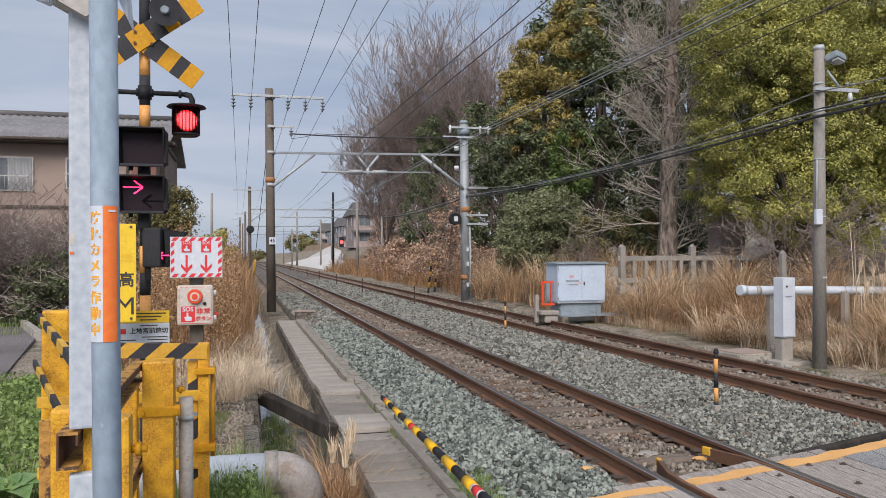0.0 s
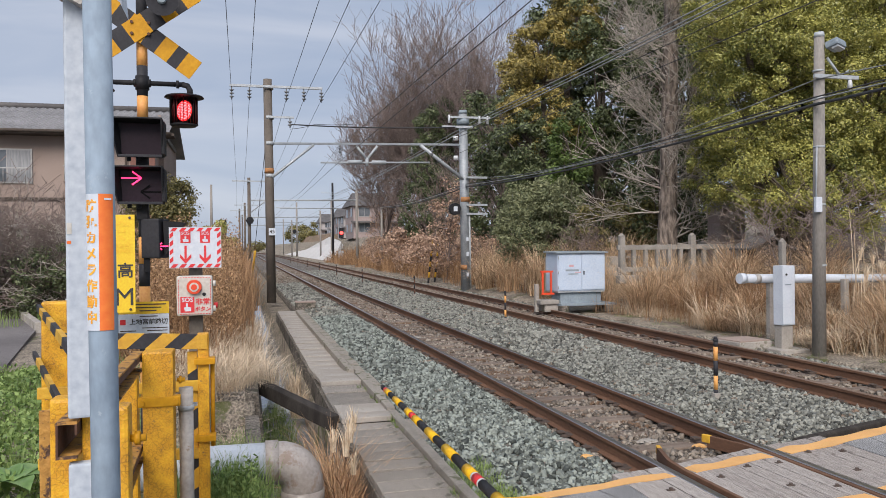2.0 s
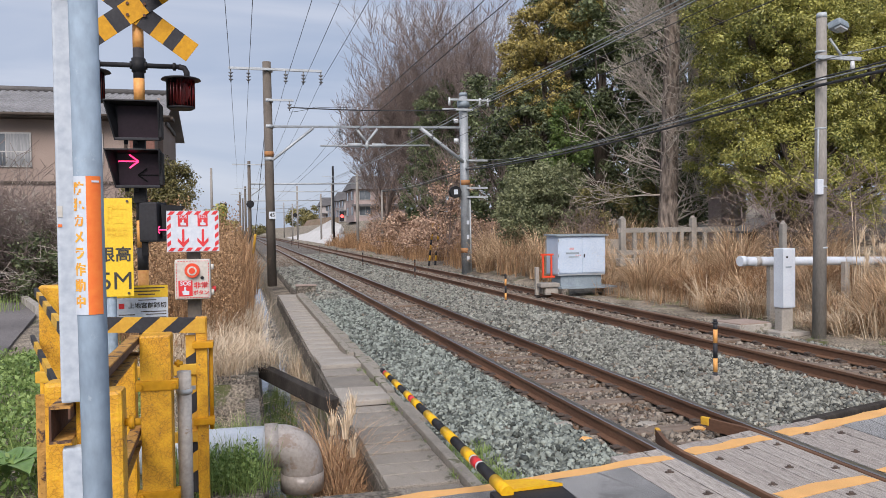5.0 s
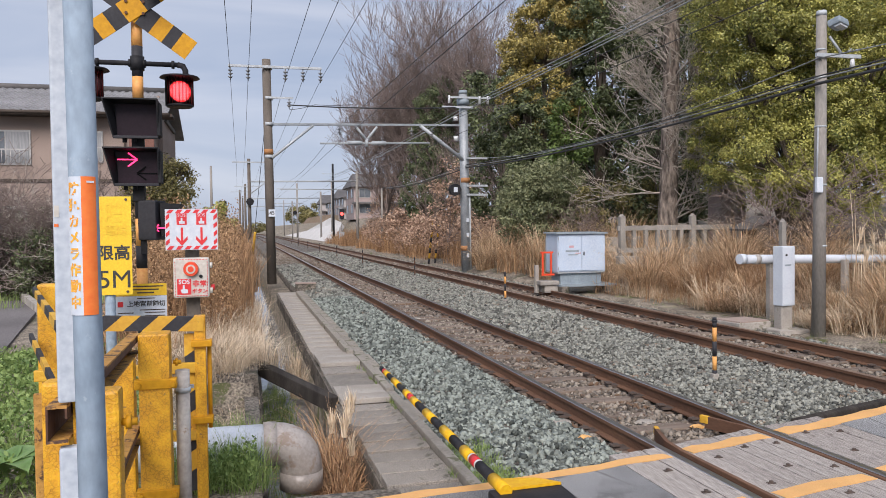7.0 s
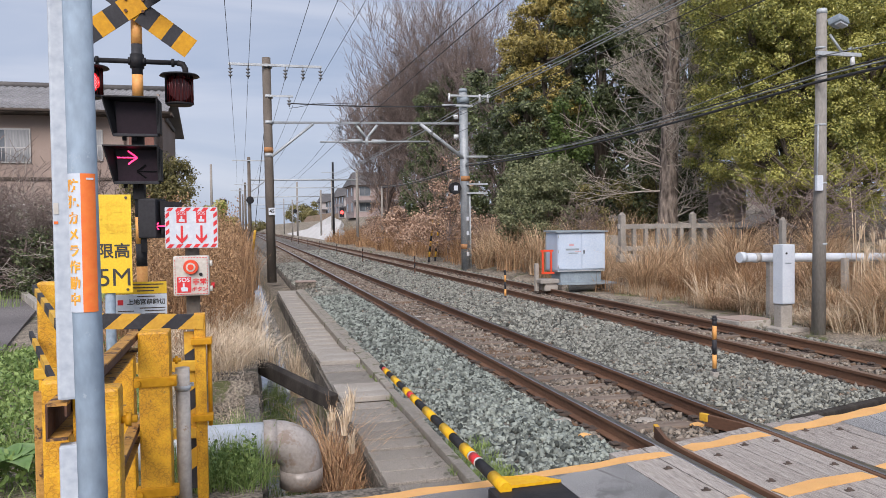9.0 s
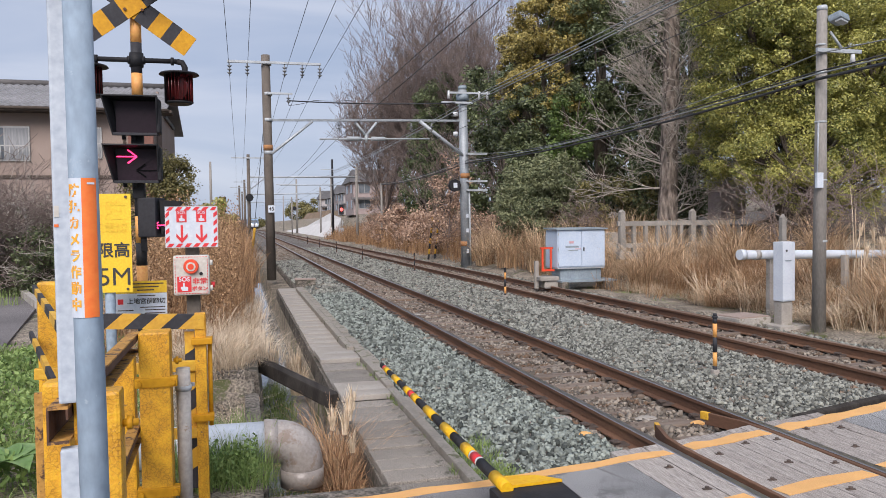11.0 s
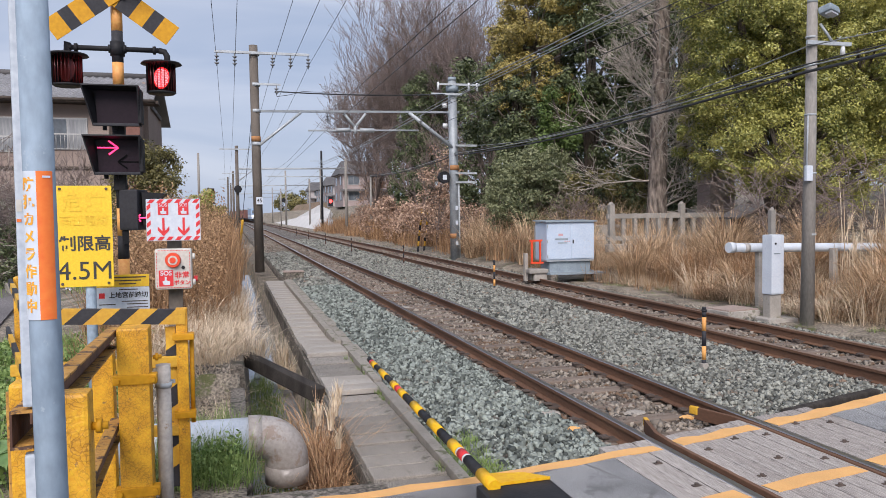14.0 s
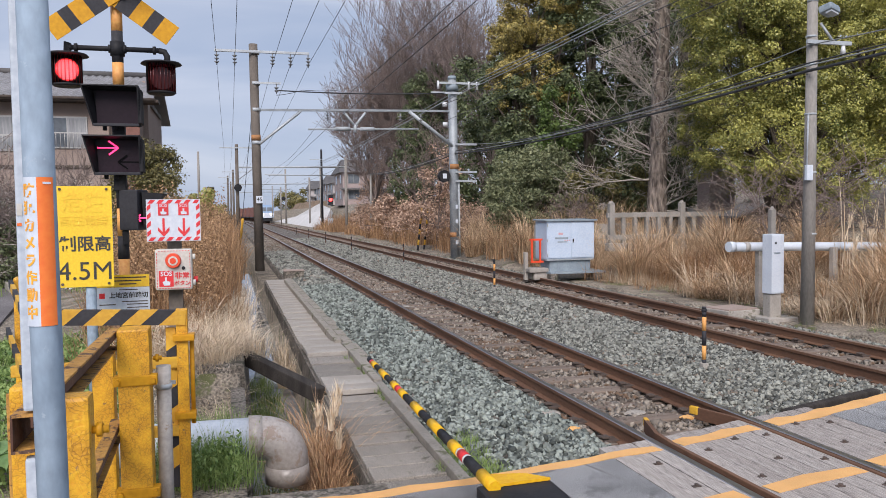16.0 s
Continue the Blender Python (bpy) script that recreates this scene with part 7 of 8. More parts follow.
def gz(x, y):
    return ground_z(x, y)


def grasses():
    R = np.random.default_rng(21)
    # tall dry clumps on the far side
    tf = []
    for x, y, h, k in ((6.35, 17.0, 1.35, 620), (7.2, 17.6, 1.5, 500), (6.9, 15.6, 1.0, 420), (7.8, 15.2, 1.35, 560), (8.6, 16.2, 1.5, 420), (7.0, 13.6, 0.9, 380), (6.2, 13.4, 0.7, 340), (7.9, 12.6, 1.2, 420),
                       (6.4, 12.2, 0.6, 300), (8.8, 13.4, 1.5, 420), (6.9, 8.6, 1.3, 620), (7.4, 8.7, 1.4, 620), (6.7, 9.6, 1.2, 520), (7.3, 10.0, 1.4, 520), (7.9, 9.0, 1.5, 520), (7.2, 9.3, 1.2, 620), (8.0, 10.2, 1.6, 620), (6.6, 8.3, 0.6, 420), (7.6, 7.9, 0.9, 520), (9.0, 9.6, 1.8, 500), (6.3, 9.9, 0.6, 320),
                       (6.0, 23.5, 1.5, 460), (6.9, 22.4, 1.5, 420), (5.9, 26.2, 1.4, 420), (5.7, 28.6, 1.2, 380), (6.6, 30.5, 1.6, 420), (7.8, 29.4, 1.4, 300), (8.3, 22.5, 1.4, 300)):
        tf.append(tuft(x, y, gz(x, y) - 0.02, int(k * 1.7), 0.34, (h * 1.75 if y > 19 else h * 1.35 if y > 11.5 else h * 0.95), 1.0 if y > 11.5 else 0.8, 0.014, R))
    for i in range(70):
        x, y = R.uniform(6.3, 9.6), R.uniform(7.2, 31)
        h = R.uniform(0.9, 1.7) if x > 6.8 else R.uniform(0.5, 1.1)
        tf.append(tuft(x, y, gz(x, y) - 0.02, 190, 0.22, h * 1.4 if y > 19 else h * 1.0 if y > 11.8 else h * 0.65, 0.9, 0.013, R))
    grass_object("pampas_grass", tf, "dry", "thick clumps of dry tawny pampas grass", 1.6)
    tf = []
    for i in range(80):
        x, y = R.uniform(5.9, 9.0), R.uniform(7, 30)
        tf.append(tuft(x, y, gz(x, y) - 0.02, 70, 0.25, R.uniform(0.3, 1.1), 0.6, 0.012, R))
    for i in range(20):
        x, y = R.uniform(7.4, 9.4), R.uniform(9, 12)
        tf.append(tuft(x, y, gz(x, y), 6, 0.2, R.uniform(1.7, 2.5), 0.3, 0.02, R))
    for i in range(150):
        x, y = R.uniform(6.0, 7.6), R.uniform(6.6, 18)
        tf.append(tuft(x, y, gz(x, y) - 0.01, 60, 0.3, R.uniform(0.12, 0.45), 0.75, 0.009, R))
    grass_object("dry_undergrowth", tf, "dry_pale", "pale matted dry grass below the grove")
    tf = []
    for i in range(330):
        y = R.uniform(24, 88)
        x = R.uniform(5.7, 8.8) + 0.1 * R.normal()
        tf.append(tuft(x, y, gz(x, y) - 0.02, 60, 0.6, R.uniform(0.8, 2.4), 0.5, 0.018, R))
    for i in range(60):
        x, y = R.uniform(5.6, 8.2), R.uniform(8, 24)
        tf.append(tuft(x, y, gz(x, y) - 0.02, 40, 0.4, R.uniform(0.3, 1.1), 0.3, 0.010, R))
    for x, y, q in ((6.9, 14.6, 0.5), (7.4, 15.4, 0.6), (6.7, 15.6, 0.4), (7.9, 14.0, 0.6), (7.2, 13.4, 0.4), (8.3, 12.4, 0.5)):
        tf.append(tuft(x, y, gz(x, y) - 0.02, 900, q, 1.25, 0.35, 0.006, R))
    grass_object("brown_weeds", tf, "dry_brown", "tall brown withered weeds along the line", 1.4)
    # bank on the near side
    tf = []
    for i in range(420):
        y = 11.0 + 38 * R.random() ** 1.4
        x = R.uniform(-5.6, -3.85) + (0.12 if y > 14 else 0)
        h = R.uniform(0.6, 1.7) if y < 14 else R.uniform(1.1, 2.3)
        tf.append(tuft(x, y, gz(x, y) - 0.02, 70, 0.4, h, 0.4, 0.009 if y < 16 else 0.013, R))
    for i in range(60):
        y = R.uniform(8.5, 11.5)
        x = R.uniform(-5.4, -4.2)
        tf.append(tuft(x, y, gz(x, y) - 0.02, 40, 0.35, R.uniform(0.3, 1.0), 0.25, 0.010, R))
    n = 52000
    yy = 10.5 + 36 * R.random(n) ** 1.5
    xx = -3.75 - 1.9 * R.random(n) ** 0.8
    hh = np.array([gz(-4.5, float(q)) for q in yy[::50]]).repeat(50)[:n] + 0.25 + 1.75 * R.random(n) ** 0.8 * (0.75 + 0.25 * np.sin(xx * 5 + yy * 1.7))
    v, f = leaf_quads(np.stack([xx, yy, hh], 1), 0.042, -0.8)
    raw("weed_heads", v, f, "leaf_weed", "dry brown seed heads of the tall weeds", "weeds", "stuff")
    grass_object("tall_weeds", tf, "dry_brown", "tall red-brown withered weeds on the bank", 1.2)
    tf = []
    for i in range(150):
        y = R.uniform(8.4, 12.0)
        x = R.uniform(-4.8, -3.68)
        tf.append(tuft(x, y, gz(-4.2, y), 80, 0.22, R.uniform(0.35, 0.85), 0.55, 0.008, R))
    for i in range(26):
        y = R.uniform(9.0, 17)
        tf.append(tuft(-3.62 + R.normal(0, 0.08), y, -0.05, 60, 0.22, R.uniform(0.4, 0.8), 0.5, 0.009, R))
    for x, y, z, h in ((-2.95, 10.6, -0.8, 0.9), (-2.92, 12.2, -0.8, 0.85)):
        tf.append(tuft(x, y, z, 260, 0.12, h, 0.42, 0.007, R))
    for i in range(60):
        x, y = R.uniform(-4.9, -3.75), R.uniform(5.6, 8.6)
        tf.append(tuft(x, y, gz(-4.8, y) + (0.03 if x < -4.5 else -0.35), 36, 0.25, R.uniform(0.1, 0.35), 0.5, 0.007, R))
    grass_object("bleached_grass", tf, "dry_pale", "bleached drooping grass over the ditch edge", 1.7)
    tf = []
    for x, y, z, h, q in ((-2.98, 5.50, -0.62, 0.82, 0.62), (-2.96, 5.2, -0.66, 0.72, 0.66), (-3.04, 5.8, -0.7, 0.85, 0.55), (-3.0, 4.9, -0.76, 0.62, 0.55)):
        tf.append(tuft(x, y, z, 460, 0.12, h * 1.5, q, 0.007, R))
    grass_object("ditch_grass", tf, "dry_rust", "drooping clump of dry tawny grass growing in the ditch", 2.0)
    # plumes
    tf = []
    for x, y, z, h in ((-2.86, 5.5, 0.05, 0.3), (-2.93, 5.25, 0.0, 0.28), (-2.8, 5.7, 0.1, 0.26), (-3.0, 5.6, -0.05, 0.26), (-2.9, 5.05, -0.1, 0.22)):
        tf.append(tuft(x, y, z, 50, 0.02, h, 0.06, 0.010, R))
    for i in range(16):
        x, y = R.uniform(7.0, 9.4), R.uniform(8.5, 11)
        top = R.uniform(1.2, 1.8)
        sx, sy = R.normal(0, 0.12, 2)
        root = np.array([[x, y, gz(x, y)]] * 2) + np.array([[0, 0, 0], [0.006, 0.004, 0]])
        tf.append((root, np.full(2, top), np.full((2, 2), (sx, sy)), np.full(2, 0.014)))
        tf.append(tuft(x + sx, y + sy, gz(x, y) + top * 0.68, 46, 0.012, 0.36, 0.10, 0.011, R))
    grass_object("grass_plumes", tf, "dry_pale", "feathery pale seed plumes")
    # green grass
    tf = []
    for i in range(70):
        x, y = R.uniform(-4.35, -3.62), R.uniform(4.25, 5.7)
        tf.append(tuft(x, y, -0.06, 46, 0.12, R.uniform(0.12, 0.42), 0.14, 0.006, R))
    for i in range(240):
        x, y = R.uniform(-7.2, -4.75), R.uniform(3.9, 11)
        tf.append(tuft(x, y, gz(x, y) - 0.01, 44, 0.2, R.uniform(0.10, 0.34), 0.12, 0.009, R))
    for i in range(50):
        x, y = R.uniform(-3.5, -3.15), R.uniform(6.0, 11.5)
        tf.append(tuft(x, y, -0.98, 40, 0.14, R.uniform(0.2, 0.5), 0.15, 0.007, R))
    for i in range(60):
        x, y = R.uniform(-2.10, -1.75), R.uniform(4.0, 5.3)
        tf.append(tuft(x, y, -0.16, 26, 0.06, R.uniform(0.05, 0.13), 0.06, 0.006, R))
    for i in range(24):
        y = R.uniform(4.2, 9)
        tf.append(tuft(-2.205 + R.normal(0, 0.02), y, -0.12, 16, 0.04, R.uniform(0.04, 0.10), 0.05, 0.006, R))
    for i in range(34):
        x, y = R.uniform(5.35, 6.5), R.uniform(7.5, 19)
        tf.append(tuft(x, y, gz(x, y) - 0.02, 30, 0.15, R.uniform(0.05, 0.14), 0.08, 0.007, R))
    for i in range(60):
        x, y = R.uniform(-11, -6.5), R.uniform(18, 27)
        tf.append(tuft(x, y, gz(x, y), 30, 0.3, R.uniform(0.2, 0.5), 0.12, 0.014, R))
    n = 17000
    lx, ly = R.uniform(-7.2, -4.7, n), R.uniform(3.9, 10.5, n)
    keep = ~((lx > -5.3) & (ly < 4.4))
    lx, ly = lx[keep], ly[keep]
    lz = 0.03 + 0.26 * R.random(len(lx)) ** 1.3 * (0.6 + 0.4 * np.sin(lx * 4.3) * np.cos(ly * 2.9))
    v, f = leaf_quads(np.stack([lx, ly, lz], 1), 0.055, -0.6)
    raw("verge_weeds", v, f, "leaf_weedy", "low leafy green weeds on the verge", "weeds", "stuff")
    n = 1700
    lx, ly = R.uniform(-4.2, -3.66, n), R.uniform(4.3, 4.8, n)
    v, f = leaf_quads(np.stack([lx, ly, -0.04 + 0.24 * R.random(n) ** 1.6], 1), 0.035, -0.6)
    raw("ditch_weeds", v, f, "leaf_weedy", "small leafy weeds round the drain pipe", "weeds", "stuff")
    grass_object("green_grass", tf, "green", "fresh green grass and weeds")


grasses()


def garden():
    for i, (x, y, h, s) in enumerate(((-10.6, 22.5, 4.4, 61), (-9.2, 24.0, 4.6, 62), (-8.2, 25.5, 4.2, 63), (-12.4, 24, 4.4, 64), (-7.2, 27.0, 3.6, 65), (-11.5, 20.6, 3.2, 66))):
        bare_tree(x, y, 0.1, h, 0.07, "leafless garden bush with upright shoots", "twig", 4, 0.6, 0.7, 2, s, 0.12, 0.008)
    for i, (x, y, h) in enumerate(((-9.7, 21.6, 3.3), (-8.7, 22.4, 3.2), (-10.6, 21.0, 3.1), (-9.2, 23.2, 3.6), (-7.9, 23.6, 2.9), (-11.6, 22.0, 3.2))):
        bare_tree(x, y, 0.1, h, 0.09, "tangled leafless bush with arching grey branches", "twig_pale" if i == 1 else "twig", 4, 0.75, 0.25, 2, 160 + i, 0.3, 0.007, limbs=12, start=0.3, reach=0.42, thick=0.4, up=(0.0, 0.9))
    leafy("hedge_bush", -12.2, 23.5, 0, [(0, 0, 1.1, 2.0, 1.4, 1.1)], "leaf_dark", "dark low garden hedge", 6000, 0.13, 0.4, 120, 0.05, 67, "shrub")
    leafy("hedge_bush", -9.4, 20.9, 0, [(0, 0, 0.7, 1.3, 0.7, 0.8), (0.8, 0.4, 1.2, 0.8, 0.6, 0.8)], "leaf_dark", "dark evergreen foliage under the tangled bush", 8000, 0.08, 0.3, 110, 0.04, 73, "shrub")
    leafy("hedge_bush", -9.4, 24.8, 0, [(0, 0, 0.9, 1.8, 1.2, 0.9)], "leaf_dark", "dark low bush in front of the house", 6000, 0.13, 0.4, 120, 0.05, 68, "shrub")
    for i, (x, y, rx, h) in enumerate(((-14.6, 26.4, 1.5, 1.35), (-12.0, 26.8, 1.5, 1.5), (-9.9, 27.2, 1.4, 1.4), (-8.0, 27.4, 1.1, 1.25))):
        leafy("hedge_bush", x, y, 0, [(0, 0, h * 0.85, rx, 1.0, h), (0.3, -0.6, 0.6, rx, 0.8, 0.6)], "leaf_dark", "dark dense hedge below the house windows", 9000, 0.10, 0.34, 110, 0.05, 90 + i, "shrub")
    leafy("evergreen_shrub", -6.0, 22.5, 0.3, [(0, 0, 1.8, 1.05, 1.0, 1.7), (0.3, 0, 2.9, 0.6, 0.6, 0.7)], "leaf_olive", "tall rounded olive shrub beside the bank", 22000, 0.075, 0.30, 120, 0.06, 69, "shrub")
    leafy("evergreen_shrub", -15.4, 26, 0.1, [(0, 0, 2.6, 1.4, 1.2, 2.6), (0, 0, 5.2, 0.8, 0.8, 1.2)], "leaf_dark", "tall dark conifer beside the house", 6000, 0.14, 0.4, 120, 0.08, 70, "shrub")
    leafy("flower_clump", -7.6, 19.2, 0, [(0, 0, 0.3, 0.5, 0.4, 0.3)], "white", "small clump of white daffodils", 140, 0.07, 0.2, 20, 0.0, 71, "flowers")
    leafy("evergreen_shrub", -5.4, 44, 0.6, [(0, 0, 1.3, 1.0, 2.2, 1.1), (0.2, 4, 1.6, 1.0, 2.2, 1.2)], "leaf_yellow", "yellowish bush farther along the bank", 6000, 0.18, 0.45, 110, 0.06, 72, "shrub")
    # cabbage-like leaf plant at the verge
    p = thing("broad_leaf_plant", (-5.33, 4.6, -0.05), "broad-leaved green plant on the verge", "plant")
    for k in range(7):
        bm = bmesh.new()
        a = 2 * math.pi * k / 7
        n = 6
        rows = []
        for i in range(n + 1):
            s = i / n
            w = 0.10 * math.sin(math.pi * min(1, s * 0.9 + 0.1)) + 0.006
            c = Vector((0.34 * s * math.cos(a), 0.34 * s * math.sin(a), 0.10 + 0.34 * s - 0.30 * s * s))
            sd = Vector((-math.sin(a), math.cos(a), 0)) * w
            rows.append([bm.verts.new(Vector((-5.33, 4.6, 0.02)) + c + sd * q + Vector((0, 0, 0.03 * abs(q)))) for q in (-1, 0, 1)])
        for ra, rb in zip(rows, rows[1:]):
            for q in (0, 1):
                f = bm.faces.new((ra[q], ra[q + 1], rb[q + 1], rb[q]))
                f.smooth = True
        part("leaf", bm, "leaf_broad", p)
    poly = [(-40, 5.0), (-7.6, 5.0), (-7.1, 11.1), (-8.1, 17.4), (-11.7, 28.3), (-16, 45), (-40, 60)]
    solo("side_road", prism(bmesh.new(), poly, -0.2, 0.02), "road", "dark asphalt side road with a concrete kerb", "road", kind="structure")
    k = thing("road_kerb", (-9, 21, 0), "row of pale concrete kerb stones along the side road", "kerb", kind="structure")
    pts = [(-8.0, 17.2), (-11.7, 28.3)]
    for (xa, ya), (xb, yb) in zip(pts, pts[1:]):
        L = math.hypot(xb - xa, yb - ya)
        m = math.degrees(math.atan2(xa - xb, yb - ya))
        n = int(L / 0.6)
        for i in range(n):
            s = (i + 0.5) / n
            bm = box(bmesh.new(), (0, 0, 0), (0.15, L / n - 0.012, 0.26), bevel=0.015)
            bm.transform(Matrix.Translation((xa + (xb - xa) * s, ya + (yb - ya) * s, 0.06)) @ pose(0, 0, 0, 0, 0, m))
            part("kerb_stone", bm, "concrete", k)


garden()


# ---- houses ----
def tiled_slope(t, x0, x1, y0, z0, y1, z1, rows, m="roof"):
    """Roof slope of overlapping wavy tile courses."""
    for r in range(rows):
        bm = bmesh.new()
        a, b = r / rows, (r + 1.12) / rows
        n = int((x1 - x0) / 0.135)
        lo, hi = [], []
        for i in range(n + 1):
            x = x0 + (x1 - x0) * i / n
            w = 0.03 * (1 if i % 2 else -1)
            lo.append(bm.verts.new((x, y0 + (y1 - y0) * a, z0 + (z1 - z0) * a + 0.05 + w)))
            hi.append(bm.verts.new((x, y0 + (y1 - y0) * b, z0 + (z1 - z0) * b + w)))
        fl = [bm.verts.new((v.co.x, v.co.y, v.co.z - 0.06)) for v in lo]
        for i in range(n):
            bm.faces.new((lo[i], lo[i + 1], hi[i + 1], hi[i])).smooth = True
            bm.faces.new((fl[i], fl[i + 1], lo[i + 1], lo[i]))
        part("tile_course", bm, m, t)


def window(t, x0, x1, z0, z1, y, curtain=True, rail=False):
    w = part("window", box(bmesh.new(), ((x0 + x1) / 2, y + 0.01, (z0 + z1) / 2), (x1 - x0 + 0.12, 0.08, z1 - z0 + 0.12), bevel=0.01), "alu", t, "aluminium framed window")
    h = (x0 + x1) / 2
    for a, b in ((x0, h - 0.02), (h + 0.02, x1)):
        part("pane", box(bmesh.new(), ((a + b) / 2, y - 0.035, (z0 + z1) / 2), (b - a, 0.02, z1 - z0)), "window" if not curtain or a == x0 else "curtain", w)
    if rail:
        for i in range(int((x1 - x0) / 0.14) + 1):
            part("rail_bar", tube(bmesh.new(), (x0 + i * 0.14, y - 0.3, z0 - 0.05), (x0 + i * 0.14, y - 0.3, z0 + 0.45), 0.012, n=6), "alu", w)
        part("rail_top", box(bmesh.new(), ((x0 + x1) / 2, y - 0.3, z0 + 0.46), (x1 - x0 + 0.1, 0.04, 0.04)), "alu", w)


def house_near():
    x0, x1, y0, y1 = -19, -6.75, 29.0, 36.5
    t = thing("house", (-12, 33, 0), "two-storey beige plastered house with a grey tiled roof", "house", "houses")
    part("wall", box(bmesh.new(), ((x0 + x1) / 2, (y0 + y1) / 2, 2.9), (x1 - x0, y1 - y0, 5.9)), "plaster", t)
    part("wing", box(bmesh.new(), (-7.25, 33.2, 3.0), (1.35, 6.0, 6.1)), "plaster", t)
    part("cladding", box(bmesh.new(), (-7.18, 28.97, 3.6), (0.85, 0.10, 3.9)), "brickred", t, "red-brown clad wall panel")
    part("trim", box(bmesh.new(), ((x0 + x1) / 2, y0 - 0.03, 3.55), (x1 - x0, 0.06, 0.10)), "wood_dark", t)
    part("soffit", box(bmesh.new(), ((x0 + x1) / 2 + 0.2, y0 - 0.35, 5.83), (x1 - x0 + 1.0, 0.8, 0.10)), "wood_dark", t)
    part("gutter", tube(bmesh.new(), (x0 - 0.5, y0 - 0.75, 5.86), (x1 + 0.6, y0 - 0.75, 5.86), 0.06, n=10), "wood_dark", t)
    tiled_slope(t, x0 - 0.5, x1 + 0.55, y0 - 0.75, 5.92, 32.6, 7.35, 15)
    bm = bmesh.new()
    prism(bm, [(x0 - 0.5, 32.6), (x1 + 0.5, 32.6), (x1 + 0.5, 37.2), (x0 - 0.5, 37.2)], 5.9, 5.96)
    for v in bm.verts:
        if v.co.y < 33:
            v.co.z += 1.4
    part("rear_slope", bm, "roof", t)
    part("ridge", tube(bmesh.new(), (x0 - 0.5, 32.6, 7.42), (x1 + 0.5, 32.6, 7.42), 0.13, n=10), "roof_dark", t)
    bm = front([(x1 - 0.1, 5.8), (x1 - 0.1, 7.0), (x1 + 0.0, 7.0), (x1 + 0.0, 5.8)], 31.2, 2.6)
    part("gable", bm, "plaster", t)
    # stepped little roofs of the wing
    for z, yy, e in ((6.12, 31.5, 0.55), (5.2, 30.8, 0.30), (4.4, 30.2, 0.25)):
        part("wing_roof", box(bmesh.new(), (-7.35, yy + 1.6, z), (1.2 + e, 4.0, 0.14), pose(0, 0, 0, 0, 6, 0), bevel=0.02), "roof_dark", t)
    window(t, -9.75, -8.55, 4.25, 5.25, y0 - 0.02, True, True)
    window(t, -12.4, -10.9, 4.15, 5.25, y0 - 0.02, True, True)
    window(t, -15.5, -14.0, 4.15, 5.25, y0 - 0.02, True, True)
    window(t, -9.8, -8.6, 1.0, 2.6, y0 - 0.02, True)
    window(t, -12.6, -11.0, 0.6, 2.6, y0 - 0.02, True)
    part("downpipe", tube(bmesh.new(), (-7.75, y0 - 0.08, 0.0), (-7.75, y0 - 0.08, 5.8), 0.04, n=8), "wood_dark", t)


def far_house(x, y, z, w, d, h, wall, label, ridge_x=True):
    t = thing("far_house", (x, y, z), label, "house", "houses")
    part("wall", box(bmesh.new(), (x, y, z + h / 2), (w, d, h)), wall, t)
    bm = bmesh.new()
    o = 0.5
    if ridge_x:
        v = [(x - w / 2 - o, y - d / 2 - o, z + h), (x + w / 2 + o, y - d / 2 - o, z + h), (x + w / 2 + o, y + d / 2 + o, z + h), (x - w / 2 - o, y + d / 2 + o, z + h), (x - w / 2 + 0.4, y, z + h + d * 0.24), (x + w / 2 - 0.4, y, z + h + d * 0.24)]
    else:
        v = [(x - w / 2 - o, y - d / 2 - o, z + h), (x - w / 2 - o, y + d / 2 + o, z + h), (x + w / 2 + o, y + d / 2 + o, z + h), (x + w / 2 + o, y - d / 2 - o, z + h), (x, y - d / 2 + 0.2, z + h + w * 0.24), (x, y + d / 2 - 0.2, z + h + w * 0.24)]
    vs = [bm.verts.new(p) for p in v]
    for q in ((0, 1, 5, 4), (2, 3, 4, 5), (1, 2, 5), (3, 0, 4), (3, 2, 1, 0)):
        bm.faces.new([vs[k] for k in q])
    bmesh.ops.recalc_face_normals(bm, faces=bm.faces[:])
    part("roof", bm, "roof_dark", t)
    part("eave_roof", box(bmesh.new(), (x, y - d / 2 - 0.4, z + h * 0.5), (w + 0.6, 0.9, 0.12), pose(0, 0, 0, 14, 0, 0)), "roof_dark", t)
    for fl in (0.2, 0.68):
        for k in (-0.28, 0.24):
            window(t, x + k * w - 0.7, x + k * w + 0.7, z + h * fl, z + h * fl + 1.1, y - d / 2 - 0.02, False)
            bm = box(bmesh.new(), (x - w / 2 - 0.02, y + k * d, z + h * fl + 0.55), (0.06, 1.3, 1.1), bevel=0.01)
            part("window", bm, "window", t)
    return t


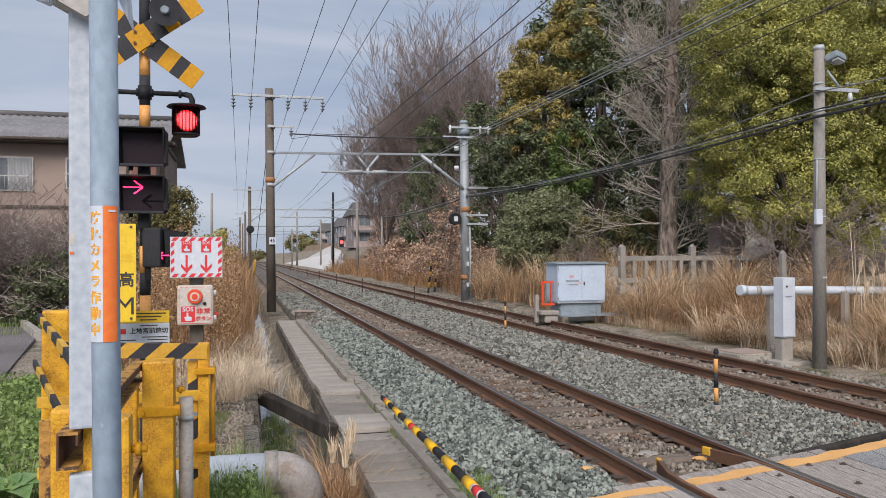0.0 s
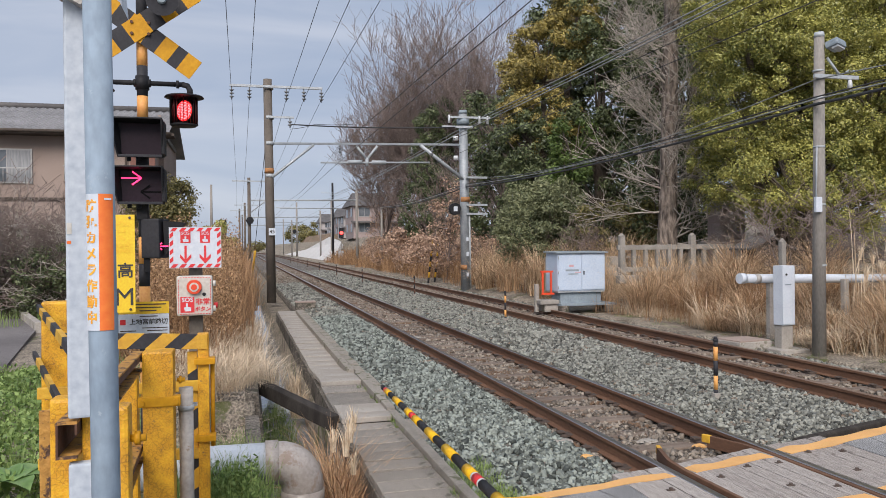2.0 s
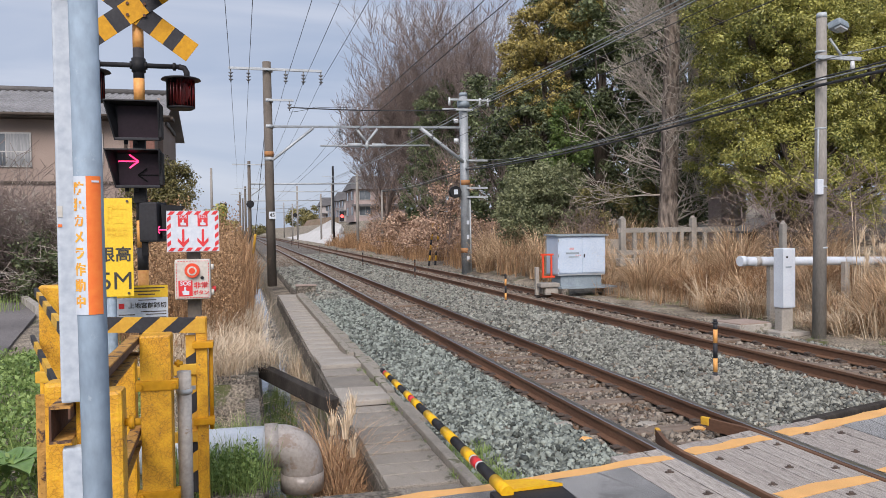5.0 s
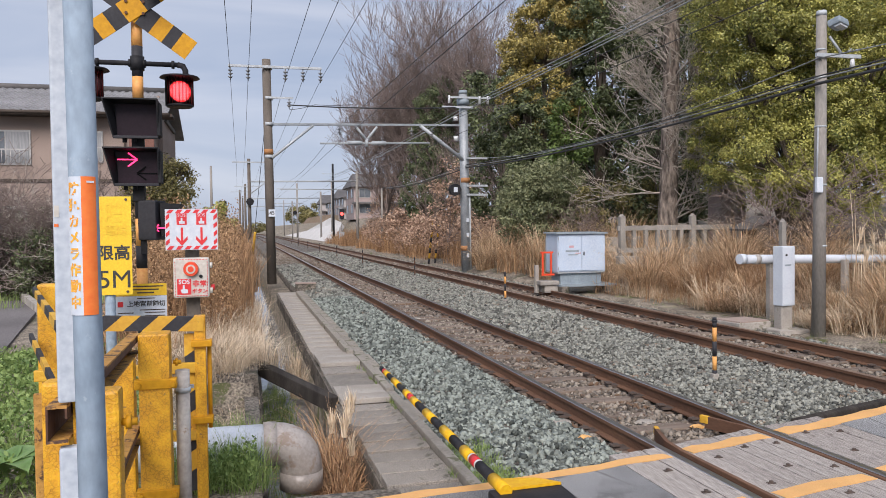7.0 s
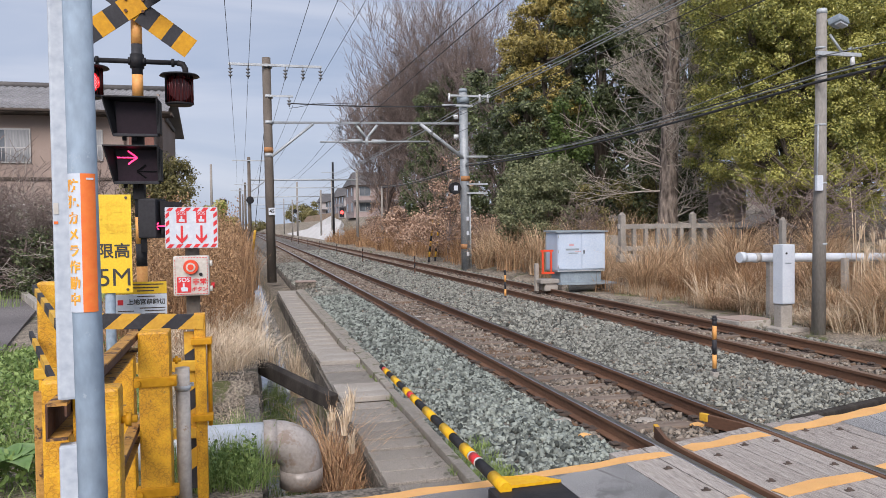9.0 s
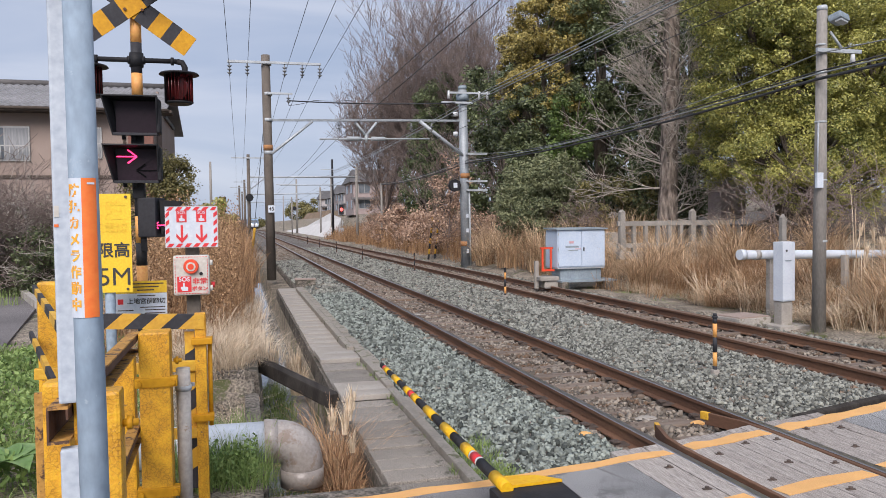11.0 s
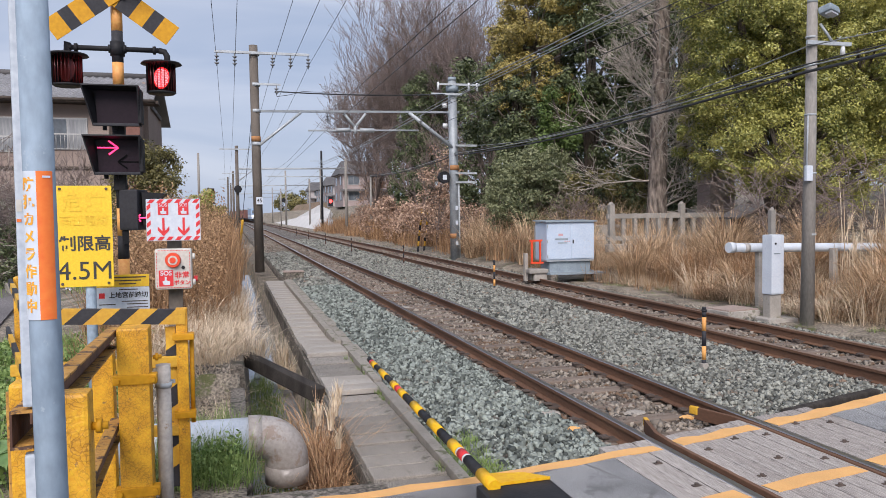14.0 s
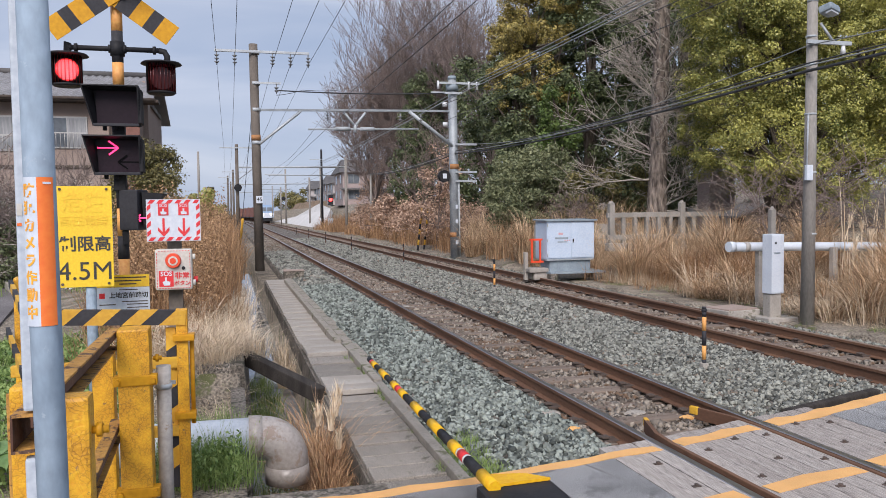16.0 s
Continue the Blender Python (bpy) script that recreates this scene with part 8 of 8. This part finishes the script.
def far_side():
    house_near()
    far_house(13.6, 103, 2.8, 6.5, 8, 4.2, "house_pink", "two-storey house with a dark roof on the embankment")
    far_house(13.8, 118, 3.0, 5.5, 7, 3.2, "house_white", "pale two-storey house on the embankment", False)
    far_house(14.6, 132, 3.2, 5.5, 7, 3.4, "house_pink", "pinkish house on the embankment")
    far_house(15.2, 147, 3.4, 5.5, 7, 3.0, "house_white", "white house farther along the embankment", False)
    far_house(15.8, 166, 3.6, 6.5, 8, 3.2, "house_white", "white house at the end of the row")
    # concrete slope and brown embankment
    t = thing("concrete_slope", (7, 120, 0), "pale grey concrete facing of the embankment", "retaining slope", kind="structure")
    v = [(6.0, 84, 0.0), (6.0, 190, -0.1), (9.6, 178, 0.6), (9.4, 118, 3.3), (8.6, 98, 2.4)]
    bm = bmesh.new()
    top = [bm.verts.new(p) for p in v]
    low = [bm.verts.new((p[0] + 0.3, p[1], p[2] - 0.5)) for p in v]
    bm.faces.new(top)
    for i in range(5):
        j = (i + 1) % 5
        bm.faces.new((top[i], low[i], low[j], top[j]))
    bmesh.ops.recalc_face_normals(bm, faces=bm.faces[:])
    part("facing", bm, "concrete_pale", t)
    bm = bmesh.new()
    prof = [(8.3, -0.2), (11.2, 2.6), (12.0, 4.2), (17, 4.6), (30, 4.0), (30, -1)]
    ys = (112, 130, 150, 190, 240, 300)
    rows = [[bm.verts.new((x + cx(y) * 0.6 + (0.0 if y < 200 else 2), y, z * (1 if y < 200 else 0.5))) for x, z in prof] for y in ys]
    for a, b in zip(rows, rows[1:]):
        for i in range(len(prof) - 1):
            bm.faces.new((a[i], b[i], b[i + 1], a[i + 1]))
    bm.faces.new(rows[0])
    bmesh.ops.recalc_face_normals(bm, faces=bm.faces[:])
    solo("embankment", bm, "soil", "brown grassy embankment beyond the slope", "embankment", kind="structure")
    leafy("far_trees", 15, 200, 2.0, [(0, 0, 3, 4, 8, 3), (-2, 30, 3, 4, 10, 3)], "leaf_olive", "distant trees above the embankment", 5000, 0.6, 1.4, 80, 0.3, 81)
    leafy("far_trees", -26, 260, 0, [(0, 0, 3, 14, 6, 4), (-26, 10, 3, 16, 6, 5), (22, 60, 2, 10, 6, 3)], "leaf_olive", "distant line of trees on the horizon", 9000, 1.0, 2.0, 80, 0.3, 82)
    leafy("far_trees", -60, 120, 0, [(0, 0, 3, 16, 6, 4), (26, 20, 3, 12, 6, 4)], "leaf_dark", "distant trees behind the house", 8000, 0.8, 1.6, 80, 0.3, 83)
    s = thing("striped_guards", (5.6, 38, 0), "pair of leaning yellow and black striped guy guards", "guy guard")
    for dx in (0.0, 0.32):
        a, b = Vector((5.25 + dx, 36.5, -0.1)), Vector((5.55 + dx, 36.7, 2.0))
        for i in range(8):
            part("band", tube(bmesh.new(), a.lerp(b, i / 8), a.lerp(b, (i + 1) / 8), 0.05, n=8), "stripe_yellow" if i % 2 else "charcoal", s)
    g = thing("guy_guard", (-3.3, 33, 0), "yellow sleeve guard on a guy wire beside the pole", "guy guard")
    part("guy_wire", tube(bmesh.new(), (-3.35, 33, 0.2), (-2.75, 28.4, 6.3), 0.012, n=6), "wire", g)
    part("sleeve", tube(bmesh.new(), (-3.35, 33, 0.2), (-3.2, 31.8, 1.6), 0.05, n=8), "stripe_yellow", g)


far_side()


# ---- train ----
def locomotive():
    t = thing("locomotive", (0, 0, 0), "blue and white electric freight locomotive with lit headlights", "locomotive")
    bm = bmesh.new()
    side = [(0.0, 0.95), (0.0, 2.0), (0.35, 3.45), (0.6, 3.7), (17.6, 3.7), (18, 3.4), (18, 0.95)]
    a = [bm.verts.new((-1.45, y, z)) for y, z in side]
    b = [bm.verts.new((1.45, y, z)) for y, z in side]
    bm.faces.new(a)
    bm.faces.new(b[::-1])
    for i in range(len(side)):
        j = (i + 1) % len(side)
        bm.faces.new((a[i], b[i], b[j], a[j]))
    bmesh.ops.recalc_face_normals(bm, faces=bm.faces[:])
    bmesh.ops.bevel(bm, geom=bm.edges[:], offset=0.08, segments=2, affect="EDGES")
    part("body", bm, "loco_blue", t)
    part("white_band", box(bmesh.new(), (0, 8.98, 1.75), (2.93, 18.02, 0.55)), "loco_white", t, "white waist band")
    part("nose_panel", box(bmesh.new(), (0, -0.01, 1.5), (2.7, 0.08, 0.95), bevel=0.03), "loco_white", t)
    for s in (-1, 1):
        part("windscreen", box(bmesh.new(), (s * 0.62, 0.16, 2.78), (1.1, 0.08, 0.8), pose(0, 0, 0, -13.5, 0, 0), bevel=0.02), "window", t)
        part("headlight", tube(bmesh.new(), (s * 0.85, -0.06, 1.75), (s * 0.85, 0.0, 1.75), 0.19, n=16), "head", t, "glowing headlight")
    part("underframe", box(bmesh.new(), (0, 9, 0.72), (2.5, 17, 0.5), bevel=0.03), "black", t)
    part("snow_plough", box(bmesh.new(), (0, 0.1, 0.55), (2.4, 0.25, 0.55), bevel=0.05), "black", t)
    part("pantograph", tube(bmesh.new(), (0, 4.0, 3.7), (0, 5.0, 4.95), 0.04, n=6), "galv", t)
    part("pantograph_head", box(bmesh.new(), (0, 5.0, 4.97), (1.7, 0.2, 0.04)), "galv", t)
    for y in (2.0, 4.4, 7.8, 10.2, 13.6, 16.0):
        part("wheelset", tube(bmesh.new(), (-0.7, y, 0.5), (0.7, y, 0.5), 0.5, n=20), "rust", t)
    return t


def wagon():
    t = thing("container_wagon", (0, 0, 0), "flat container wagon loaded with brown-red containers", "wagon", "train wagons")
    part("frame", box(bmesh.new(), (0, 9.5, 0.9), (2.5, 18.6, 0.25), bevel=0.02), "black", t)
    for k in range(5):
        bm = box(bmesh.new(), (0, 2.0 + k * 3.75, 2.3), (2.45, 3.6, 2.5), bevel=0.03)
        part("container", bm, "container", t)
    for y in (2.0, 3.9, 15.2, 17.1):
        part("wheelset", tube(bmesh.new(), (-0.7, y, 0.43), (0.7, y, 0.43), 0.43, n=16), "rust", t)
    return t


LOCO = locomotive()
WAGONS = [wagon()]
for i in range(4):
    WAGONS.append(copy_thing(WAGONS[0], pose(0, 0, 0)))


def on_line(y):
    slope = (cx(y + 9) - cx(y - 9)) / 18
    return pose(3.75 + cx(y), y, 0, 0, 0, -math.degrees(math.atan(slope)))


def motions():
    """The train rolls in, and the two lamps flash in turn."""
    for i, car in enumerate([LOCO] + WAGONS):
        lag = 0.0 if i == 0 else 18.6 + (i - 1) * 19.4
        walk(car, [(t, on_line(165 + (16 - t) * 21.5 + lag)) for t in range(17)])
    for disc, s in DRUMS:
        home = disc.location.copy()
        lit = s > 0
        a = 18.0 if lit else 198.0
        rows = [(0, a)]
        k = 0.15
        while k < 15.9:
            rows += [(k - 0.034, a), (k, a + 60), (k + 0.034, a + 120), (k + 0.067, a + 180)]
            a += 180
            k += 0.6
        rows.append((16, a))
        walk(disc, [(t, Matrix.Translation(home) @ pose(0, 0, 0, 0, 0, b)) for t, b in rows])


motions()
